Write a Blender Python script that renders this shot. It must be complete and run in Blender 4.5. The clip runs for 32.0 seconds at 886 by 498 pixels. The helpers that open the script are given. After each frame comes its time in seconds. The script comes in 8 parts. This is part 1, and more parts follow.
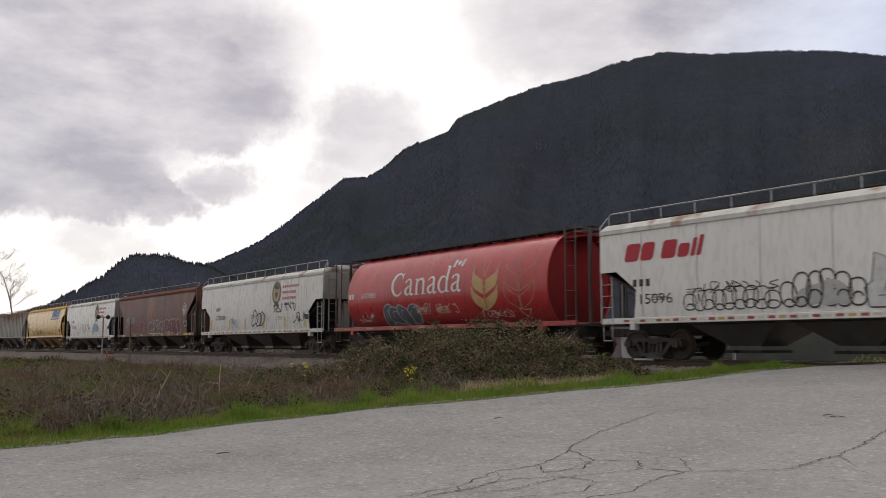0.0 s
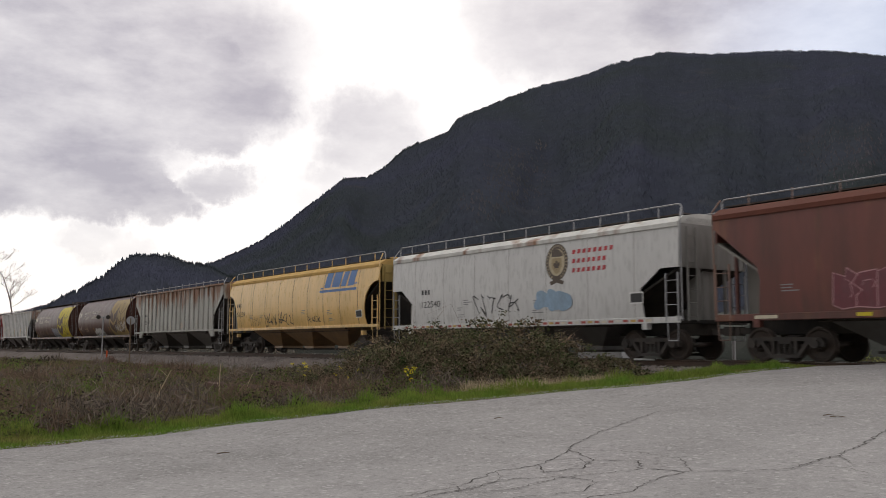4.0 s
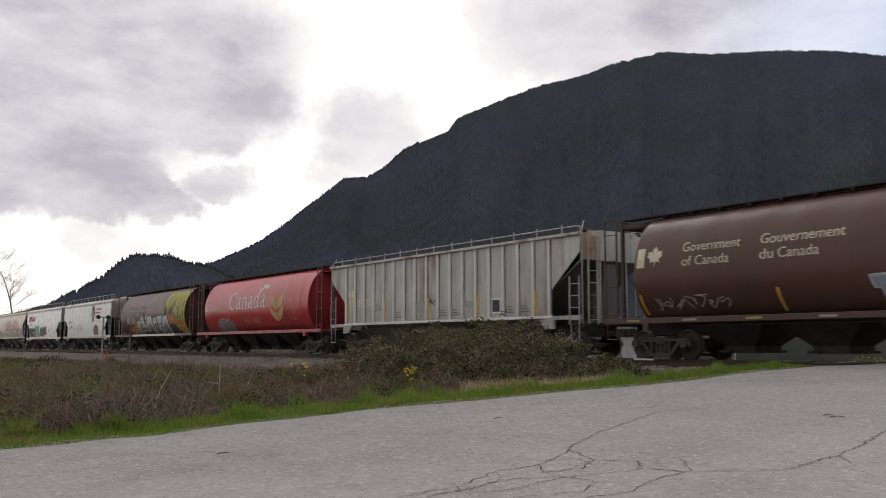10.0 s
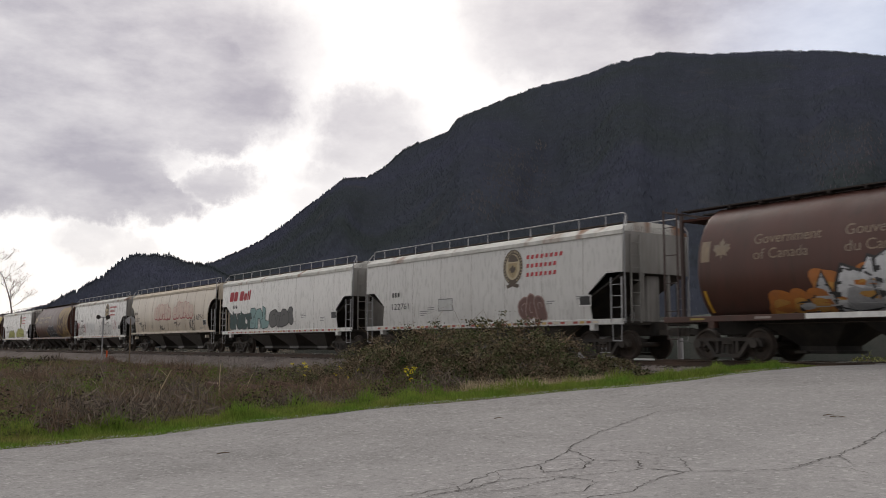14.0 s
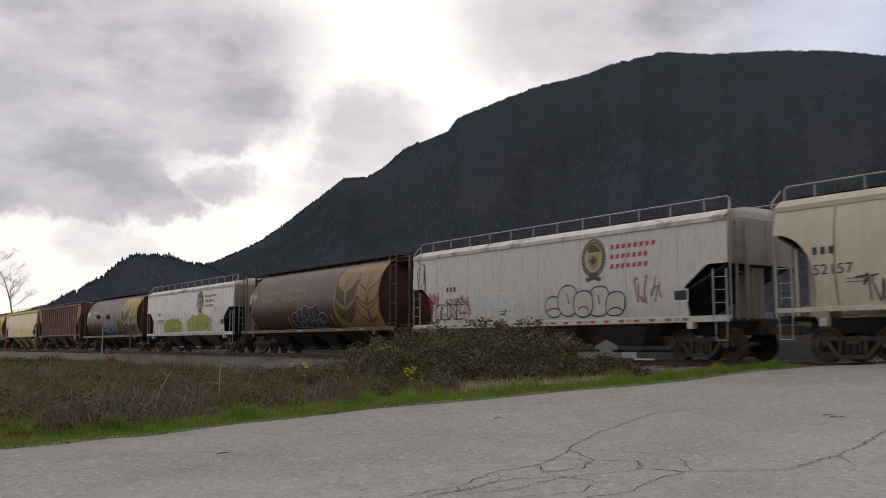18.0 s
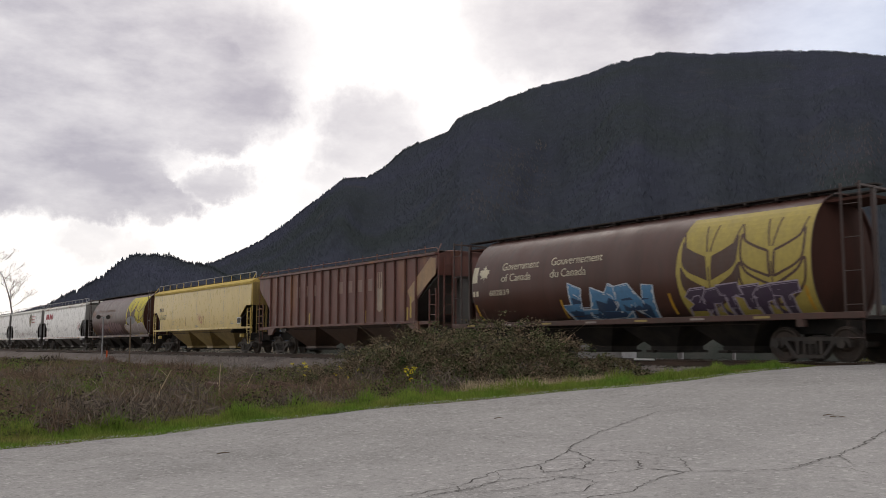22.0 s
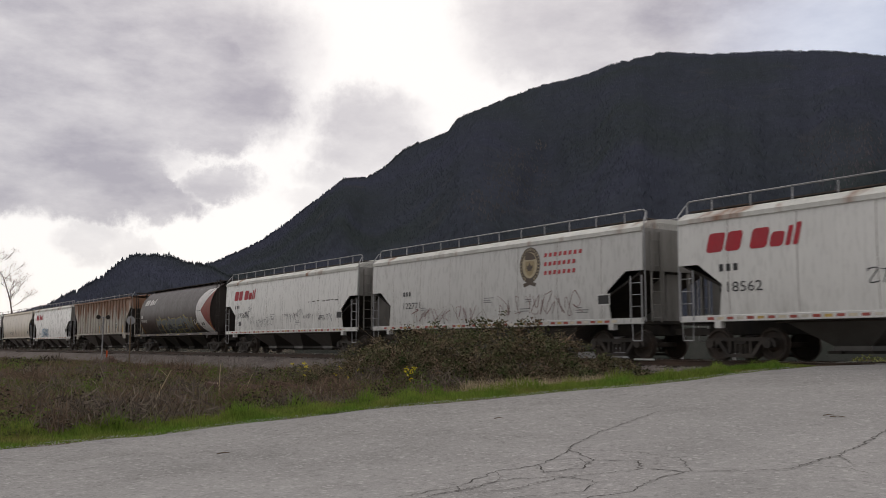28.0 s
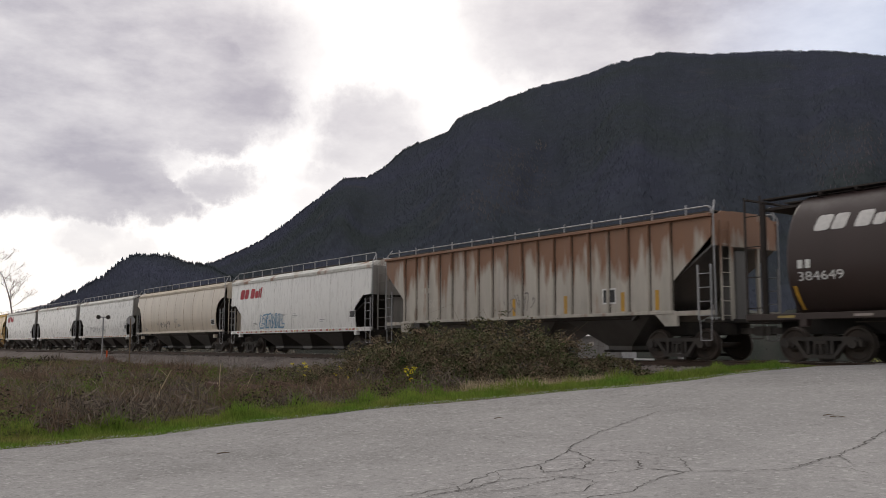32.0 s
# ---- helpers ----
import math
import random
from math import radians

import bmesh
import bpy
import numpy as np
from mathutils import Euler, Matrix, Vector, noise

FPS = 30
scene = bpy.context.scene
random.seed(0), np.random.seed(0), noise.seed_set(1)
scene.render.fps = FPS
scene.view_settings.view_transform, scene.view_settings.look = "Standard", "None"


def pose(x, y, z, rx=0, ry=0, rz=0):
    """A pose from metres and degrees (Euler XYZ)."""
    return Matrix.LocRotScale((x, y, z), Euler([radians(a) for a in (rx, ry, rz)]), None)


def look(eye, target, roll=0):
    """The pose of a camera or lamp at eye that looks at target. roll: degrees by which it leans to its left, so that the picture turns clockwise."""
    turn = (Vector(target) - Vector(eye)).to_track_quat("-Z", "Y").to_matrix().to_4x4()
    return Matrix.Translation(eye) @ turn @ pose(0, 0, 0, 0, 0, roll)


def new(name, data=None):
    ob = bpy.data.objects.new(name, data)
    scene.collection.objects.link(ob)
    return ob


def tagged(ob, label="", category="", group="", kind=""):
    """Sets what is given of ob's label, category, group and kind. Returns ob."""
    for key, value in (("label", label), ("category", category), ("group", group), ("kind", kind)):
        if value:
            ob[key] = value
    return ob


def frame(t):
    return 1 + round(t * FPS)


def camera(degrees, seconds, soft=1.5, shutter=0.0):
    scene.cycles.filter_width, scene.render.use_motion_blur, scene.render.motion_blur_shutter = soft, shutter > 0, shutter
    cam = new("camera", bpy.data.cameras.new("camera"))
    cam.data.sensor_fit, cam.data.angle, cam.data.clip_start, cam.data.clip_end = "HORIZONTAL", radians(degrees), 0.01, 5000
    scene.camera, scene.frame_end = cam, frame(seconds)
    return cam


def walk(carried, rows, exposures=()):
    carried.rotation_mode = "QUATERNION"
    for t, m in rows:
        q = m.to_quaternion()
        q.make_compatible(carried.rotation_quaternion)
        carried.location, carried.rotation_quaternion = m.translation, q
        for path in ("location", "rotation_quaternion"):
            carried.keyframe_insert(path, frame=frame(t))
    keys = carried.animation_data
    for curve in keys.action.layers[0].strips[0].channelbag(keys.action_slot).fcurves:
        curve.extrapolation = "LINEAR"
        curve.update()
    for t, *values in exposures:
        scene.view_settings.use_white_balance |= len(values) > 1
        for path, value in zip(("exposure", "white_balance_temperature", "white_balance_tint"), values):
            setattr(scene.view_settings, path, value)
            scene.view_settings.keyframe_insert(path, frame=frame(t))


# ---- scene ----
# ---- the camera, on the roadside, still ----
cam = camera(52.2, 32.0, soft=0.85, shutter=0.18)
EYE = (0.0, 0.0, 0.43)
AIM = (-0.8091, 0.5780, 0.1063)
VIEW = look(EYE, [EYE[i] + 10 * AIM[i] for i in range(3)], 0.0)
# the clip's camera closes and opens its iris a little as pale and dark cars pass
walk(cam, [(0, VIEW), (32, VIEW)], [(0, -0.10, 6700, 12), (3, -0.04, 6700, 12), (6, -0.12, 6700, 12), (8, 0.03, 6700, 12), (9, 0.05, 6700, 12), (11, -0.10, 6700, 12), (13, -0.10, 6700, 12), (16.5, -0.25, 6700, 12), (18, -0.22, 6700, 12), (19, -0.12, 6700, 12), (21, -0.12, 6700, 12), (22, -0.05, 6700, 12), (24, -0.12, 6700, 12), (25, -0.18, 6700, 12), (28, -0.23, 6700, 12), (29, -0.24, 6700, 12), (30.8, -0.12, 6700, 12), (32, -0.10, 6700, 12)])

# ---- daylight: broken overcast, the sun behind thin cloud over the hill's shoulder ----
SUN_AZ, SUN_EL = -58.0, 34.0          # degrees from +y towards +x, and up


def toward(az, el):
    a, e = radians(az), radians(el)
    return Vector((math.sin(a) * math.cos(e), math.cos(a) * math.cos(e), math.sin(e)))


def make_world():
    w = bpy.data.worlds.new("sky")
    scene.world = w
    w.use_nodes = True
    nt = w.node_tree
    nt.nodes.clear()
    N, K = nt.nodes.new, nt.links.new
    out, bg = N("ShaderNodeOutputWorld"), N("ShaderNodeBackground")
    co = N("ShaderNodeTexCoord")
    sky = N("ShaderNodeTexSky")
    sky.sky_type, sky.sun_disc = "NISHITA", False
    sky.sun_elevation, sky.sun_rotation = radians(SUN_EL), radians(SUN_AZ)
    blue = N("ShaderNodeMix")
    blue.data_type, blue.blend_type = "RGBA", "MULTIPLY"
    blue.inputs[0].default_value = 1.0
    K(sky.outputs[0], blue.inputs[6])
    blue.inputs[7].default_value = (0.15, 0.15, 0.15, 1)

    def math_node(op, a, b=None, c=None):
        m = N("ShaderNodeMath")
        m.operation = op
        for i, v in enumerate((a, b, c)):
            if v is None:
                continue
            if isinstance(v, (int, float)):
                m.inputs[i].default_value = v
            else:
                K(v, m.inputs[i])
        return m.outputs[0]

    def noise_of(scale, detail, rough=0.55, stretch=(1, 1, 1)):
        mp, t = N("ShaderNodeMapping"), N("ShaderNodeTexNoise")
        mp.inputs["Scale"].default_value = stretch
        K(co.outputs["Generated"], mp.inputs[0])
        K(mp.outputs[0], t.inputs["Vector"])
        t.inputs["Scale"].default_value, t.inputs["Detail"].default_value, t.inputs["Roughness"].default_value = scale, detail, rough
        return t

    # the direction, ruffled so that the cloud masses get ragged rims
    ruff = noise_of(14.0, 9.0, 0.68)
    off = N("ShaderNodeVectorMath")
    off.operation = "MULTIPLY_ADD"
    K(ruff.outputs["Color"], off.inputs[0])
    off.inputs[1].default_value = (0.085, 0.085, 0.085)
    K(co.outputs["Generated"], off.inputs[2])
    sub = N("ShaderNodeVectorMath")
    sub.operation = "SUBTRACT"
    K(off.outputs[0], sub.inputs[0])
    sub.inputs[1].default_value = (0.0425, 0.0425, 0.0425)
    flat = N("ShaderNodeVectorMath")
    flat.operation = "MULTIPLY"
    K(sub.outputs[0], flat.inputs[0])
    flat.inputs[1].default_value = (1, 1, 2)
    nrm = N("ShaderNodeVectorMath")
    nrm.operation = "NORMALIZE"
    K(flat.outputs[0], nrm.inputs[0])

    def mass(az, el, inner, outer):
        d = N("ShaderNodeVectorMath")
        d.operation = "DOT_PRODUCT"
        K(nrm.outputs[0], d.inputs[0])
        q = toward(az, el)
        d.inputs[1].default_value = Vector((q.x, q.y, 2 * q.z)).normalized()
        r = N("ShaderNodeMapRange")
        r.interpolation_type = "SMOOTHSTEP"
        K(d.outputs["Value"], r.inputs[0])
        r.inputs[1].default_value, r.inputs[2].default_value = math.cos(radians(outer * 1.16)), math.cos(radians(inner * 0.84))
        return r.outputs[0]

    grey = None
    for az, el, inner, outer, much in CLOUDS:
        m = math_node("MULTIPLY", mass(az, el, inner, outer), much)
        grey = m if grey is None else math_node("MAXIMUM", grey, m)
    far = noise_of(2.2, 5.0, 0.55, (1, 1, 2.2))
    wide = N("ShaderNodeMapRange")
    K(far.outputs[0], wide.inputs[0])
    wide.inputs[1].default_value, wide.inputs[2].default_value = 0.36, 0.55
    wide.inputs[4].default_value = 0.95
    near_sun = N("ShaderNodeMapRange")
    near_sun.interpolation_type = "SMOOTHSTEP"
    dd = N("ShaderNodeVectorMath")
    dd.operation = "DOT_PRODUCT"
    K(co.outputs["Generated"], dd.inputs[0])
    dd.inputs[1].default_value = toward(-62, 16)
    K(dd.outputs["Value"], near_sun.inputs[0])
    near_sun.inputs[1].default_value, near_sun.inputs[2].default_value = math.cos(radians(75)), math.cos(radians(40))
    away = math_node("SUBTRACT", 1.0, near_sun.outputs[0])
    both = math_node("MAXIMUM", grey, math_node("MULTIPLY", wide.outputs[0], away))
    fine = noise_of(6.5, 8.0, 0.6, (1, 1, 2.4))
    soft = N("ShaderNodeMapRange")
    K(fine.outputs[0], soft.inputs[0])
    soft.inputs[1].default_value, soft.inputs[2].default_value = 0.3, 0.72
    soft.inputs[3].default_value, soft.inputs[4].default_value = 0.45, 1.12
    both = math_node("MULTIPLY", both, soft.outputs[0])
    mixc = N("ShaderNodeMix")
    mixc.data_type = "RGBA"
    K(both, mixc.inputs[0])
    mixc.inputs[6].default_value = (1.15, 1.14, 1.13, 1)
    tone = N("ShaderNodeMix")
    tone.data_type = "RGBA"
    K(away, tone.inputs[0])
    tone.inputs[6].default_value = (0.455, 0.44, 0.505, 1)
    tone.inputs[7].default_value = (0.22, 0.22, 0.235, 1)
    K(tone.outputs[2], mixc.inputs[7])
    over = N("ShaderNodeMix")
    over.data_type = "RGBA"
    thin = mass(-25.0, 17.0, 2.0, 12.0)
    K(math_node("SUBTRACT", 0.94, math_node("MULTIPLY", thin, 0.45)), over.inputs[0])
    K(blue.outputs[2], over.inputs[6])
    K(mixc.outputs[2], over.inputs[7])
    K(over.outputs[2], bg.inputs[0])
    bg.inputs[1].default_value = 1.0
    K(bg.outputs[0], out.inputs[0])


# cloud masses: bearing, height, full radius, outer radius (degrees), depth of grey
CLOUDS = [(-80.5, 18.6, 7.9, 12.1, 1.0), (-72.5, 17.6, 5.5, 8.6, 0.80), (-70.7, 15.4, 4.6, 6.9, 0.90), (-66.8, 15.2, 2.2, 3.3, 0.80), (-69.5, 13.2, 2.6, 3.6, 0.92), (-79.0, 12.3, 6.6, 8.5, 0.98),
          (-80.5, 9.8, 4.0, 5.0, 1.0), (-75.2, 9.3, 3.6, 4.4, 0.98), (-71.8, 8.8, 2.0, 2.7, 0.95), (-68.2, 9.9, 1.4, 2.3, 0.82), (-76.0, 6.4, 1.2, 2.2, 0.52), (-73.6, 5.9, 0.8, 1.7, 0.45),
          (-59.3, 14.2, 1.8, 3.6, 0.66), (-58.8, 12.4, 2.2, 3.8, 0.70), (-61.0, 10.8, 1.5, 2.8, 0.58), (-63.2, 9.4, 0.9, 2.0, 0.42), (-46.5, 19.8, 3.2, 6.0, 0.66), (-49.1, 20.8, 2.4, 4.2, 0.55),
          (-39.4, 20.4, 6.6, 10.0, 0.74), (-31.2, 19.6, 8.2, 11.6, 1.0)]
make_world()
sun_lamp = new("sun", bpy.data.lights.new("sun", "SUN"))
sun_lamp.data.energy, sun_lamp.data.angle, sun_lamp.data.color = 0.7, radians(14), (1.0, 0.95, 0.88)
sun_lamp.matrix_basis = look(toward(SUN_AZ, SUN_EL) * 300, (0, 0, 0))


# ---- materials ----
def surface(name, base, other, scale=3.0, rough=0.7, stretch=(1, 1, 1), bump=0.15, fine=40.0, metal=0.0, spread=(0.4, 0.65), third=None, object_tint=0.0, spec=0.5, grit=0.13, top=False):
    """Two colours in patches and a fine grain with relief; third: thin streaks or stains over them."""
    m = bpy.data.materials.new(name)
    m.use_nodes = True
    nt = m.node_tree
    N, K = nt.nodes.new, nt.links.new
    b = nt.nodes["Principled BSDF"]
    co, mp = N("ShaderNodeTexCoord"), N("ShaderNodeMapping")
    mp.inputs["Scale"].default_value = stretch
    K(co.outputs["Object"], mp.inputs[0])
    info = N("ShaderNodeObjectInfo")
    shift = N("ShaderNodeVectorMath")
    shift.operation = "SCALE"
    shift.inputs[0].default_value = (37.0, 11.0, 23.0)
    K(info.outputs["Random"], shift.inputs["Scale"])
    K(shift.outputs[0], mp.inputs["Location"])

    def nz(s, d, r=0.6):
        t = N("ShaderNodeTexNoise")
        K(mp.outputs[0], t.inputs["Vector"])
        t.inputs["Scale"].default_value, t.inputs["Detail"].default_value, t.inputs["Roughness"].default_value = s, d, r
        return t.outputs[0]

    def ramp(v, lo, hi, a=0.0, z=1.0):
        r = N("ShaderNodeMapRange")
        K(v, r.inputs[0])
        for i, q in enumerate((lo, hi, a, z)):
            r.inputs[i + 1].default_value = q
        return r.outputs[0]

    def mix(f, x, y, blend="MIX"):
        q = N("ShaderNodeMix")
        q.data_type, q.blend_type = "RGBA", blend
        for i, v in ((0, f), (6, x), (7, y)):
            if isinstance(v, (int, float, tuple)):
                q.inputs[i].default_value = v
            else:
                K(v, q.inputs[i])
        return q.outputs[2]

    col = mix(ramp(nz(scale, 5.0), *spread), base, other)
    if third:
        colour, s3, lo, hi, much = third
        t = N("ShaderNodeTexNoise")
        K(mp.outputs[0], t.inputs["Vector"])
        t.inputs["Scale"].default_value, t.inputs["Detail"].default_value = s3, 6.0
        amount = ramp(t.outputs[0], lo, hi, 0.0, much)
        if top:
            # rust creeps down from the roof's edge in runs
            sx, add = N("ShaderNodeSeparateXYZ"), N("ShaderNodeMath")
            K(co.outputs["Object"], sx.inputs[0])
            add.operation = "ADD"
            K(t.outputs[0], add.inputs[0])
            K(ramp(sx.outputs[2], 2.3, 4.15, -0.12, 0.26), add.inputs[1])
            amount = ramp(add.outputs[0], lo, hi, 0.0, much)
        col = mix(amount, col, colour)
    grain = nz(fine, 3.0)
    col = mix(1.0, col, mix(ramp(grain, 0.3, 0.7), (1 - grit, 1 - grit, 1 - grit, 1), (1 + grit, 1 + grit, 1 + grit, 1)), "MULTIPLY")
    if object_tint:
        g = ramp(info.outputs["Random"], 0, 1, 1 - object_tint, 1 + object_tint)
        cc = N("ShaderNodeCombineColor")
        for i in range(3):
            K(g, cc.inputs[i])
        col = mix(1.0, col, cc.outputs[0], "MULTIPLY")
    K(col, b.inputs["Base Color"])
    K(ramp(grain, 0.2, 0.8, max(rough - 0.12, 0.05), min(rough + 0.12, 1)), b.inputs["Roughness"])
    b.inputs["Metallic"].default_value = metal
    b.inputs["Specular IOR Level"].default_value = spec
    if bump:
        bp = N("ShaderNodeBump")
        bp.inputs["Strength"].default_value, bp.inputs["Distance"].default_value = bump, 0.02
        K(grain, bp.inputs["Height"])
        K(bp.outputs[0], b.inputs["Normal"])
    return m


def paint(name, base, grime=0.35, rust=0.0, rough=0.38, top=False, spec=0.5, runs=0.28, dents=0.0):
    """Car paint: broad fading, blotches of rust, thin dark runs from the seams and a blotchy darkening towards the
    lower edge.
    """
    dull = tuple(base[i] * (1 - grime) + base[i] * 0.42 * grime + (0.012, 0.009, 0.007)[i] * grime for i in range(3)) + (1,)
    third = ((0.24, 0.105, 0.05, 1), 2.4 if top else 1.1, 0.66 - 0.12 * rust if top else 0.66 - 0.25 * rust, 0.84 - 0.12 * rust if top else 0.80 - 0.25 * rust, 0.9) if rust else (tuple(base[i] * 0.55 + (0.05, 0.035, 0.025)[i] for i in range(3)) + (1,), 0.8, 0.56, 0.8, 0.6 * grime)
    m = surface(name, base, dull, 1.6, rough, (1.0, 1.0, 0.22), 0.05, 9.0, 0.0, (0.42, 0.72), third, spec=spec, grit=0.035, top=top)
    nt = m.node_tree
    N, K = nt.nodes.new, nt.links.new
    b = nt.nodes["Principled BSDF"]
    col = b.inputs["Base Color"].links[0].from_socket
    co, info, add = N("ShaderNodeTexCoord"), N("ShaderNodeObjectInfo"), N("ShaderNodeVectorMath")
    add.operation = "MULTIPLY_ADD"
    K(info.outputs["Random"], add.inputs[0])
    add.inputs[1].default_value = (53.0, 17.0, 29.0)
    K(co.outputs["Object"], add.inputs[2])
    dirt_dark = tuple(base[i] * 0.22 + (0.03, 0.023, 0.018)[i] for i in range(3)) + (1,)

    def streak(scale, stretch, lo, hi, much, detail=6.0):
        mp, t, r = N("ShaderNodeMapping"), N("ShaderNodeTexNoise"), N("ShaderNodeMapRange")
        mp.inputs["Scale"].default_value = stretch
        K(add.outputs[0], mp.inputs[0])
        K(mp.outputs[0], t.inputs["Vector"])
        t.inputs["Scale"].default_value, t.inputs["Detail"].default_value, t.inputs["Roughness"].default_value = scale, detail, 0.62
        K(t.outputs[0], r.inputs[0])
        for i, q in enumerate((lo, hi, 0.0, much)):
            r.inputs[i + 1].default_value = q
        return r.outputs[0]

    def over(f, colour):
        nonlocal col
        q = N("ShaderNodeMix")
        q.data_type = "RGBA"
        K(f, q.inputs[0])
        K(col, q.inputs[6])
        q.inputs[7].default_value = colour
        col = q.outputs[2]

    over(streak(3.2, (1.0, 1.0, 0.045), 0.53, 0.78, runs), dirt_dark)
    over(streak(0.55, (1.0, 1.0, 0.5), 0.50, 0.78, 0.55 * runs), dirt_dark)
    # darker towards the lower edge, broken up by noise
    lower_blotch, sx, hi, mul = streak(2.6, (1.0, 1.0, 0.35), 0.34, 0.72, 1.0), N("ShaderNodeSeparateXYZ"), N("ShaderNodeMapRange"), N("ShaderNodeMath")
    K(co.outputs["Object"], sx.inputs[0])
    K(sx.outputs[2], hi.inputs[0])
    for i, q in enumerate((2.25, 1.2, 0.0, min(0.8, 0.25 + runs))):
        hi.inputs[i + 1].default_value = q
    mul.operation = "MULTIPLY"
    K(lower_blotch, mul.inputs[0])
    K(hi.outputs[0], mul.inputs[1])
    over(mul.outputs[0], dirt_dark)
    K(col, b.inputs["Base Color"])
    if dents:
        bp = N("ShaderNodeBump")
        bp.inputs["Strength"].default_value, bp.inputs["Distance"].default_value = dents, 0.06
        K(streak(1.1, (1.0, 1.0, 0.07), 0.2, 0.8, 1.0, 0.0), bp.inputs["Height"])
        K(bp.outputs[0], b.inputs["Normal"])
    return m


MAT = {}


def speckled(name, base, dark, light, patch):
    """Worn chip seal: pale and dark chips in a grey binder, with broad stains."""
    m = bpy.data.materials.new(name)
    m.use_nodes = True
    nt = m.node_tree
    N, K = nt.nodes.new, nt.links.new
    b = nt.nodes["Principled BSDF"]
    co = N("ShaderNodeTexCoord")

    def cells(scale):
        v = N("ShaderNodeTexVoronoi")
        K(co.outputs["Object"], v.inputs["Vector"])
        v.inputs["Scale"].default_value = scale
        return v

    def nz(s, d):
        t = N("ShaderNodeTexNoise")
        K(co.outputs["Object"], t.inputs["Vector"])
        t.inputs["Scale"].default_value, t.inputs["Detail"].default_value, t.inputs["Roughness"].default_value = s, d, 0.65
        return t.outputs[0]

    def ramp(v, lo, hi, x=0.0, y=1.0):
        r = N("ShaderNodeMapRange")
        K(v, r.inputs[0])
        for i, q in enumerate((lo, hi, x, y)):
            r.inputs[i + 1].default_value = q
        return r.outputs[0]

    def mix(f, x, y, blend="MIX"):
        q = N("ShaderNodeMix")
        q.data_type, q.blend_type = "RGBA", blend
        for i, v in ((0, f), (6, x), (7, y)):
            if isinstance(v, (int, float, tuple)):
                q.inputs[i].default_value = v
            else:
                K(v, q.inputs[i])
        return q.outputs[2]

    chips = cells(62.0)
    sep = N("ShaderNodeSeparateColor")
    K(chips.outputs["Color"], sep.inputs[0])
    big = cells(24.0)
    sep2 = N("ShaderNodeSeparateColor")
    K(big.outputs["Color"], sep2.inputs[0])
    col = mix(ramp(nz(0.35, 6.0), 0.36, 0.64), base, patch)
    col = mix(ramp(nz(0.9, 6.0), 0.50, 0.72, 0.0, 0.35), col, dark)
    col = mix(ramp(nz(2.8, 6.0), 0.54, 0.74, 0.0, 0.35), col, dark)
    col = mix(ramp(nz(4.5, 5.0), 0.56, 0.72, 0.0, 0.30), col, light)
    col = mix(ramp(sep.outputs[0], 0.66, 0.8, 0.0, 0.30), col, light)
    col = mix(ramp(sep.outputs[1], 0.74, 0.88, 0.0, 0.28), col, dark)
    col = mix(ramp(sep2.outputs[0], 0.90, 0.95, 0.0, 0.45), col, dark)
    col = mix(ramp(sep2.outputs[1], 0.93, 0.97, 0.0, 0.6), col, light)
    col = mix(1.0, col, mix(ramp(nz(9.0, 6.0), 0.3, 0.7), (0.88, 0.88, 0.88, 1), (1.12, 1.11, 1.10, 1)), "MULTIPLY")
    # paler towards +x, broken up by noise
    sx, pale_ramp = N("ShaderNodeSeparateXYZ"), N("ShaderNodeMath")
    K(co.outputs["Object"], sx.inputs[0])
    pale_ramp.operation = "MULTIPLY"
    K(ramp(sx.outputs[0], -13.0, -2.0, 0.0, 0.5), pale_ramp.inputs[0])
    K(ramp(nz(0.5, 5.0), 0.25, 0.6, 0.4, 1.0), pale_ramp.inputs[1])
    col = mix(pale_ramp.outputs[0], col, light)
    K(col, b.inputs["Base Color"])
    b.inputs["Roughness"].default_value = 0.88
    b.inputs["Specular IOR Level"].default_value = 0.25
    bp = N("ShaderNodeBump")
    bp.inputs["Strength"].default_value, bp.inputs["Distance"].default_value = 0.3, 0.008
    K(chips.outputs["Distance"], bp.inputs["Height"])
    K(bp.outputs[0], b.inputs["Normal"])
    return m


MAT["asphalt"] = speckled("asphalt", (0.205, 0.198, 0.196, 1), (0.08, 0.076, 0.074, 1), (0.43, 0.42, 0.415, 1), (0.265, 0.256, 0.253, 1))
MAT["crack"] = surface("crack_dirt", (0.07, 0.066, 0.062, 1), (0.15, 0.14, 0.135, 1), 4.0, 0.95, spec=0.05)
MAT["soil"] = surface("soil", (0.11, 0.076, 0.06, 1), (0.065, 0.062, 0.034, 1), 0.25, 0.95, (1, 1, 1), 0.8, 12.0, 0, (0.4, 0.62), ((0.085, 0.062, 0.045, 1), 0.5, 0.52, 0.7, 0.7), spec=0.05)
MAT["ballast"] = surface("ballast", (0.22, 0.19, 0.175, 1), (0.15, 0.128, 0.118, 1), 0.6, 0.95, (1, 1, 1), 1.0, 14.0, spec=0.05)
MAT["grit"] = surface("grit", (0.40, 0.39, 0.38, 1), (0.30, 0.29, 0.285, 1), 30.0, 0.9, spec=0.05)
MAT["stone"] = surface("ballast_stone", (0.32, 0.285, 0.265, 1), (0.17, 0.15, 0.14, 1), 1.3, 0.95, (1, 1, 1), 0.3, 20.0, 0, (0.35, 0.65), spec=0.05)
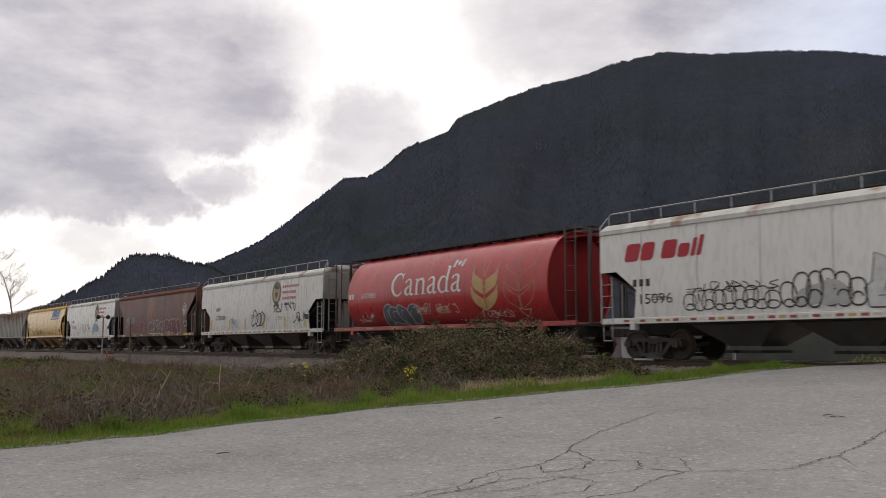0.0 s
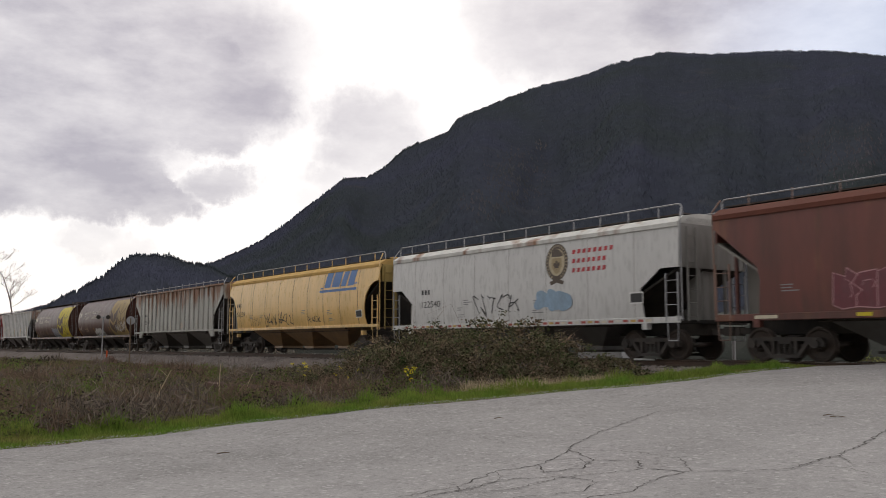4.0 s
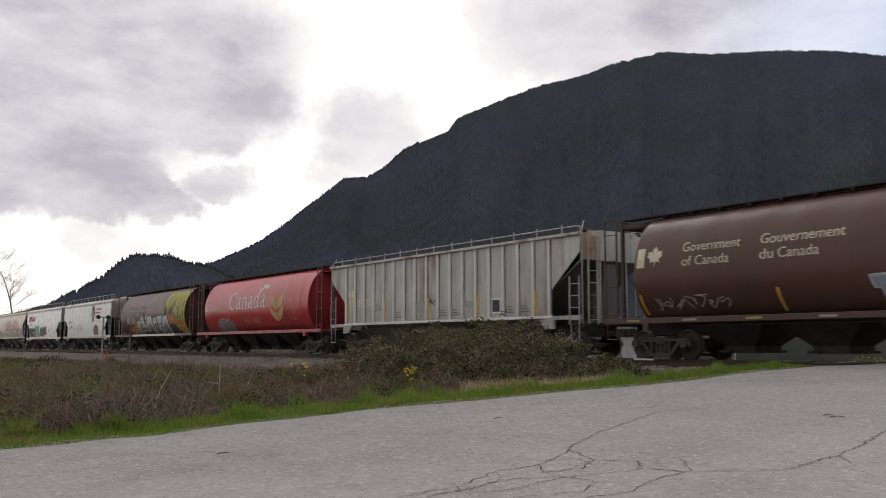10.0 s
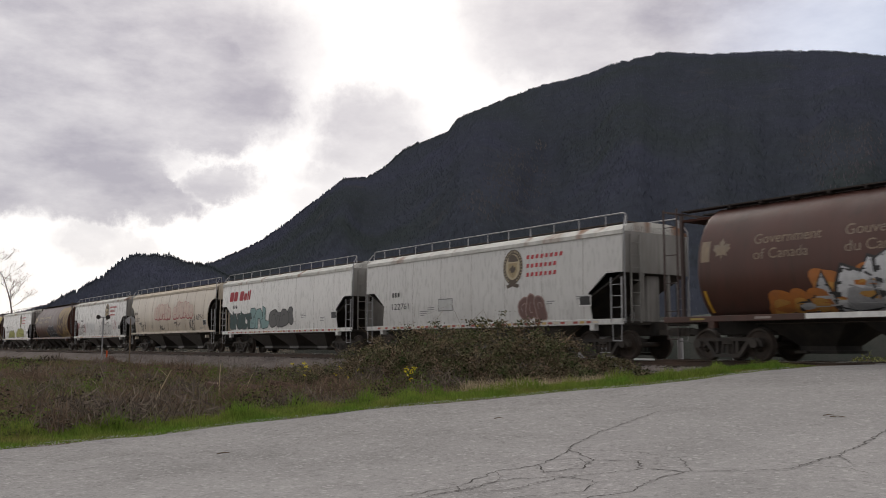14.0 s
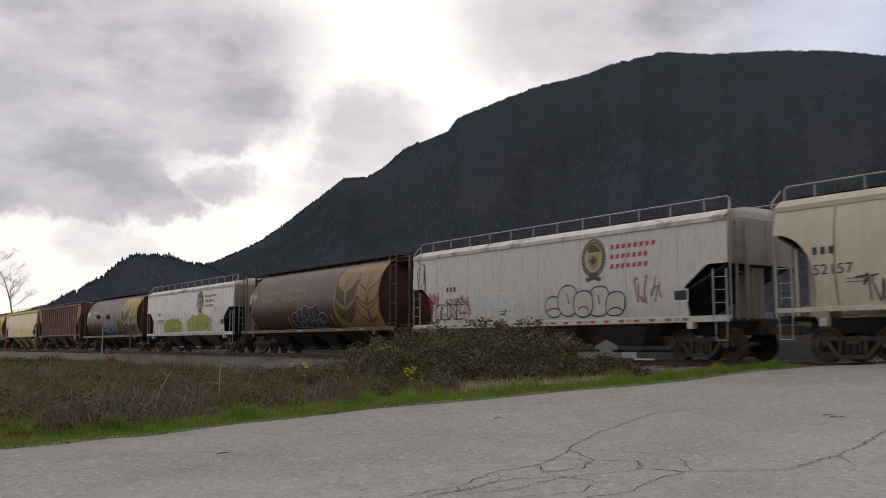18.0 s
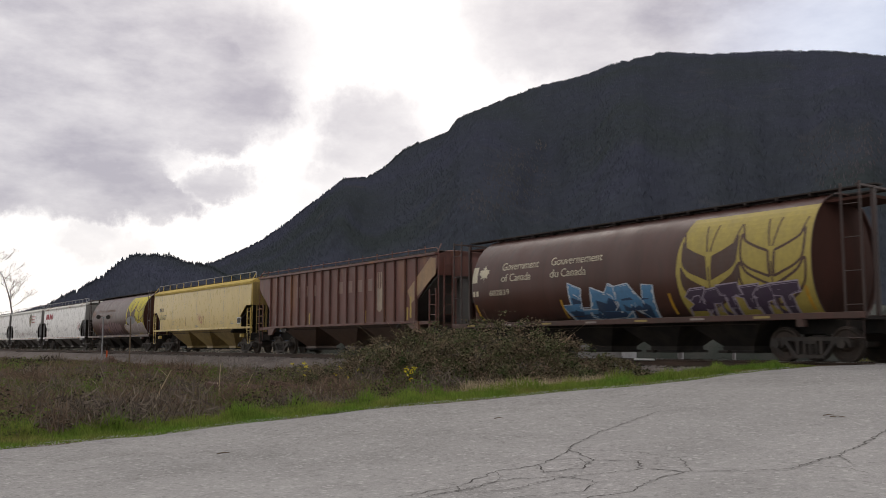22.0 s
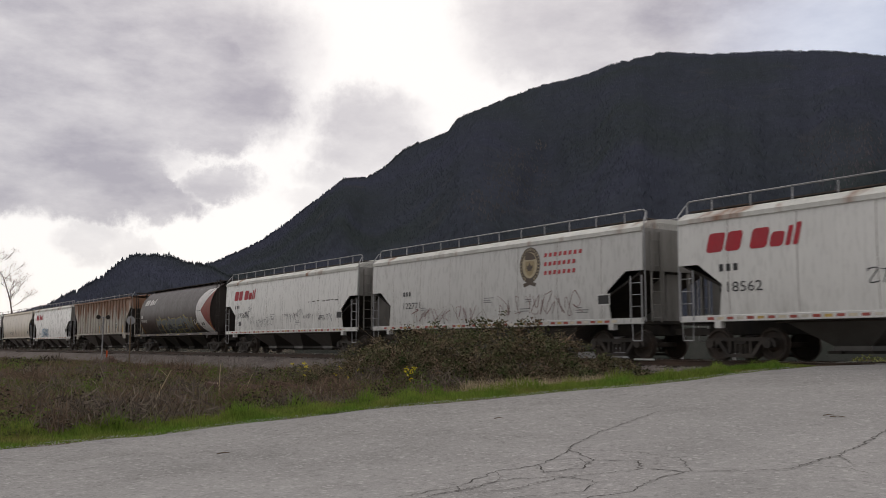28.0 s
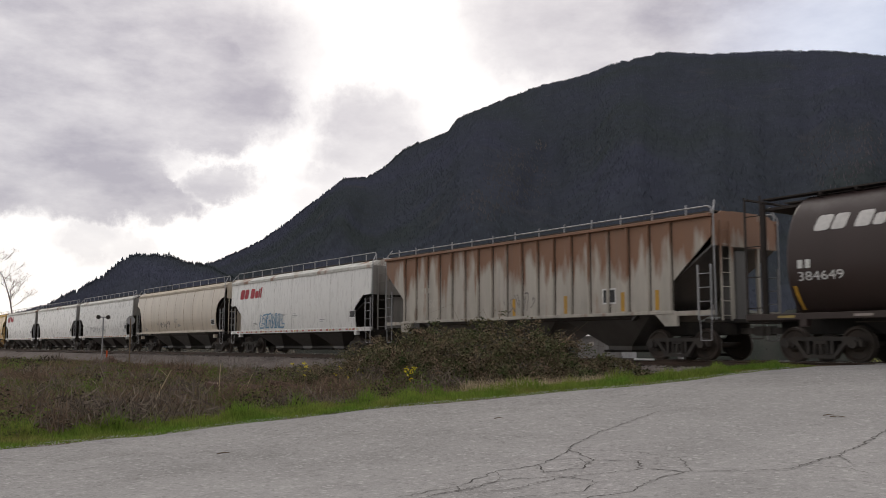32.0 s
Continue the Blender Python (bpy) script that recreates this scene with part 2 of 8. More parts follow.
MAT["rail"] = surface("rail_side", (0.055, 0.035, 0.026, 1), (0.09, 0.055, 0.038, 1), 3.0, 0.7, (0.2, 1, 1), 0.2, 30.0)
MAT["rail_top"] = surface("rail_top", (0.55, 0.54, 0.53, 1), (0.45, 0.44, 0.43, 1), 2.0, 0.28, (0.1, 1, 1), 0.0, 30.0, 1.0)
MAT["sleeper"] = surface("sleeper_wood", (0.07, 0.055, 0.045, 1), (0.045, 0.036, 0.03, 1), 2.0, 0.9, (1, 0.2, 1), 0.5, 25.0, object_tint=0.25, spec=0.15)
MAT["steel"] = surface("bogie_steel", (0.038, 0.033, 0.030, 1), (0.065, 0.054, 0.046, 1), 2.0, 0.75, (1, 1, 1), 0.3, 14.0)
MAT["black"] = surface("underframe_black", (0.028, 0.026, 0.025, 1), (0.05, 0.043, 0.037, 1), 1.5, 0.75, (1, 1, 0.4), 0.2, 14.0, spec=0.15)
MAT["wheel"] = surface("wheel_steel", (0.045, 0.036, 0.03, 1), (0.07, 0.05, 0.04, 1), 3.0, 0.6, (1, 1, 1), 0.2, 20.0, 0.3)
MAT["grass"] = surface("grass", (0.13, 0.235, 0.036, 1), (0.20, 0.25, 0.055, 1), 0.8, 0.8, (1, 1, 1), 0, 9.0, 0, (0.35, 0.65), ((0.26, 0.22, 0.09, 1), 1.1, 0.52, 0.72, 0.7), spec=0.05)
MAT["grass_dark"] = surface("grass_tuft", (0.06, 0.15, 0.025, 1), (0.09, 0.18, 0.035, 1), 2.0, 0.8, (1, 1, 1), 0, 9.0, spec=0.05)
MAT["dry"] = surface("dry_grass", (0.25, 0.185, 0.135, 1), (0.14, 0.14, 0.065, 1), 0.25, 0.9, (1, 1, 1), 0, 9.0, 0, (0.35, 0.65), spec=0.05)
MAT["straw"] = surface("straw", (0.52, 0.43, 0.31, 1), (0.38, 0.30, 0.21, 1), 2.0, 0.9, (1, 1, 1), 0, 9.0, spec=0.05)
MAT["stem"] = surface("bramble_stem", (0.145, 0.105, 0.075, 1), (0.23, 0.18, 0.13, 1), 1.0, 0.85, (1, 1, 1), 0, 9.0, spec=0.05)
MAT["bramble_leaf"] = surface("bramble_leaf", (0.062, 0.092, 0.036, 1), (0.20, 0.142, 0.105, 1), 1.6, 0.75, (1, 1, 1), 0, 9.0, 0, (0.35, 0.65), spec=0.05)
MAT["weed_leaf"] = surface("weed_leaf", (0.115, 0.145, 0.045, 1), (0.19, 0.132, 0.095, 1), 0.25, 0.8, (1, 1, 1), 0, 9.0, 0, (0.4, 0.6), spec=0.05)
MAT["yellow_petal"] = surface("yellow_petal", (0.72, 0.58, 0.03, 1), (0.62, 0.55, 0.06, 1), 3.0, 0.7, spec=0.05)
# distance haze is mixed into these hill colours as a blue tint
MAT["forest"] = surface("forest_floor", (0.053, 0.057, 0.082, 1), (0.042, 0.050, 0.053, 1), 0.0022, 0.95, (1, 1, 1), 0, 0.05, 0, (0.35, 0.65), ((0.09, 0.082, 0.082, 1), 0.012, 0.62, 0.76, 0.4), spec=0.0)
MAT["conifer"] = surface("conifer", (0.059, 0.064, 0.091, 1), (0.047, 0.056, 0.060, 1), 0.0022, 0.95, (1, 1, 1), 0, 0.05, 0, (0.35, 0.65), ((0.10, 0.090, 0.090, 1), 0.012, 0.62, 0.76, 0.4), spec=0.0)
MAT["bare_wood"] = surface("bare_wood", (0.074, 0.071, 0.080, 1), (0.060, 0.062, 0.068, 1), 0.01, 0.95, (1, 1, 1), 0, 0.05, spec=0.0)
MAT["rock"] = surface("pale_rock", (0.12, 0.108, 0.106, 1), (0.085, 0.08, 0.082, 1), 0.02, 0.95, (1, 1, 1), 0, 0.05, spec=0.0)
MAT["scrub_leaf"] = surface("scrub_leaf", (0.062, 0.070, 0.062, 1), (0.085, 0.086, 0.078, 1), 0.4, 0.9, (1, 1, 1), 0, 9.0, spec=0.05)
MAT["bark"] = surface("bark", (0.17, 0.125, 0.12, 1), (0.23, 0.175, 0.165, 1), 1.0, 0.9, (1, 1, 1), 0.4, 9.0, spec=0.05)
MAT["blossom"] = surface("blossom", (0.55, 0.40, 0.40, 1), (0.45, 0.30, 0.30, 1), 1.0, 0.8, spec=0.05)
MAT["galv"] = surface("galvanised", (0.36, 0.36, 0.37, 1), (0.27, 0.27, 0.28, 1), 2.0, 0.5, (1, 1, 0.3), 0.05, 20.0, 0.5)
MAT["orange"] = surface("orange_plastic", (0.65, 0.10, 0.02, 1), (0.5, 0.09, 0.03, 1), 2.0, 0.6)
MAT["wood_log"] = surface("rotten_log", (0.075, 0.05, 0.042, 1), (0.13, 0.085, 0.07, 1), 2.0, 0.9, (0.3, 1, 1), 0.6, 12.0, spec=0.05)
MAT["paper"] = surface("white_litter", (0.8, 0.8, 0.78, 1), (0.65, 0.65, 0.63, 1), 3.0, 0.7)
MAT["concrete"] = surface("concrete", (0.34, 0.335, 0.32, 1), (0.25, 0.245, 0.235, 1), 0.8, 0.9, (1, 1, 1), 0.5, 20.0)


# ---- mesh helpers ----
def obj(name, bm, mat, parent=None, label="", smooth=False):
    me = bpy.data.meshes.new(name)
    bm.to_mesh(me)
    bm.free()
    return obj_of(name, me, mat, parent, label, smooth)


def obj_of(name, me, mat, parent=None, label="", smooth=False):
    if mat is not None and not me.materials:
        for x in (mat if isinstance(mat, (list, tuple)) else [mat]):
            me.materials.append(x)
    if smooth:
        me.polygons.foreach_set("use_smooth", [True] * len(me.polygons))
    o = new(name, me)
    if parent:
        o.parent = parent
    if label:
        tagged(o, label)
    return o


def part(name, bm, material, parent, label=""):
    return obj(name, bm, material, parent, label)


def raw(name, verts, faces, mat, parent=None, label="", smooth=False):
    me = bpy.data.meshes.new(name)
    me.from_pydata(verts, [], faces)
    me.update()
    return obj_of(name, me, mat, parent, label, smooth)


def box(bm, x0, x1, y0, y1, z0, z1):
    v = [bm.verts.new(p) for p in ((x0, y0, z0), (x1, y0, z0), (x1, y1, z0), (x0, y1, z0), (x0, y0, z1), (x1, y0, z1), (x1, y1, z1), (x0, y1, z1))]
    for f in ((3, 2, 1, 0), (4, 5, 6, 7), (0, 1, 5, 4), (1, 2, 6, 5), (2, 3, 7, 6), (3, 0, 4, 7)):
        bm.faces.new([v[i] for i in f])
    return v


def rod(bm, a, b, r, n=6, r2=None):
    a, b = Vector(a), Vector(b)
    d = (b - a).normalized()
    u = d.orthogonal().normalized()
    w = d.cross(u)
    r2 = r if r2 is None else r2
    ra = [bm.verts.new(a + (u * math.cos(2 * math.pi * i / n) + w * math.sin(2 * math.pi * i / n)) * r) for i in range(n)]
    rb = [bm.verts.new(b + (u * math.cos(2 * math.pi * i / n) + w * math.sin(2 * math.pi * i / n)) * r2) for i in range(n)]
    for i in range(n):
        bm.faces.new((ra[i], ra[(i + 1) % n], rb[(i + 1) % n], rb[i]))
    bm.faces.new(ra[::-1])
    bm.faces.new(rb)


def prism(bm, poly, axis, lo, hi):
    """A polygon (two coordinates) drawn out along an axis: 'y' takes (x, z), 'x' takes (y, z)."""
    def at(p, q):
        return (p[0], q, p[1]) if axis == "y" else (q, p[0], p[1])
    a = [bm.verts.new(at(p, lo)) for p in poly]
    b = [bm.verts.new(at(p, hi)) for p in poly]
    n = len(poly)
    for i in range(n):
        bm.faces.new((a[i], a[(i + 1) % n], b[(i + 1) % n], b[i]))
    bm.faces.new(a[::-1])
    bm.faces.new(b)
    bmesh.ops.recalc_face_normals(bm, faces=bm.faces)


def bevelled(bm, w=0.01, seg=1):
    bmesh.ops.bevel(bm, geom=list(bm.edges), offset=w, segments=seg, affect="EDGES", clamp_overlap=True)
    return bm

MAT["weed_red"] = surface("dead_bracken", (0.185, 0.132, 0.098, 1), (0.12, 0.088, 0.066, 1), 1.5, 0.9, (1, 1, 1), 0, 9.0, spec=0.05)
MAT["weed_green"] = surface("green_weed", (0.105, 0.16, 0.04, 1), (0.16, 0.175, 0.06, 1), 1.5, 0.9, (1, 1, 1), 0, 9.0, spec=0.05)
MAT["weed_grey"] = surface("grey_twig", (0.15, 0.123, 0.105, 1), (0.21, 0.172, 0.138, 1), 1.5, 0.9, (1, 1, 1), 0, 9.0, spec=0.05)
# dark weeds; the near-black also puts shaded gaps between plants into leaf colour
MAT["weed_dark"] = surface("dark_weed", (0.042, 0.036, 0.027, 1), (0.06, 0.052, 0.034, 1), 1.5, 0.9, (1, 1, 1), 0, 9.0, spec=0.05)


def leafy(m, through_leaf=0.35, vary=0.3):
    """Lets light through thin leaves and blades, and makes each one a little lighter or darker."""
    nt = m.node_tree
    N, K = nt.nodes.new, nt.links.new
    b, out = nt.nodes["Principled BSDF"], nt.nodes["Material Output"]
    col = b.inputs["Base Color"].links[0].from_socket
    geo, r, cc, q = N("ShaderNodeNewGeometry"), N("ShaderNodeMapRange"), N("ShaderNodeCombineColor"), N("ShaderNodeMix")
    K(geo.outputs["Random Per Island"], r.inputs[0])
    r.inputs[3].default_value, r.inputs[4].default_value = 1 - vary, 1 + vary
    for i in range(3):
        K(r.outputs[0], cc.inputs[i])
    q.data_type, q.blend_type = "RGBA", "MULTIPLY"
    q.inputs[0].default_value = 1.0
    K(col, q.inputs[6])
    K(cc.outputs[0], q.inputs[7])
    K(q.outputs[2], b.inputs["Base Color"])
    tr, mx = N("ShaderNodeBsdfTranslucent"), N("ShaderNodeMixShader")
    K(q.outputs[2], tr.inputs["Color"])
    mx.inputs[0].default_value = through_leaf
    K(b.outputs[0], mx.inputs[1])
    K(tr.outputs[0], mx.inputs[2])
    K(mx.outputs[0], out.inputs["Surface"])


for key, thin, vary in (("grass", 0.45, 0.3), ("grass_dark", 0.4, 0.35), ("dry", 0.35, 0.35), ("straw", 0.3, 0.3), ("bramble_leaf", 0.4, 0.8), ("weed_leaf", 0.35, 0.45), ("scrub_leaf", 0.05, 0.12),
                        ("yellow_petal", 0.4, 0.2), ("conifer", 0.0, 0.14), ("bare_wood", 0.0, 0.16), ("weed_red", 0.35, 0.4), ("weed_green", 0.4, 0.4), ("weed_grey", 0.2, 0.5), ("weed_dark", 0.2, 0.4)):
    leafy(MAT[key], thin, vary)
# ---- the ground: roadside flat, track bank, road ramp up to the level crossing ----
TRACK_Y = 22.7
FLAT = -1.12


def road_edge(y):
    return float(np.interp(y, [-60, 2.5, 4.4, 6.4, 9.1, 11.9, 14.2, 16.2, 18.0, 21.6, 60], [-13.0, -14.9, -15.6, -15.7, -15.3, -14.3, -13.4, -12.9, -12.8, -11.9, -11.5]))


def road_z(y):
    return float(np.interp(y, [5, 19.5, 26, 45], [-1.07, -0.02, -0.02, -0.9]))


def ballast_z(y):
    return float(np.interp(abs(y - TRACK_Y), [1.75, 3.55], [-0.24, FLAT - 0.05]))


def step01(v):
    v = min(max(v, 0.0), 1.0)
    return v * v * (3 - 2 * v)


def soil_z(x, y):
    """Natural ground, with the shoulder that falls away from the road."""
    e = road_edge(y)
    w = step01((e - 0.9 - x) / 2.6) if x < e else step01((x - 16) / 4)
    bumps = 0.24 * noise.noise(Vector((x * 0.32, y * 0.38, 0))) + 0.05 * noise.noise(Vector((x * 1.1, y * 1.1, 3)))
    near_bank = 0.25 * step01((y - 13) / 6) if y < TRACK_Y else 0.25 * step01((34 - y) / 6)
    low = FLAT + near_bank * 0.6 + bumps
    return max(road_z(y) - 0.03 + (low - road_z(y) + 0.03) * w, ballast_z(y) - 0.06)


def lattice(name, xs, ys, zf, mat, parent=None):
    verts = [(x, y, zf(x, y)) for y in ys for x in xs]
    n = len(xs)
    faces = [(j * n + i, j * n + i + 1, (j + 1) * n + i + 1, (j + 1) * n + i) for j in range(len(ys) - 1) for i in range(n - 1)]
    return raw(name, verts, faces, mat, parent, smooth=True)


def spaced(marks):
    """Coordinates from (start, end, step) runs."""
    out = []
    for a, b, s in marks:
        out += list(np.arange(a, b - 1e-6, s))
    return out + [marks[-1][1]]


gx = spaced([(-4500, -900, 400), (-900, -240, 60), (-240, -90, 6), (-90, -40, 1.2), (-40, -9, 0.5), (-9, 20, 3), (20, 120, 20), (120, 900, 130), (900, 4500, 600)])
gy = spaced([(-4500, -500, 500), (-500, -60, 60), (-60, -4, 6), (-4, 34, 0.5), (34, 70, 4), (70, 300, 40), (300, 900, 150), (900, 4500, 600)])
tagged(lattice("ground", gx, gy, lambda x, y: soil_z(x, y) if abs(x) < 400 and abs(y) < 300 else FLAT, MAT["soil"]),
       "brown-green roadside soil with dry weeds", "ground", kind="stuff")
bpy.data.objects["ground"]["kind"] = "structure"


def make_road():
    ys = spaced([(-60, 0, 3), (0, 26, 0.3), (26, 60, 2)])
    cols = [0.0, 0.02, 0.06, 0.12, 0.2, 0.3, 0.42, 0.56, 0.7, 0.85, 1.0]
    verts, faces = [], []
    for y in ys:
        e = road_edge(y) + 0.16 * noise.noise(Vector((y * 1.3, 0, 5))) + 0.07 * noise.noise(Vector((y * 5.0, 2, 5)))
        for c in cols:
            x = e + (15.0 - e) * c
            z = road_z(y) + 0.018 * noise.noise(Vector((x * 0.5, y * 0.5, 9)))
            verts.append((x, y, z - (0.03 if c == 0 else 0)))
    n = len(cols)
    for j in range(len(ys) - 1):
        for i in range(n - 1):
            faces.append((j * n + i, j * n + i + 1, (j + 1) * n + i + 1, (j + 1) * n + i))
    return tagged(raw("road", verts, faces, MAT["asphalt"], smooth=True), "worn light grey asphalt road with branching cracks", "road", kind="structure")


road = make_road()


def surface_z(x, y):
    return road_z(y) + 0.018 * noise.noise(Vector((x * 0.5, y * 0.5, 9)))


def crack(points, width, seed):
    rng = random.Random(seed)
    line = []
    for (x0, y0), (x1, y1) in zip(points, points[1:]):
        n = max(2, int(math.hypot(x1 - x0, y1 - y0) / 0.07))
        for i in range(n):
            t = i / n
            line.append((x0 + (x1 - x0) * t + rng.uniform(-0.032, 0.032), y0 + (y1 - y0) * t + rng.uniform(-0.032, 0.032)))
    line.append(points[-1])
    verts, faces = [], []
    for i, (x, y) in enumerate(line):
        a, b = line[max(i - 1, 0)], line[min(i + 1, len(line) - 1)]
        d = Vector((b[0] - a[0], b[1] - a[1])).normalized()
        w = 0.85 * width * rng.uniform(0.35, 1.4) * (0.5 if i in (0, len(line) - 1) else 1)
        for s in (-1, 1):
            px, py = x - d.y * w * s, y + d.x * w * s
            verts.append((px, py, surface_z(px, py) + 0.006))
        if i:
            k = 2 * i
            faces.append((k - 2, k - 1, k + 1, k))
    o = raw("crack", verts, faces, MAT["crack"], road)
    return o


CRACKS = [([(-7.72, 4.94), (-7.69, 5.68), (-8.01, 6.46), (-7.88, 6.97), (-8.3, 7.81), (-8.59, 8.13), (-9.14, 9.2), (-9.61, 10.58), (-9.88, 11.34)], 0.0093),
          ([(-7.88, 6.97), (-7.52, 6.7), (-7.36, 7.13), (-7.63, 7.58), (-8.37, 7.92)], 0.0081),
          ([(-7.63, 7.58), (-7.21, 7.87), (-6.84, 7.51), (-6.31, 7.7), (-5.63, 8.31), (-5.64, 9.26), (-5.83, 10.17), (-6.16, 11.26)], 0.0099),
          ([(-7.5, 5.0), (-7.5, 5.54), (-7.53, 6.23), (-7.16, 6.69), (-6.67, 6.7)], 0.0081),
          ([(-6.84, 7.51), (-7.0, 6.95), (-7.16, 6.69)], 0.0070), ([(-6.31, 7.7), (-6.35, 7.2), (-6.14, 6.6), (-6.3, 5.9)], 0.0075),
          ([(-8.37, 7.92), (-7.6, 8.3), (-6.9, 8.25), (-6.31, 7.7)], 0.0058), ([(-7.69, 5.68), (-7.35, 5.5), (-7.1, 5.9), (-7.16, 6.69)], 0.0070),
          ([(-8.01, 6.46), (-7.62, 6.2), (-7.45, 5.75), (-7.55, 5.2)], 0.0070), ([(-6.67, 6.7), (-6.5, 6.3), (-6.75, 5.7), (-6.9, 5.1)], 0.0070),
          ([(-8.02, 7.3), (-7.85, 7.55), (-7.5, 7.35)], 0.0052), ([(-9.75, 10.9), (-9.5, 11.1), (-9.55, 11.5)], 0.0052),
          ([(-5.64, 9.26), (-5.3, 9.0), (-5.0, 9.2)], 0.0046), ([(-5.7, 8.6), (-5.2, 8.75), (-4.9, 8.6)], 0.0046)]
for i, (pts, wd) in enumerate(CRACKS):
    crack(pts, wd, 40 + i)


# ---- the railway: ballast bank, sleepers, rails ----
def make_track():
    track = tagged(new("railway_track"), "rusty steel rails on dark sleepers over grey-brown ballast", "railway track", kind="structure")
    xs = spaced([(-900, -160, 40), (-160, -70, 4), (-70, -11.9, 0.8)])
    prof = [-3.9, -3.55, -2.9, -2.3, -1.75, -1.2, 1.2, 1.75, 2.6, 3.55, 3.9]
    verts, faces = [], []
    for x in xs:
        for d in prof:
            verts.append((x, TRACK_Y + d + 0.08 * noise.noise(Vector((x * 0.6, d, 1))), ballast_z(TRACK_Y + d) - (0.12 if abs(d) > 3.7 else 0) + 0.05 * noise.noise(Vector((x * 0.9, d * 2, 4)))))
    n = len(prof)
    for j in range(len(xs) - 1):
        for i in range(n - 1):
            faces.append((j * n + i, (j + 1) * n + i, (j + 1) * n + i + 1, j * n + i + 1))
    raw("ballast_bed", verts, faces, MAT["ballast"], track, "grey-brown crushed stone ballast")
    sec = [(-0.07, -0.18), (0.07, -0.18), (0.07, -0.165), (0.012, -0.14), (0.012, -0.045), (0.036, -0.032), (0.036, 0.0), (-0.036, 0.0), (-0.036, -0.032), (-0.012, -0.045), (-0.012, -0.14), (-0.07, -0.165)]
    for side in (-0.7525, 0.7525):
        bm = bmesh.new()
        prism(bm, [(TRACK_Y + side + p[0], p[1]) for p in sec], "x", -900, 400)
        r = part("rail", bm, MAT["rail"], track, "rusty steel rail")
        bm = bmesh.new()
        box(bm, -900, 400, TRACK_Y + side - 0.030, TRACK_Y + side + 0.030, -0.002, 0.003)
        part("running_surface", bm, MAT["rail_top"], r, "polished rail head")
    bm = bmesh.new()
    box(bm, -0.115, 0.115, -1.3, 1.3, -0.36, -0.175)
    bevelled(bm, 0.012)
    me = bpy.data.meshes.new("sleeper")
    bm.to_mesh(me)
    bm.free()
    rng = random.Random(3)
    for i in range(190):
        o = obj_of("sleeper", me, MAT["sleeper"], track)
        o.matrix_basis = pose(-12.6 - 0.55 * i, TRACK_Y + rng.uniform(-0.04, 0.04), rng.uniform(-0.012, 0.004), 0, 0, rng.uniform(-1.2, 1.2))
    return track


track = make_track()


def crossing_panel():
    deck = tagged(new("level_crossing"), "asphalt and timber level crossing deck flush with the rails", "level crossing", kind="structure")
    for y0, y1 in ((TRACK_Y - 0.66, TRACK_Y - 0.005), (TRACK_Y + 0.005, TRACK_Y + 0.66), (TRACK_Y - 1.5, TRACK_Y - 0.80), (TRACK_Y + 0.80, TRACK_Y + 1.5)):
        bm = bmesh.new()
        box(bm, -11.8, 15.0, y0, y1, -0.2, 0.002)
        part("deck_panel", bevelled(bm, 0.008), MAT["asphalt"], deck)
    return deck


crossing_panel()
# added white plate that imitates a glint on the rail head
bm = bmesh.new()
box(bm, -20.12, -19.28, TRACK_Y - 0.85, TRACK_Y - 0.80, -0.03, 0.028)
tagged(part("joint_plate", bevelled(bm, 0.006), MAT["paper"], None), "white plate beside the rail imitating a glint", "plate")


def scatter_stones():
    """Loose ballast stones on the near shoulder."""
    rng = random.Random(8)
    oct_v = [(1, 0, 0), (-1, 0, 0), (0, 1, 0), (0, -1, 0), (0, 0, 1), (0, 0, -1)]
    oct_f = [(0, 2, 4), (2, 1, 4), (1, 3, 4), (3, 0, 4), (2, 0, 5), (1, 2, 5), (3, 1, 5), (0, 3, 5)]
    verts, faces = [], []
    for k in range(15000):
        x = -13 - 62 * rng.random() ** 1.5
        d = rng.uniform(-3.7, -0.9) if rng.random() < 0.9 else rng.uniform(-0.6, 1.6)
        y = TRACK_Y + d
        r = rng.uniform(0.022, 0.055)
        z = ballast_z(y) + rng.uniform(-0.01, 0.045)
        if x > road_edge(y) - 0.2:
            continue
        e = Euler((rng.random() * 6, rng.random() * 6, rng.random() * 6)).to_matrix()
        b = len(verts)
        for v in oct_v:
            p = e @ Vector((v[0] * r * rng.uniform(0.7, 1.3), v[1] * r * rng.uniform(0.7, 1.3), v[2] * r * rng.uniform(0.5, 1.0)))
            verts.append((x + p.x, y + p.y, z + p.z))
        faces += [tuple(b + i for i in f) for f in oct_f]
    tagged(raw("ballast_stones", verts, faces, MAT["stone"]), "loose grey-brown crushed ballast stones", "ballast", kind="stuff")


scatter_stones()


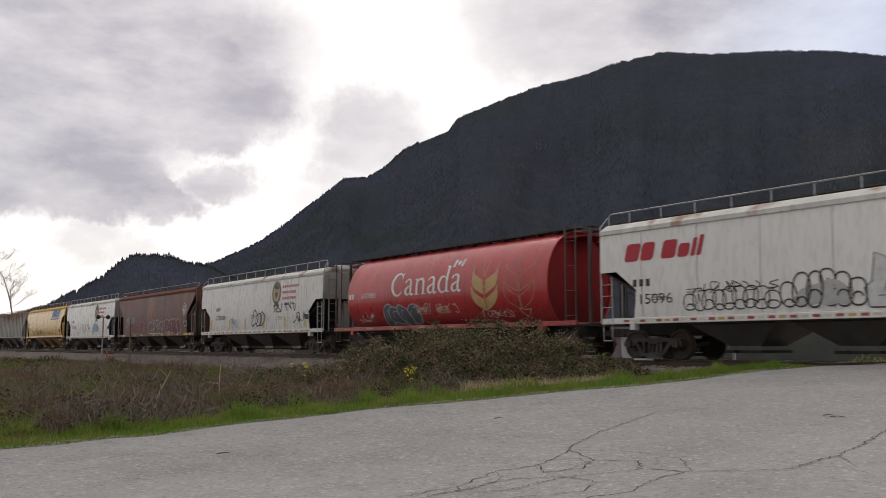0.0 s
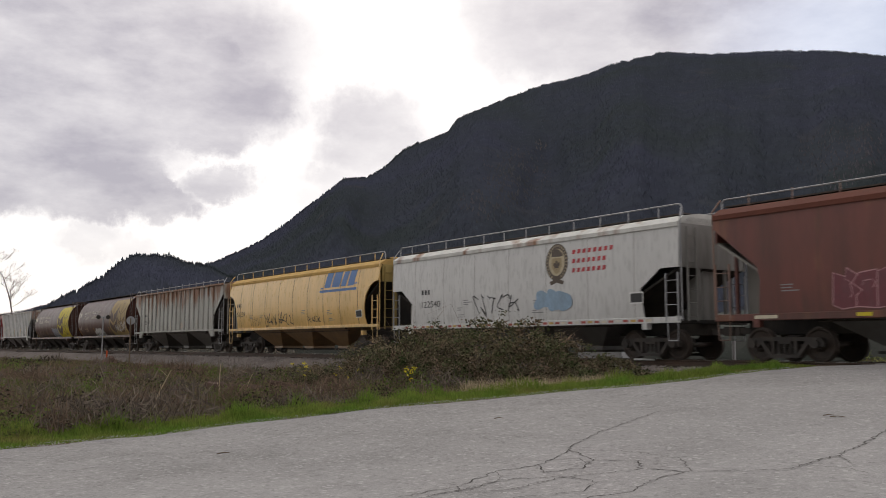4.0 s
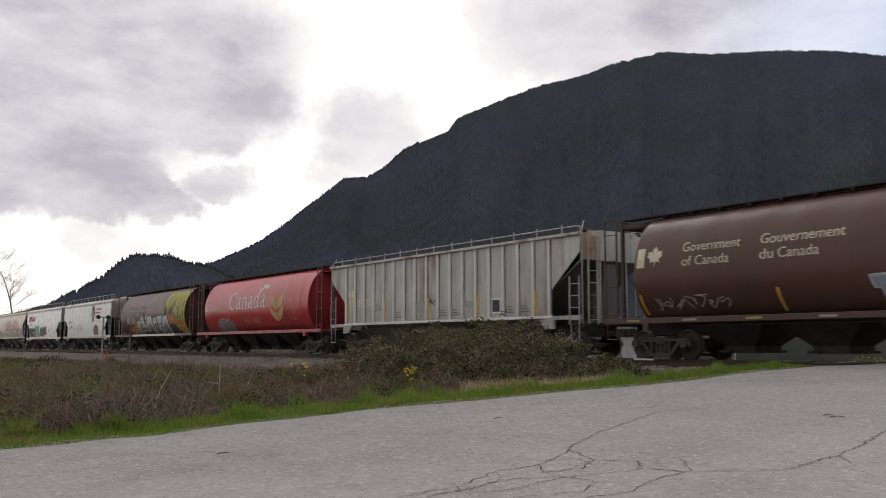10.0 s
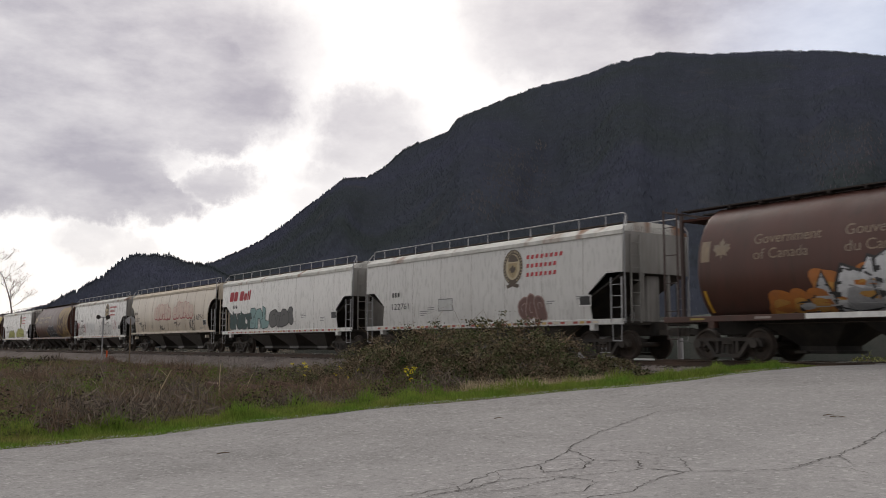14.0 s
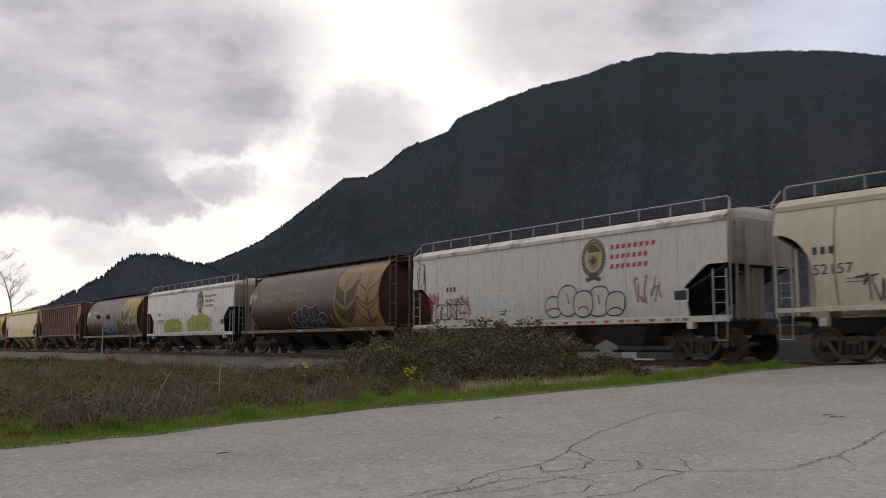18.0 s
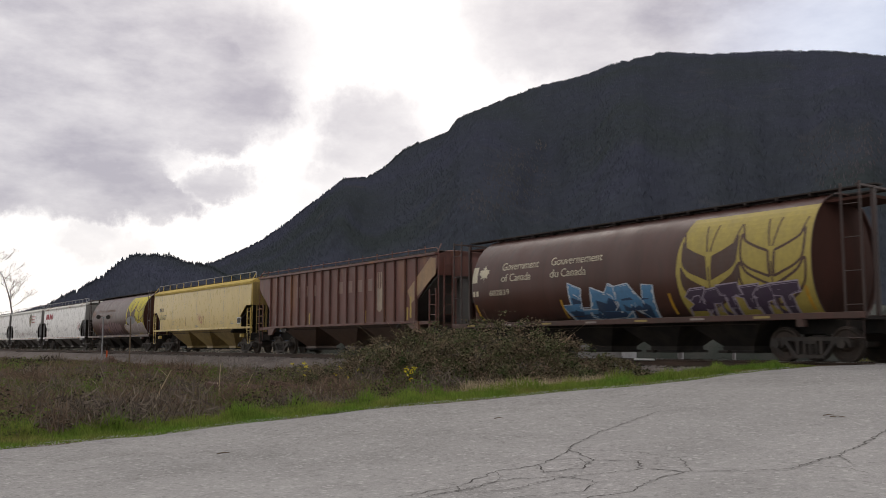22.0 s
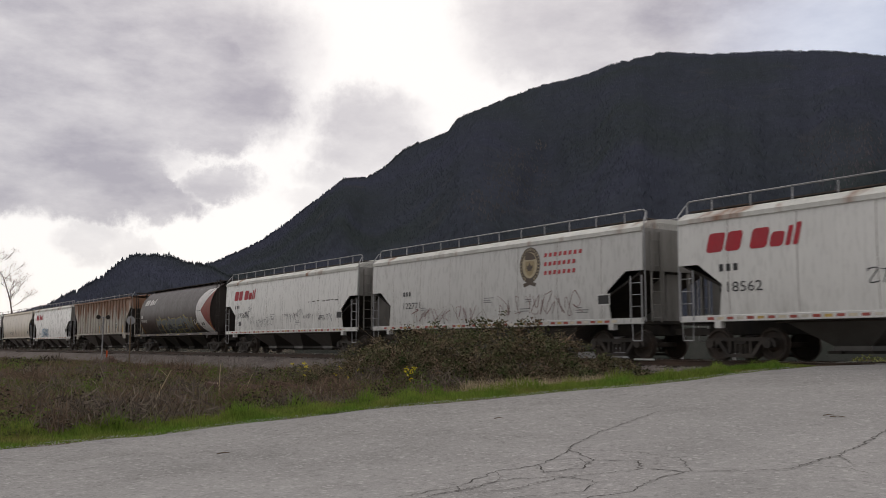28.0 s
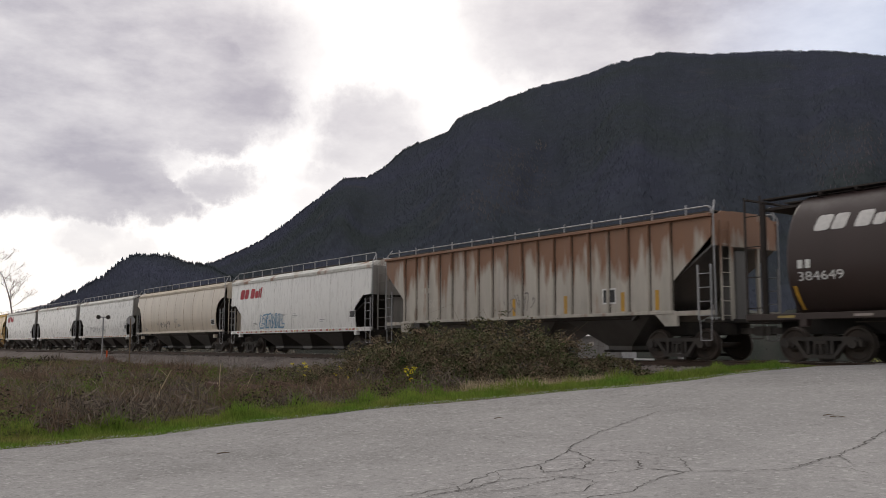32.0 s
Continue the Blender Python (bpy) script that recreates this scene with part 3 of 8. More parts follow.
# ---- the wooded mountain and its foothill ----
def hill(name, label, crest, dist, base_dist, mat, seed, trees, tree_h, groves=()):
    """crest: bearing and height of the skyline in degrees. The slope rises from base_dist to dist with folds."""
    az = [c[0] for c in crest]
    el = [c[1] for c in crest]
    cols = np.arange(az[0], az[-1] + 0.01, 0.35)
    rows = 26

    def place(a, s):
        e = float(np.interp(a, az, el))
        fold = noise.noise(Vector((a * 0.22, s * 1.6, seed))) * 0.09 + noise.noise(Vector((a * 0.7, s * 4.0, seed))) * 0.03
        d = base_dist + (dist - base_dist) * min(max(s + fold * 4 * s * (1 - s), 0), 1.0)
        top = math.tan(radians(e)) * dist * (1 + 0.006 * noise.noise(Vector((a * 2.2, 0, seed))) * (1 if e > 1 else 0))
        h = -2 + (top + 2) * (s ** 0.92)
        v = toward(a, 0)
        return Vector((v.x * d, v.y * d, h))

    verts, faces = [], []
    for s in range(rows):
        for a in cols:
            verts.append(place(a, s / (rows - 1)))
    for a in cols:
        p = verts[(rows - 1) * len(cols) + int(round((a - az[0]) / 0.35))]
        verts.append(Vector((p.x * 1.25, p.y * 1.25, -5)))
    n = len(cols)
    for j in range(rows):
        for i in range(n - 1):
            faces.append((j * n + i, j * n + i + 1, (j + 1) * n + i + 1, (j + 1) * n + i))
    m = tagged(raw(name, verts, faces, mat, smooth=True), label, "mountain", kind="structure")
    rng = random.Random(seed)
    sorts = {"conifer": ([], []), "bare_wood": ([], []), "rock": ([], [])}
    for k in range(trees):
        a = rng.uniform(az[0], az[-1])
        s = 1.0 if k < trees * 0.13 else 1 - rng.random() ** 1.15
        p = place(a, s)
        if p.z < 1.0:
            continue
        sort, rise = "conifer", math.degrees(math.atan2(p.z, math.hypot(p.x, p.y)))
        for ga, ge, ra, re, what in groves:
            if rng.random() < 1.1 - ((a - ga) / ra) ** 2 - ((rise - ge) / re) ** 2:
                sort = what
        tv, tf = sorts[sort]
        h = tree_h * rng.uniform(0.55, 1.0) * (1.45 if rng.random() < 0.03 else 1.0) * ((rng.uniform(0.35, 0.9) if a < -56 else rng.uniform(0.3, 0.5)) if s == 1.0 else 1.0)
        if s < 1.0:
            h *= 0.62
        r = h * ((rng.uniform(0.30, 0.46) if a < -56 else rng.uniform(0.18, 0.26)) if s == 1.0 else rng.uniform(0.28, 0.42))
        for z0, z1, rr in (((-0.12, 0.62, 1.0), (0.42, 1.0, 0.62)) if s == 1.0 else ((-0.7, 0.75, 1.35),)):
            b = len(tv)
            ph = rng.random() * 3
            for i in range(5):
                q = rng.uniform(0.75, 1.15) * r * rr
                tv.append((p.x + q * math.cos(ph + i * 1.2566), p.y + q * math.sin(ph + i * 1.2566), p.z + h * (z0 + rng.uniform(-0.05, 0.05))))
            tv.append((p.x + rng.uniform(-0.05, 0.05) * r, p.y, p.z + h * z1))
            tf += [(b + i, b + (i + 1) % 5, b + 5) for i in range(5)]
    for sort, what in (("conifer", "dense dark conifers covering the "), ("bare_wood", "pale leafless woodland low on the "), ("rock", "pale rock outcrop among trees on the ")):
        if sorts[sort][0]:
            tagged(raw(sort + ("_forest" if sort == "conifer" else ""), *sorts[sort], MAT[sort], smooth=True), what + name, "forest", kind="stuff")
    return m


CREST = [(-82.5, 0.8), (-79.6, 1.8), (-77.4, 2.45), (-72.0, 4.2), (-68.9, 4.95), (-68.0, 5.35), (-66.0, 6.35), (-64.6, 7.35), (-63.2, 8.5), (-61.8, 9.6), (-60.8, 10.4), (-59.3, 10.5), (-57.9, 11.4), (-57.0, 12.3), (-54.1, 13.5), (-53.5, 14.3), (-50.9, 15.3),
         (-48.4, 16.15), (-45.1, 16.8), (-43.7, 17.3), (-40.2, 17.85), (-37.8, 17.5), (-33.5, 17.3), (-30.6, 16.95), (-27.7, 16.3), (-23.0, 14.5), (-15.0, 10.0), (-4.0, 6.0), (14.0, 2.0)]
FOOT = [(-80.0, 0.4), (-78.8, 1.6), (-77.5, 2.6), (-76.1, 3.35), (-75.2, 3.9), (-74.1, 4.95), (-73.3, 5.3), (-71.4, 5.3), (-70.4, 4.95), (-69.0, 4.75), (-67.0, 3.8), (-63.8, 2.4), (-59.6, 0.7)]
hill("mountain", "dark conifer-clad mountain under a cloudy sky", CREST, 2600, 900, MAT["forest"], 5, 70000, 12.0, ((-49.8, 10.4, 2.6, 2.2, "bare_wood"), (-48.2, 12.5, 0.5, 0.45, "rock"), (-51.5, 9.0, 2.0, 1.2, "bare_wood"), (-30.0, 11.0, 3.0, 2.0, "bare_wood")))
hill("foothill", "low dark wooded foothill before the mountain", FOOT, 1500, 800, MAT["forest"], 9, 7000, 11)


# ---- plants of the roadside ----
LOGS = ((-25.3, 10.6, 2.3, 0.20, 200, 3), (-24.2, 9.9, 1.3, 0.20, 160, 0), (-57.0, 15.4, 3.6, 0.26, 152, 6), (-26.5, 13.6, 2.6, 0.09, 238, 10), (-24.8, 12.9, 1.8, 0.08, 236, 6))


def near_log(x, y):
    """The trampled ground just before a timber, where little grows."""
    return any(abs(x - q[0] - 0.35) < 0.35 + q[2] * 0.45 and abs(y - q[1] + 0.5) < 1.1 for q in LOGS)


def tube(verts, faces, pts, r0, r1):
    """A thin three-sided stem along the points."""
    n = len(pts)
    b = len(verts)
    for i, p in enumerate(pts):
        d = (Vector(pts[min(i + 1, n - 1)]) - Vector(pts[max(i - 1, 0)])).normalized()
        u = d.orthogonal().normalized()
        w = d.cross(u)
        r = r0 + (r1 - r0) * i / (n - 1)
        for k in range(3):
            a = 2.0944 * k
            q = Vector(p) + (u * math.cos(a) + w * math.sin(a)) * r
            verts.append(tuple(q))
        if i:
            for k in range(3):
                f = b + 3 * (i - 1)
                faces.append((f + k, f + (k + 1) % 3, f + 3 + (k + 1) % 3, f + 3 + k))


def leaf(verts, faces, rng, p, size):
    e = Euler((rng.uniform(-1.2, 1.2), rng.uniform(-1.2, 1.2), rng.random() * 6.3)).to_matrix()
    b = len(verts)
    for q in ((-0.5, 0, 0), (0, -0.32, 0.08), (0.5, 0, 0), (0, 0.32, 0.08)):
        v = e @ Vector(q)
        verts.append((p[0] + v.x * size, p[1] + v.y * size, p[2] + v.z * size))
    faces.append((b, b + 1, b + 2, b + 3))


def leaf_cloud(name, pts, sizes, mat, parent=None, seed=0, slim=0.3, upright=0.6):
    """Many small leaves at once, each turned its own way."""
    r = np.random.RandomState(seed)
    n = len(pts)
    p = np.asarray(pts, float)
    a = r.normal(size=(n, 3))
    a /= np.linalg.norm(a, axis=1)[:, None]
    a[:, 2] *= upright
    b = np.cross(a, r.normal(size=(n, 3)))
    b /= np.linalg.norm(b, axis=1)[:, None] + 1e-9
    s = np.asarray(sizes, float)[:, None]
    quad = np.stack([p - a * s * 0.5, p - b * s * slim, p + a * s * 0.5, p + b * s * slim], 1).reshape(-1, 3)
    me = bpy.data.meshes.new(name)
    me.vertices.add(4 * n)
    me.vertices.foreach_set("co", quad.ravel())
    me.loops.add(4 * n)
    me.loops.foreach_set("vertex_index", np.arange(4 * n, dtype=np.int32))
    me.polygons.add(n)
    me.polygons.foreach_set("loop_start", np.arange(0, 4 * n, 4, dtype=np.int32))
    me.update(calc_edges=True)
    return obj_of(name, me, mat, parent)


def blade(verts, faces, rng, x, y, z, h, w, lean):
    a = rng.random() * 6.283
    c, s = math.cos(a), math.sin(a)
    l = rng.uniform(0.2, 1.0) * lean
    b = len(verts)
    dx, dy = rng.uniform(-l, l) * h, rng.uniform(-l, l) * h
    verts += [(x - c * w, y - s * w, z - 0.02), (x + c * w, y + s * w, z - 0.02), (x + dx * 0.4 + c * w * 0.7, y + dy * 0.4 + s * w * 0.7, z + h * 0.6), (x + dx * 0.4 - c * w * 0.7, y + dy * 0.4 - s * w * 0.7, z + h * 0.6), (x + dx, y + dy, z + h)]
    faces += [(b, b + 1, b + 2, b + 3), (b + 3, b + 2, b + 4)]


def verge_grass():
    """The bright strip along the road's edge."""
    rng = random.Random(21)
    v, f, dv, df = [], [], [], []
    for k in range(60000):
        y = -1 + 23.5 * rng.random()
        e = road_edge(y)
        wide = 1.5 + 0.6 * noise.noise(Vector((y * 0.5, 3, 3)))
        d = rng.random() ** 1.2 * wide - 0.08
        x = e - d
        if y > 19.6:
            continue
        z = soil_z(x, y)
        tuft = noise.noise(Vector((x * 1.6, y * 1.6, 7)))
        h = (0.04 + 0.16 * (d / wide)) * rng.uniform(0.5, 1.3) * (0.75 + max(0.0, tuft) * 2.6)
        blade(v, f, rng, x, y, z, h, rng.uniform(0.004, 0.008), 0.8)
    tagged(raw("verge_grass", v, f, MAT["grass"]), "short bright green grass along the road edge", "grass", kind="stuff")


verge_grass()


def tufts():
    """Dark green clumps on the verge."""
    for i, (x, y, r, h) in enumerate(((-18.4, 9.4, 0.26, 0.34), (-17.9, 11.3, 0.24, 0.28), (-17.2, 12.4, 0.24, 0.26), (-19.6, 7.4, 0.3, 0.22), (-16.4, 14.2, 0.3, 0.24))):
        rng = random.Random(60 + i)
        v, f = [], []
        for k in range(420):
            a, q = rng.random() * 6.283, r * math.sqrt(rng.random())
            px, py = x + q * math.cos(a), y + q * math.sin(a)
            blade(v, f, rng, px, py, soil_z(px, py), h * rng.uniform(0.5, 1.1) * (1.1 - q / r * 0.5), 0.005, 0.9)
        tagged(raw("grass_tuft", v, f, MAT["grass_dark"]), "dark green grass tuft on the verge", "grass tuft", "tufts on the verge")


tufts()


def bank_weeds():
    """Dead grass, low leaves and twigs of the bank between verge and ballast."""
    rng = random.Random(31)
    v, f, lv, lf, sv, sf = [], [], [], [], [], []
    for k in range(44000):
        x = -16 - 66 * rng.random() ** 1.7
        y = rng.uniform(0.5, 20.2)
        e = road_edge(y)
        if x > e - 1.1 or (y > 19.4 and rng.random() < 0.6) or near_log(x, y):
            continue
        z = soil_z(x, y)
        m = noise.noise(Vector((x * 0.25, y * 0.4, 17)))
        far = min(1.0, (-x - 16) / 40)
        clump = 0.25 + 1.5 * max(0.0, 0.5 + noise.noise(Vector((x * 0.55, y * 0.8, 23))) + 0.5 * noise.noise(Vector((x * 1.7, y * 2.2, 29))))
        grow = (0.35 + 0.65 * step01((e - 1.0 - x) / 2.5)) * clump * (1 - 0.7 * step01((y - 14) / 4) * step01((-27 - x) / 8))
        if rng.random() < 0.38 + 0.3 * m:
            blade(v, f, rng, x, y, z, rng.uniform(0.12, 0.5) * grow, rng.uniform(0.003, 0.007) * (1 + far), 1.6)
        elif rng.random() < 0.75:
            for q in range(7):
                lv.append((x + rng.gauss(0, 0.14), y + rng.gauss(0, 0.14), z + rng.uniform(0.0, 0.38) * grow))
                lf.append(rng.uniform(0.025, 0.06) * (1 + far))
        elif rng.random() < 0.5:
            h = rng.uniform(0.3, 0.75) * grow
            a = rng.random() * 6.283
            tube(sv, sf, [(x, y, z - 0.03), (x + 0.12 * math.cos(a), y + 0.12 * math.sin(a), z + h * 0.6), (x + 0.4 * h * math.cos(a), y + 0.4 * h * math.sin(a), z + h)], 0.005 * (1 + far), 0.002)
    tagged(raw("dead_grass", v, f, MAT["dry"]), "matted dead brown grass on the bank", "grass", kind="stuff")
    tagged(leaf_cloud("low_weeds", lv, [q * 2.2 for q in lf], MAT["weed_leaf"], None, 3, 0.07, 1.2), "low olive-green weeds on the bank", "weeds", kind="stuff")
    tagged(raw("dead_stems", sv, sf, MAT["stem"]), "thin brown dead stems on the bank", "weeds", kind="stuff")


bank_weeds()


def weed_clumps():
    """Rounded clumps of four sorts over the bank, so that it lies in patches."""
    rng = random.Random(47)
    kinds = {"weed_red": [], "weed_green": [], "weed_grey": [], "weed_dark": []}
    sizes = {k: [] for k in kinds}
    for i in range(560):
        x = -17 - 58 * rng.random() ** 1.6
        y = rng.uniform(1.0, 19.6)
        if x > road_edge(y) - 1.5:
            continue
        n = noise.noise(Vector((x * 0.12, y * 0.16, 51)))
        kind = rng.choices(list(kinds), (1.1 + n, 0.8 - n + (1.3 if x < -36 else 0) + (1.3 if y > 11.5 else 0), 0.9 if x > -34 else 0.55, 0.8 if x > -34 else 1.2))[0]
        far = 1 + (-x - 17) / 40
        r, h = rng.uniform(0.4, 1.35) * far ** 0.5, rng.uniform(0.2, 0.85) * (1 - 0.8 * step01((y - 14) / 4) * step01((-27 - x) / 8))
        if y > 17.6 and x < -30:
            continue
        for k in range(int(330 * r * r / far) + 60):
            a, q = rng.random() * 6.283, r * math.sqrt(rng.random())
            px, py = x + 1.3 * q * math.cos(a), y + q * math.sin(a)
            if px > road_edge(py) - 1.0 or near_log(px, py):
                continue
            kinds[kind].append((px, py, soil_z(px, py) + h * (1 - (q / r) ** 2) * rng.random() ** 0.5))
            sizes[kind].append(rng.uniform(0.045, 0.11) * far)
    said = {"weed_red": "patches of dead red-brown bracken", "weed_green": "patches of low green weeds", "weed_grey": "patches of grey dead twigs", "weed_dark": "patches of dark matted weeds"}
    for i, k in enumerate(kinds):
        fibre = k in ("weed_red", "weed_grey")
        tagged(leaf_cloud("weed_patches", kinds[k], [q * (4.2 if fibre else 1.0) for q in sizes[k]], MAT[k], None, 80 + i, 0.035 if fibre else 0.22, 1.5 if fibre else 0.8), said[k] + " on the bank", "weeds", kind="stuff")


weed_clumps()


def bramble(name, label, cx, cy, rx, ry, top, n_stems, n_leaves, seed):
    """A mound of arching thorn stems with small dull leaves. top: height profile along x."""
    rng = random.Random(seed)
    thing = tagged(new(name), label, "bush")
    thing.location = (cx, cy, soil_z(cx, cy))
    o = Vector(thing.location)
    sv, sf, lv, lf = [], [], [], []

    def crown(x, y):
        u, w = (x - cx) / rx, (y - cy) / ry
        q = max(0.0, 1 - w * w) ** 0.5
        return soil_z(x, y) + (float(np.interp(u, [p[0] for p in top], [p[1] for p in top])) - soil_z(x, y)) * q * (0.9 + 0.34 * noise.noise(Vector((x * 0.9, y * 0.9, seed))) + 0.2 * noise.noise(Vector((x * 2.6, y * 2.6, seed))))

    for k in range(n_stems):
        x, y = cx + rx * rng.uniform(-1, 1), cy + ry * rng.uniform(-0.9, 0.9)
        z0, z1 = soil_z(x, y), crown(x, y)
        h = (z1 - z0) * (rng.uniform(0.5, 1.0) if rng.random() < 0.92 else rng.uniform(1.0, 1.22))
        if h < 0.1:
            continue
        a = rng.random() * 6.283
        r = h * rng.uniform(0.3, 0.9)
        dx, dy = r * math.cos(a), r * math.sin(a)
        tip = rng.uniform(0.5, 1.0)
        pts = [Vector((x, y, z0 - 0.05)) - o, Vector((x + dx * 0.15, y + dy * 0.15, z0 + h * 0.6)) - o, Vector((x + dx * 0.5, y + dy * 0.5, z0 + h)) - o, Vector((x + dx, y + dy, z0 + h * tip)) - o]
        tube(sv, sf, pts, rng.uniform(0.004, 0.010), 0.003)
    for k in range(n_leaves // 24):
        x, y = cx + rx * rng.uniform(-1, 1), cy + ry * rng.uniform(-1, 1)
        z0, z1 = soil_z(x, y), crown(x, y)
        z = z0 + (z1 - z0) * (1 - rng.random() ** 1.5 * 0.95)
        if noise.noise(Vector((x * 1.5, y * 1.1, z * 2.2))) + 0.5 * noise.noise(Vector((x * 4.0, y * 3.0, z * 4.5))) < -0.06:
            continue
        big = rng.uniform(0.7, 1.5)
        for q in range(rng.randint(10, 38)):
            lv.append((x - o.x + rng.gauss(0, 0.10), y - o.y + rng.gauss(0, 0.10), z - o.z + rng.gauss(0, 0.06)))
            lf.append(rng.uniform(0.04, 0.095) * big)
    tagged(raw("stem_mass", sv, sf, MAT["stem"], thing), kind="stuff")
    tagged(leaf_cloud("foliage", lv, lf, MAT["bramble_leaf"], thing, seed), kind="stuff")
    pv, pf = [], []
    for k in range(n_stems // 9):
        x, y = cx + rx * rng.uniform(-1, 1), cy + ry * rng.uniform(-1.0, -0.1)
        z0, z1 = soil_z(x, y), crown(x, y)
        h = (z1 - z0) * rng.uniform(0.7, 1.3)
        if h > 0.15:
            a = rng.random() * 6.283
            tube(pv, pf, [Vector((x, y, z0)) - o, Vector((x + 0.2 * h * math.cos(a), y + 0.2 * h * math.sin(a), z0 + h * 0.6)) - o, Vector((x + 0.7 * h * math.cos(a), y + 0.7 * h * math.sin(a), z0 + h)) - o], 0.006, 0.003)
    tagged(raw("dead_cane", pv, pf, MAT["straw"], thing, "pale dead canes"), kind="stuff")
    return thing


bramble("bramble_thicket", "dense brown-green bramble thicket beside the track", -22.8, 17.1, 6.6, 2.5, [(-1, -0.3), (-0.8, 0.45), (-0.45, 0.9), (-0.1, 1.2), (0.25, 1.25), (0.45, 1.2), (0.62, 0.85), (0.8, 0.25), (1, -0.3)], 480, 130000, 71)
bramble("low_brambles", "low scrubby bramble patch on the bank", -33.0, 16.6, 5.5, 2.6, [(-1, -0.75), (-0.3, -0.45), (0.4, -0.25), (1, -0.2)], 260, 20000, 72)
bramble("low_brambles", "low scrubby bramble patch on the bank", -28.0, 8.6, 7.5, 3.6, [(-1, -0.85), (-0.3, -0.55), (0.4, -0.6), (1, -0.85)], 320, 24000, 73)


def straw_clumps():
    for i, (x, y, h) in enumerate(((-15.98, 12.11, 0.34), (-16.06, 12.53, 0.40), (-16.11, 13.02, 0.46), (-15.62, 13.02, 0.34), (-15.71, 13.43, 0.40), (-15.81, 13.80, 0.46), (-15.33, 13.77, 0.34), (-15.39, 14.25, 0.40), (-15.51, 14.76, 0.46), (-15.03, 14.71, 0.34), (-15.14, 15.26, 0.40), (-15.24, 15.84, 0.46))):
        rng = random.Random(90 + i)
        v, f = [], []
        for k in range(260):
            px, py = x + rng.gauss(0, 0.11), y + rng.gauss(0, 0.11)
            blade(v, f, rng, px, py, soil_z(px, py), h * rng.uniform(0.5, 1.2), 0.006, 0.7)
        tagged(raw("straw_clump", v, f, MAT["straw"]), "clump of pale dead straw", "dry grass", "straw clumps by the thicket")


straw_clumps()


def flowers(x, y, n, spread, h, seed):
    """A mustard plant: thin stalks with yellow heads."""
    rng = random.Random(seed)
    plant = tagged(new("yellow_flower"), "yellow-flowered weed on thin green stalks", "flower", "yellow flowers on the bank")
    plant.location = (x, y, soil_z(x, y))
    for k in range(n):
        dx, dy = rng.gauss(0, spread), rng.gauss(0, spread)
        z0 = soil_z(x + dx, y + dy) - plant.location.z
        hh = h * rng.uniform(0.55, 1.05)
        v, f = [], []
        tube(v, f, [(dx, dy, z0 - 0.02), (dx + 0.02, dy, z0 + hh * 0.5), (dx + rng.uniform(-0.06, 0.06), dy, z0 + hh)], 0.004, 0.002)
        top = v[-1]
        raw("stalk", v, f, MAT["weed_leaf"], plant)
        v, f = [], []
        for q in range(9):
            leaf(v, f, rng, (top[0] + rng.gauss(0, 0.03), top[1] + rng.gauss(0, 0.03), top[2] + rng.gauss(0, 0.03)), 0.06)
        tagged(raw("flower_head", v, f, MAT["yellow_petal"], plant), kind="stuff")


flowers(-21.6, 14.2, 8, 0.12, 0.85, 1)
for i, (x, y, n, h) in enumerate(((-27.5, 14.6, 8, 0.85), (-27.0, 15.4, 9, 0.8), (-26.0, 15.2, 9, 0.8), (-29.8, 14.2, 6, 0.8), (-30.5, 15.8, 7, 0.75), (-33.6, 17.2, 6, 0.6))):
    flowers(x, y, (n + 1) // 2, 0.34, h, 5 + i)


def dead_stalk(x, y, h, dx, dy, seed):
    rng = random.Random(seed)
    v, f = [], []
    z = soil_z(x, y)
    tube(v, f, [(x, y, z - 0.05), (x + dx * 0.45, y + dy * 0.45, z + h * 0.5), (x + dx, y + dy, z + h)], 0.022, 0.010)
    for k in range(rng.randint(1, 3)):
        t = rng.uniform(0.4, 0.9)
        p = (x + dx * t, y + dy * t, z + h * t)
        a = rng.random() * 6.283
        tube(v, f, [p, (p[0] + 0.2 * math.cos(a), p[1] + 0.2 * math.sin(a), p[2] + 0.18)], 0.006, 0.003)
    tagged(raw("dead_stalk", v, f, MAT["straw"]), "pale dead leaning plant stalk", "stalk", "dead stalks on the bank")


for i, a in enumerate(((-20.6, 6.6, 1.0, 0.35, 0.35), (-20.4, 6.3, 0.34, -0.1, 0.1), (-20.9, 6.9, 0.7, 0.12, 0.0), (-22.3, 8.9, 1.05, 0.02, 0.02), (-21.9, 9.3, 0.8, 0.3, 0.2), (-22.2, 3.4, 0.75, 0.0, 0.1), (-21.5, 14.6, 0.6, 0.02, 0.0), (-18.0, 15.2, 0.5, 0.05, 0.05))):
    dead_stalk(*a, 200 + i)


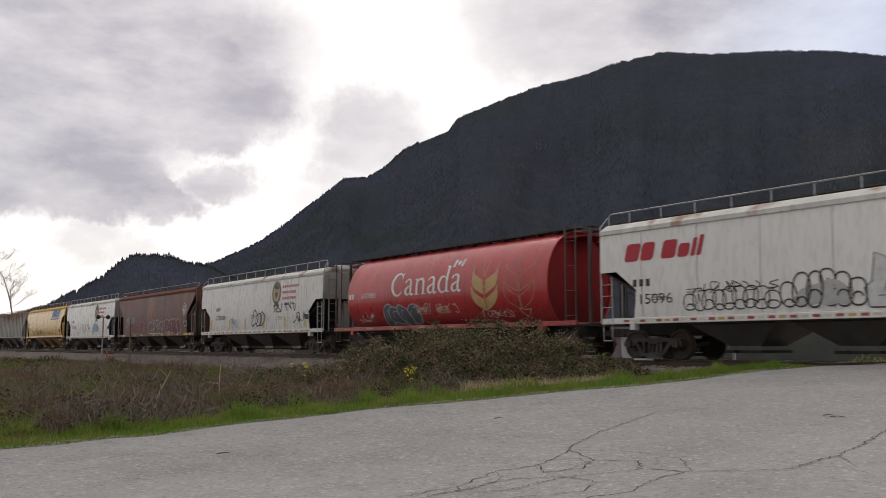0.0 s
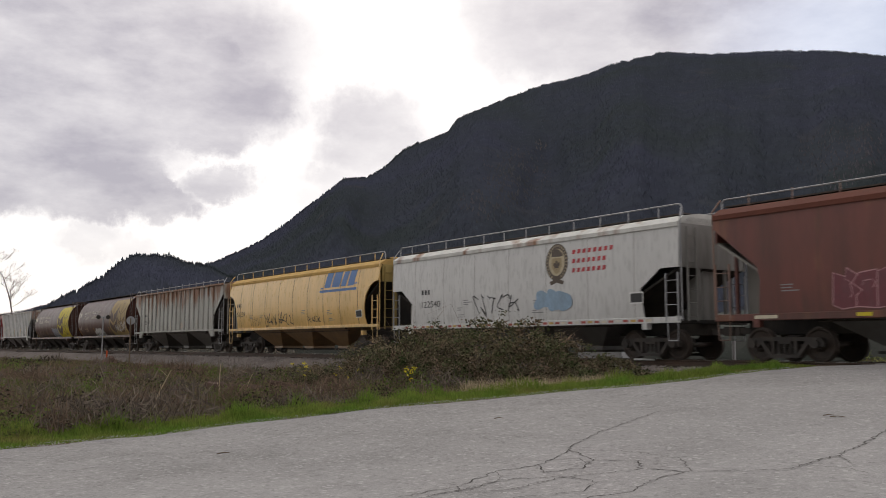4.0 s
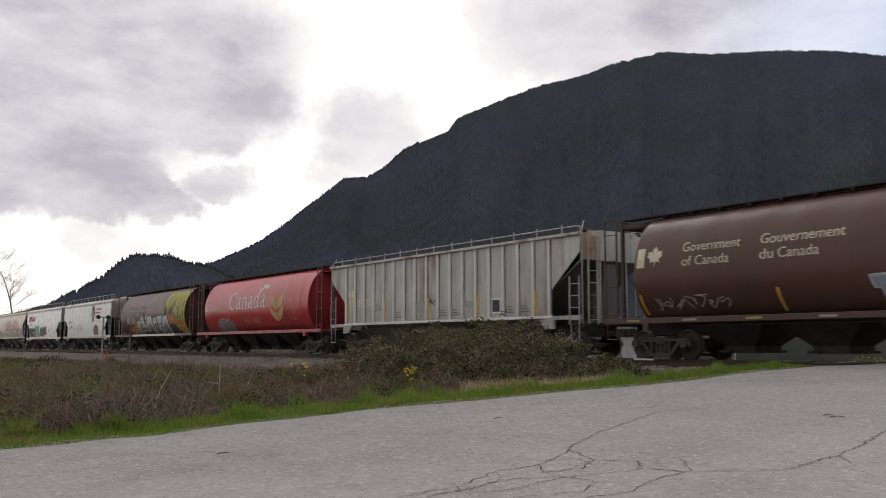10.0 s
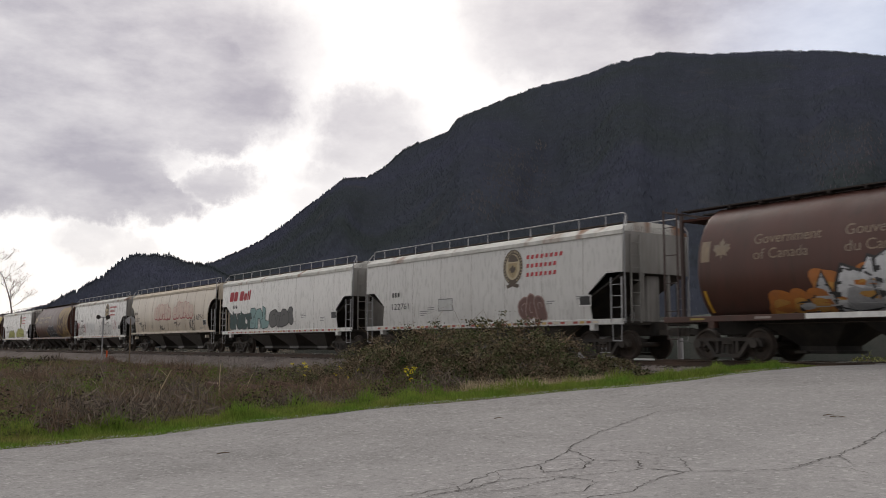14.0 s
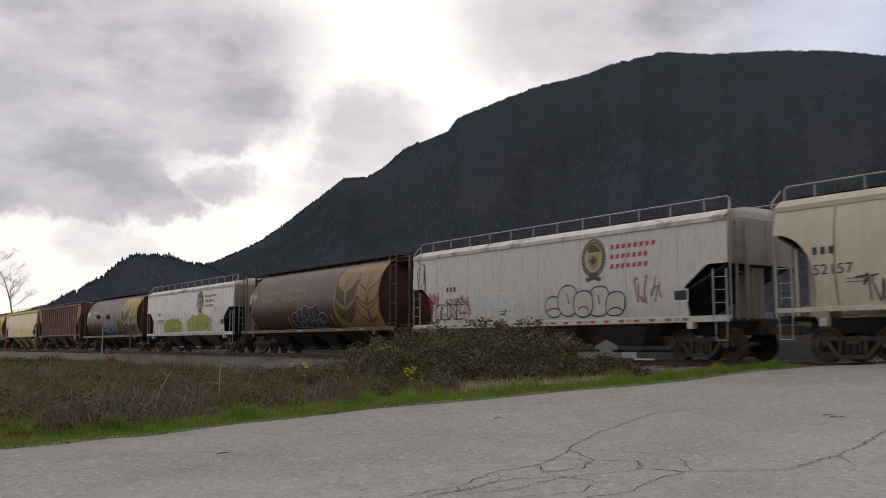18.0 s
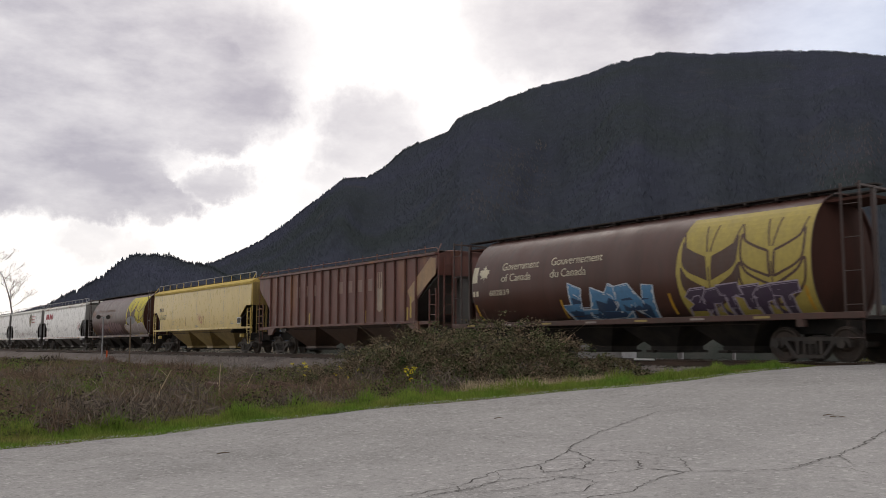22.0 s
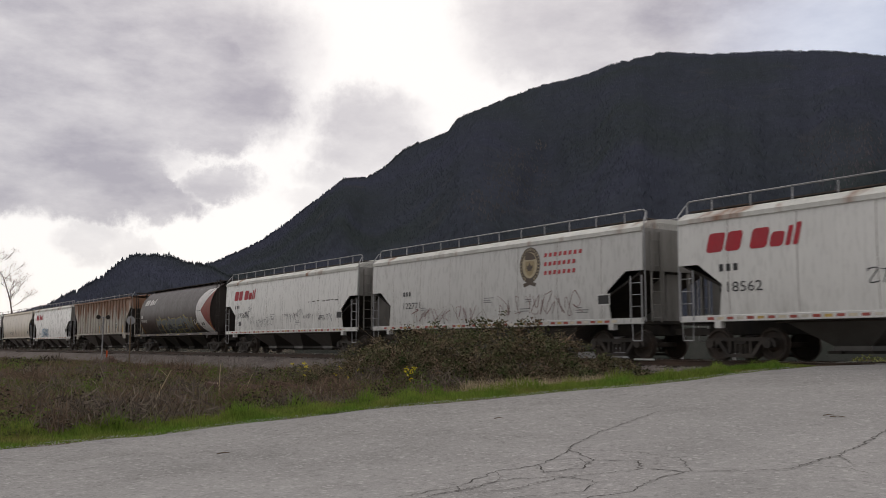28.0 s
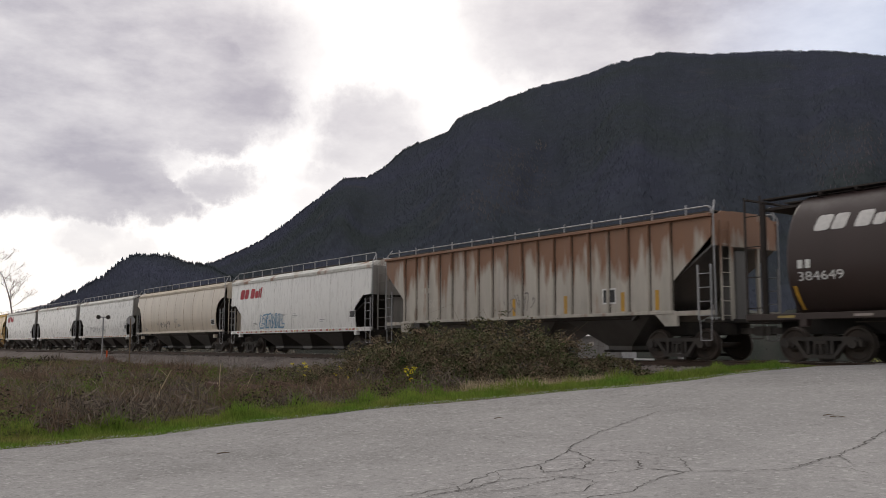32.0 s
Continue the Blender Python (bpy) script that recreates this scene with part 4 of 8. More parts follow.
def logs():
    """Rotten timbers lying on the bank."""
    for i, (x, y, l, r, rz, ry) in enumerate(LOGS):
        bm = bmesh.new()
        rng = random.Random(300 + i)
        prev = None
        for k in range(9):
            q = -l / 2 + l * k / 8
            ring = [bm.verts.new((q, r * rng.uniform(0.8, 1.15) * math.cos(j * 0.785), r * rng.uniform(0.8, 1.15) * math.sin(j * 0.785))) for j in range(8)]
            if prev:
                for j in range(8):
                    bm.faces.new((prev[j], prev[(j + 1) % 8], ring[(j + 1) % 8], ring[j]))
            else:
                bm.faces.new(ring[::-1])
            prev = ring
        bm.faces.new(prev)
        o = tagged(obj("rotten_log", bm, MAT["wood_log"]), "dark rotten timber lying on the bank", "log", "timbers on the bank")
        o.matrix_basis = pose(x, y, soil_z(x, y) + 0.06 + r * 0.9 + l * 0.25 * math.sin(radians(abs(ry))), 0, -ry, rz)


logs()


def litter():
    bm = bmesh.new()
    rng = random.Random(5)
    vs = [bm.verts.new((0.11 * math.cos(i * 0.9) * rng.uniform(0.7, 1.1), 0.06 * math.sin(i * 0.9), 0.0)) for i in range(7)]
    top = bm.verts.new((0, 0, 0.05))
    for i in range(7):
        bm.faces.new((vs[i], vs[(i + 1) % 7], top))
    o = tagged(obj("litter", bm, MAT["paper"]), "crumpled white paper litter on the verge", "litter")
    o.location = (-17.55, 11.35, soil_z(-17.55, 11.35) + 0.05)
    for i, (x, y, l, rz) in enumerate(((-16.4, 8.15, 0.75, 118), (-15.5, 3.7, 0.22, 60), (-12.3, 5.0, 0.2, 100), (-11.6, 9.4, 0.16, 70), (-7.2, 11.9, 0.2, 40), (-7.4, 12.0, 0.16, 62))):
        v, f = [], []
        z = (soil_z(x, y) if x < road_edge(y) else surface_z(x, y)) + 0.012
        c, s = math.cos(radians(rz)), math.sin(radians(rz))
        tube(v, f, [(x - c * l / 2, y - s * l / 2, z), (x, y, z + 0.012), (x + c * l / 2, y + s * l / 2, z)], 0.009 if i else 0.016, 0.005)
        tagged(raw("twig", v, f, MAT["straw"] if i == 1 else (MAT["wood_log"] if i == 0 else MAT["stem"])), "fallen twig on the road edge", "twig", "twigs on the road")


litter()


def edge_gravel():
    """Loose grit along the asphalt's broken edge."""
    rng = random.Random(77)
    v, f = [], []
    for k in range(11000):
        y = rng.uniform(0.0, 19.0)
        x = road_edge(y) + rng.expovariate(1.0) * (1.3 if y < 9 else 0.8) - 0.12
        r = rng.uniform(0.004, 0.011)
        z = surface_z(x, y) + r * 0.4
        b = len(v)
        for q in ((1, 0, 0), (-1, 0.2, 0), (0, 1, 0), (0.1, -1, 0), (0, 0, 0.9)):
            v.append((x + q[0] * r * rng.uniform(0.7, 1.3), y + q[1] * r * rng.uniform(0.7, 1.3), z + q[2] * r))
        f += [(b, b + 2, b + 4), (b + 2, b + 1, b + 4), (b + 1, b + 3, b + 4), (b + 3, b, b + 4)]
    tagged(raw("grit", v, f, MAT["grit"]), "loose grit along the broken asphalt edge", "grit", kind="stuff")


edge_gravel()


# ---- beyond the track ----
def far_scrub():
    rng = random.Random(41)
    lv, lf, sv, sf = [], [], [], []
    for k in range(90000):
        x = rng.uniform(-75, -20) if k < 70000 else rng.uniform(-190, -75)
        y = rng.choice((rng.uniform(31, 38), rng.uniform(38, 60)))
        if x > -21 - (y - 31) * 0.6 and y < 60:
            continue
        top = 0.9 + 0.8 * noise.noise(Vector((x * 0.3, y * 0.2, 2))) + (y - 27) * 0.045
        if x > -44 - (y - 31) * 0.6:
            top = 0.25
        lv.append((x, y, soil_z(x, y) + max(0.05, top) * rng.random() ** 0.7))
        lf.append(rng.uniform(0.05, 0.10) * (1 if x > -75 else 2.2))
    tagged(leaf_cloud("far_scrub", lv, lf, MAT["scrub_leaf"], None, 8), "grey-green scrub beyond the railway", "scrub", kind="stuff")
    # a belt of bushes and small trees further off: dense hearts with leaves over them
    def belt(x, y):
        return FLAT + max(0.3, 4.5 + 3.5 * noise.noise(Vector((x * 0.11, y * 0.05, 6)))) * 0.94
    ys = [75.2, 75.6, 77, 79, 82, 86, 90, 94]
    hearts = lattice("bush_hearts", list(np.arange(-152, 32, 0.8)), ys, lambda x, y: FLAT - 0.2 if y < 75.3 else belt(x, y) + 0.25 * noise.noise(Vector((x * 1.3, y * 1.3, 2))), MAT["scrub_leaf"])
    tagged(hearts, "dense dull green hearts of the bush belt", "bushes", kind="stuff")
    pts, sizes = [], []
    for k in range(260000):
        x = -150 + 180 * rng.random()
        y = 75 + 20 * rng.random()
        top = 4.5 + 3.5 * noise.noise(Vector((x * 0.11, y * 0.05, 6)))
        pts.append((x, y, FLAT + max(0.3, top) * rng.random() ** 0.9))
        sizes.append(rng.uniform(0.09, 0.18))
    tagged(leaf_cloud("bush_belt", pts, sizes, MAT["scrub_leaf"], None, 9), "belt of dull green bushes across the field", "bushes", kind="stuff")


far_scrub()


def cabinet(x, y):
    c = tagged(new("signal_cabinet"), "grey steel railway signal cabinet beyond the track", "cabinet")
    c.location = (x, y, soil_z(x, y))
    bm = bmesh.new()
    box(bm, -1.25, 1.25, -0.45, 0.45, 0.1, 1.62)
    part("body", bevelled(bm, 0.015), MAT["cab"], c)
    bm = bmesh.new()
    prism(bm, [(-0.52, 1.62), (0.52, 1.62), (0.52, 1.66), (0, 1.74), (-0.52, 1.66)], "x", -1.33, 1.33)
    part("roof", bm, MAT["cab"], c)
    for s in (-1, 1):
        bm = bmesh.new()
        box(bm, min(s * 0.04, s * 1.2), max(s * 0.04, s * 1.2), -0.475, -0.453, 0.18, 1.55)
        d = part("door", bevelled(bm, 0.006), MAT["cab"], c)
        bm = bmesh.new()
        box(bm, s * 0.1 - 0.015, s * 0.1 + 0.015, -0.51, -0.476, 0.75, 0.95)
        part("handle", bm, MAT["galv"], d)
    bm = bmesh.new()
    box(bm, -0.55, -0.25, -0.482, -0.477, 1.25, 1.42)
    part("label_plate", bm, MAT["paper"], c)
    bm = bmesh.new()
    box(bm, -1.4, 1.4, -0.6, 0.6, -0.3, 0.1)
    part("plinth", bm, MAT["concrete"], c)


MAT["cab"] = surface("cabinet_paint", (0.40, 0.41, 0.43, 1), (0.32, 0.325, 0.34, 1), 1.5, 0.55, (1, 1, 0.3), 0.05, 20.0)
cabinet(-26.9, 27.6)


def marker_posts():
    for i, (x, y, h, r) in enumerate(((-20.15, 27.0, 1.62, 0.07), (-22.52, 27.0, 1.7, 0.11))):
        bm = bmesh.new()
        rod(bm, (0, 0, -0.3), (0, 0, h), r, 10)
        p = tagged(obj("marker_post", bm, MAT["galv"]), "slim grey marker post beyond the track", "post", "marker posts")
        p.location = (x, y, soil_z(x, y))


marker_posts()


def yellow_bush():
    thing = tagged(new("broom_bush"), "yellow-green bush beside the crossing", "bush")
    x, y = -16.3, 29.0
    thing.location = (x, y, soil_z(x, y))
    rng = random.Random(4)
    v, f, sv, sf = [], [], [], []
    for k in range(60):
        a, q = rng.random() * 6.283, rng.random() * 0.7
        tube(sv, sf, [(0, 0, 0), (q * 0.5 * math.cos(a), q * 0.5 * math.sin(a), 0.5), (q * math.cos(a), q * math.sin(a), 0.95)], 0.01, 0.004)
    for k in range(1500):
        a, q = rng.random() * 6.283, 0.85 * rng.random() ** 0.5
        leaf(v, f, rng, (q * math.cos(a), q * math.sin(a), rng.random() * 1.15 * (1.1 - q * 0.5)), 0.08)
    tagged(raw("stem_mass", sv, sf, MAT["stem"], thing), kind="stuff")
    tagged(raw("foliage", v, f, MAT["lime_leaf"], thing), kind="stuff")


MAT["lime_leaf"] = surface("lime_leaf", (0.20, 0.22, 0.035, 1), (0.14, 0.16, 0.03, 1), 1.2, 0.75)
yellow_bush()


# ---- line-side signs ----
def signs():
    x, y = -73.9, 19.8
    s = tagged(new("lineside_sign"), "grey post with two small dark discs on a crossbar", "sign")
    s.location = (x, y, soil_z(x, y))
    bm = bmesh.new()
    rod(bm, (0, 0, -0.3), (0, 0, 3.6), 0.055, 10)
    part("post", bm, MAT["galv"], s)
    bm = bmesh.new()
    box(bm, -0.42, 0.42, -0.03, 0.03, 3.52, 3.6)
    part("crossbar", bm, MAT["galv"], s)
    for q in (-0.36, 0.36):
        bm = bmesh.new()
        rod(bm, (q, -0.10, 3.56), (q, 0.06, 3.56), 0.17, 14)
        part("disc", bm, MAT["black"], s, "black round disc")
    s.rotation_euler.z = radians(75)
    x, y = -66.0, 19.6
    p = tagged(new("round_sign"), "thin dark post with the grey back of a round sign", "sign")
    p.location = (x, y, soil_z(x, y))
    bm = bmesh.new()
    rod(bm, (0, 0, -0.3), (0, 0, 3.2), 0.05, 8)
    part("post", bm, MAT["stem"], p)
    bm = bmesh.new()
    rod(bm, (0, -0.03, 3.05), (0, 0.0, 3.05), 0.30, 20)
    part("disc", bm, MAT["galv"], p, "grey round sign plate")
    p.rotation_euler.z = radians(73)
    x, y = -71.8, 19.6
    m = tagged(new("cable_marker"), "orange plastic cable marker on the ballast slope", "marker")
    m.location = (x, y, soil_z(x, y))
    m.rotation_euler.z = radians(73)
    bm = bmesh.new()
    box(bm, -0.06, 0.06, -0.02, 0.02, -0.2, 1.05)
    part("blade", bevelled(bm, 0.008), MAT["orange"], m)


signs()


def bare_tree(x, y, h, seed):
    """A leafless tree with a haze of pinkish buds."""
    rng = random.Random(seed)
    tree = tagged(new("bare_tree"), "tall bare tree with sparse pinkish buds", "tree")
    tree.location = (x, y, FLAT)
    tv, tf, v, f, bv, bf = [], [], [], [], [], []
    trunk = [(0, 0, -0.3), (-0.1, -0.1, h * 0.35), (-0.5, -0.7, h * 0.6), (-1.1, -1.6, h * 0.82), (-2.2, -3.0, h)]
    tube(tv, tf, trunk, 0.19, 0.03)

    def grow(p, d, l, r, depth):
        q = p + d * l
        tube(v, f, [p, p + d * l * 0.5 + Vector((rng.uniform(-0.1, 0.1) * l, rng.uniform(-0.1, 0.1) * l, 0.06 * l)), q], r, r * 0.5)
        if depth == 0:
            for k in range(3):
                leaf(bv, bf, rng, q + Vector((rng.gauss(0, 0.2), rng.gauss(0, 0.2), rng.gauss(0, 0.2))), 0.12)
            return
        for k in range(rng.randint(3, 4)):
            nd = (d + Vector((rng.uniform(-0.8, 0.8), rng.uniform(-0.8, 0.8), rng.uniform(-0.2, 0.6)))).normalized()
            grow(p + d * l * rng.uniform(0.45, 1.0), nd, l * rng.uniform(0.5, 0.7), r * 0.55, depth - 1)

    for k in range(13):
        t = 0.35 + 0.65 * k / 12
        i = min(3, int(t * 4))
        a, b = Vector(trunk[i]), Vector(trunk[i + 1])
        p = a + (b - a) * (t * 4 - i)
        ang = rng.random() * 6.283
        d = Vector((math.cos(ang), math.sin(ang), rng.uniform(0.3, 0.9))).normalized()
        grow(p, d, h * (0.27 - 0.14 * t), 0.065 - 0.035 * t, 3)
    raw("trunk", tv, tf, MAT["bark"], tree)
    tagged(raw("branchwork", v, f, MAT["bark"], tree), kind="stuff")
    tagged(raw("bud_haze", bv, bf, MAT["blossom"], tree), kind="stuff")


bare_tree(-150.6, 27.2, 14.5, 12)
# ---- the grain train ----
TEXTS = {}


def text_mesh(s, size, shear=0.0):
    """Flat lettering in the built-in font: vertices in x, z from its lower left corner."""
    key = (s, size, shear)
    if key not in TEXTS:
        cu = bpy.data.curves.new("letters", "FONT")
        cu.body, cu.size, cu.shear, cu.resolution_u = s, size, shear, 3
        o = bpy.data.objects.new("letters", cu)
        scene.collection.objects.link(o)
        bpy.context.view_layer.update()
        me = bpy.data.meshes.new_from_object(o.evaluated_get(bpy.context.evaluated_depsgraph_get()))
        bpy.data.objects.remove(o)
        TEXTS[key] = ([tuple(v.co[:2]) for v in me.vertices], [tuple(p.vertices) for p in me.polygons])
        bpy.data.meshes.remove(me)
    return TEXTS[key]


class Decal:
    """Flat paint shapes in the plane of a car's side, then laid on its curve."""

    def __init__(self):
        self.bm = bmesh.new()

    def poly(self, pts):
        vs = [self.bm.verts.new((p[0], 0, p[1])) for p in pts]
        try:
            self.bm.faces.new(vs)
        except ValueError:
            pass
        return self

    def bar(self, x, z, w, h, slant=0.0):
        return self.poly([(x, z), (x + w, z), (x + w + slant, z + h), (x + slant, z + h)])

    def text(self, s, x, z, size, width=1.0, shear=0.0):
        vs, fs = text_mesh(s, size, shear)
        b = [self.bm.verts.new((x + v[0] * width, 0, z + v[1])) for v in vs]
        for f in fs:
            try:
                self.bm.faces.new([b[i] for i in f])
            except ValueError:
                pass
        return self

    def text_fit(self, s, x, z, width, height):
        """Lettering stretched to a width and a capital height."""
        vs, fs = text_mesh(s, 1.0)
        w = max(v[0] for v in vs) - min(v[0] for v in vs)
        x0 = min(v[0] for v in vs)
        b = [self.bm.verts.new((x + (v[0] - x0) * width / w, 0, z + v[1] * height / 0.69)) for v in vs]
        for f in fs:
            try:
                self.bm.faces.new([b[i] for i in f])
            except ValueError:
                pass
        return self

    def ribbon(self, pts, w):
        n = len(pts)
        prev = None
        for i in range(n):
            a, b = pts[max(i - 1, 0)], pts[min(i + 1, n - 1)]
            dx, dz = b[0] - a[0], b[1] - a[1]
            q = math.hypot(dx, dz) or 1
            ox, oz = -dz / q * w / 2, dx / q * w / 2
            pair = (self.bm.verts.new((pts[i][0] + ox, 0, pts[i][1] + oz)), self.bm.verts.new((pts[i][0] - ox, 0, pts[i][1] - oz)))
            if prev:
                self.bm.faces.new((prev[0], pair[0], pair[1], prev[1]))
            prev = pair
        return self

    def brush(self, pts, widths):
        """A stroke whose breadth swells and thins along the line."""
        n = len(pts)
        prev = None
        for i in range(n):
            a, b = pts[max(i - 1, 0)], pts[min(i + 1, n - 1)]
            dx, dz = b[0] - a[0], b[1] - a[1]
            q = math.hypot(dx, dz) or 1
            w = float(np.interp(i / (n - 1), np.linspace(0, 1, len(widths)), widths))
            ox, oz = -dz / q * w / 2, dx / q * w / 2
            pair = (self.bm.verts.new((pts[i][0] + ox, 0, pts[i][1] + oz)), self.bm.verts.new((pts[i][0] - ox, 0, pts[i][1] - oz)))
            if prev:
                self.bm.faces.new((prev[0], pair[0], pair[1], prev[1]))
            prev = pair
        return self

    def serif_text(self, s, x, z, width, height):
        """Book-faced letters C, a, n and d, drawn by strokes, stretched to a width and a capital height."""
        wide = {"C": 1.26, "a": 0.90, "n": 1.10, "d": 1.06}
        kx, kz = width / sum(wide[c] for c in s), height / 1.42

        def arc(cx, cz, rx, rz, a0, a1, n=20):
            return [(cx + rx * math.cos(radians(a0 + (a1 - a0) * i / n)), cz + rz * math.sin(radians(a0 + (a1 - a0) * i / n))) for i in range(n + 1)]
        px = 0.0
        for c in s:
            if c == "C":
                lines = [(arc(0.66, 0.70, 0.52, 0.66, 48, 318), (0.09, 0.10, 0.22, 0.26, 0.20, 0.10, 0.06)), ([(1.04, 1.40), (1.03, 1.12), (1.00, 0.98)], (0.03, 0.10, 0.03))]
            elif c == "a":
                lines = [([(0.12, 0.76), (0.22, 0.90), (0.40, 0.95), (0.56, 0.86), (0.60, 0.66), (0.60, 0.18), (0.68, 0.05), (0.86, 0.07)], (0.14, 0.09, 0.09, 0.17, 0.20, 0.20, 0.15, 0.05)),
                         ([(0.60, 0.60), (0.38, 0.50), (0.18, 0.38), (0.14, 0.22), (0.24, 0.07), (0.42, 0.07), (0.60, 0.22)], (0.05, 0.08, 0.16, 0.20, 0.14, 0.08, 0.05))]
            elif c == "n":
                lines = [([(0.24, 0.95), (0.24, 0.0)], (0.19, 0.19)), ([(0.06, 0.90), (0.24, 0.93)], (0.05, 0.07)), ([(0.06, 0.03), (0.44, 0.03)], (0.06, 0.06)),
                         ([(0.26, 0.66), (0.38, 0.84), (0.58, 0.92), (0.76, 0.82), (0.82, 0.62), (0.82, 0.0)], (0.05, 0.09, 0.13, 0.18, 0.19, 0.19)), ([(0.64, 0.03), (1.04, 0.03)], (0.06, 0.06))]
            else:
                lines = [([(0.76, 1.50), (0.76, 0.06)], (0.18, 0.19)), ([(0.56, 1.46), (0.76, 1.49)], (0.05, 0.07)), ([(0.76, 0.05), (0.98, 0.05)], (0.10, 0.05)),
                         (arc(0.46, 0.47, 0.34, 0.45, 50, 320), (0.06, 0.10, 0.19, 0.20, 0.16, 0.09, 0.05))]
            for pts, widths in lines:
                curve = flow(pts, 5) if 4 < len(pts) < 15 else pts
                self.brush([(x + (px + p[0]) * kx, z + p[1] * kz) for p in curve], [w * (kx + kz) / 2 for w in widths])
            px += wide[c]
        return self

    def lay(self, name, mat, parent, half, lift=0.008, label="", step=0.0):
        bm = self.bm
        if step:
            zs = [v.co.z for v in bm.verts]
            z = min(zs) + step
            while z < max(zs):
                bmesh.ops.bisect_plane(bm, geom=list(bm.verts) + list(bm.edges) + list(bm.faces), plane_co=(0, 0, z), plane_no=(0, 0, 1))
                z += step
        for v in bm.verts:
            v.co.y = -half(v.co.z) - lift
        bmesh.ops.recalc_face_normals(bm, faces=bm.faces)
        for f in bm.faces:
            if f.normal.y > 0:
                f.normal_flip()
        return obj(name, bm, mat, parent, label)


def flow(pts, n=6):
    """A smooth line through the points (Catmull-Rom)."""
    out = []
    p = [pts[0]] + list(pts) + [pts[-1]]
    for i in range(1, len(p) - 2):
        for k in range(n):
            t = k / n
            q = []
            for c in range(2):
                a, b, d, e = p[i - 1][c], p[i][c], p[i + 1][c], p[i + 2][c]
                q.append(0.5 * (2 * b + (d - a) * t + (2 * a - 5 * b + 4 * d - e) * t * t + (3 * b - a - 3 * d + e) * t ** 3))
            out.append(tuple(q))
    out.append(pts[-1])
    return out


def scrawl(d, rng, x, z, w, h, stroke, n):
    """A tag of loops and slashes, no letters."""
    for i in range(n):
        cx, cw = x + w * (i + 0.5) / n, w / n * 0.62
        pts = [(cx + rng.uniform(-cw, cw), z + h * rng.random()) for _ in range(rng.randint(4, 6))]
        pts[0] = (pts[0][0], z + h * rng.uniform(0.7, 1.0))
        pts[-1] = (pts[-1][0], z + h * rng.uniform(0.0, 0.3))
        d.ribbon(flow(pts, 5), stroke)
    return d


SLABS = [[(0, 0), (0.35, 0), (0.4, 0.5), (0.72, 0.55), (0.78, 0), (1.12, 0.05), (1.05, 0.8), (0.8, 1.0), (0.2, 0.93), (-0.08, 0.7)],
         [(0.1, 0), (0.95, 0), (1.12, 0.3), (0.55, 0.33), (0.6, 0.92), (0.15, 1.08), (0.22, 0.5), (-0.05, 0.42)],
         [(0, 0.05), (0.7, 0), (1.0, 0.3), (0.72, 0.52), (1.02, 0.75), (0.85, 1.0), (0.2, 0.95), (-0.04, 0.7), (0.3, 0.46), (0.05, 0.33)],
         [(0.33, 0), (0.66, 0), (0.7, 0.62), (1.12, 0.68), (1.05, 0.98), (-0.08, 0.92), (0, 0.66), (0.3, 0.63)],
         [(0, 0), (0.3, 0), (0.36, 0.48), (0.7, 0), (1.0, 0), (1.06, 0.98), (0.76, 1.0), (0.7, 0.5), (0.3, 1.06), (-0.06, 0.96)],
         [(-0.1, 0.1), (0.3, 0), (0.9, 0.04), (1.15, 0.22), (0.98, 0.9), (0.62, 1.1), (0.5, 0.82), (0.1, 0.98), (0.02, 0.55)]]


def blobs(rng, x, z, w, h, n, sharp):
    """Outlines of the swollen or jagged forms of a throw-up."""
    out = []
    for i in range(n):
        cx, rx = x + w * (i + 0.5) / n, w / n * rng.uniform(0.55, 0.82)
        rz = h * rng.uniform(0.36, 0.46)
        cz = z + max(rz, h * rng.uniform(0.40, 0.52))
        lean = rng.uniform(-0.35, 0.35)
        pts = []
        if sharp:
            # an interlocking slab with wedge tips and notches
            form = SLABS[rng.randrange(len(SLABS))]
            wide, tall = w / n * rng.uniform(1.05, 1.3), h * rng.uniform(0.85, 1.0)
            for u, v in form:
                u, v = u + rng.uniform(-0.05, 0.05), v + rng.uniform(-0.04, 0.04)
                pts.append((cx + (u - 0.5) * wide + lean * 0.4 * tall * (v - 0.5), max(z, z + v * tall)))
        else:
            k, ph, amp = rng.choice((2, 3, 3)), rng.random() * 6, rng.uniform(0.10, 0.24)
            for j in range(26):
                a = 2 * math.pi * j / 26
                q = (abs(math.cos(a)) ** 3 + abs(math.sin(a)) ** 3) ** (1 / 3)
                r = (1 + amp * math.sin(k * a + ph)) / q
                pts.append((cx + rx * r * math.cos(a) + lean * rz * r * math.sin(a), max(z, cz + rz * r * math.sin(a))))
        out.append(pts)
    return out


DECAL = {}


def flat_paint(col, rough=0.6, fade=0.25):
    key = (tuple(round(c, 3) for c in col), fade)
    if key not in DECAL:
        worn = tuple(c * (1 - fade) + 0.12 * fade for c in col[:3]) + (1,)
        DECAL[key] = surface("sprayed_paint", col, worn, 2.5, rough, (1, 1, 0.4), 0.0, 14.0, 0, (0.45, 0.75))
    return DECAL[key]


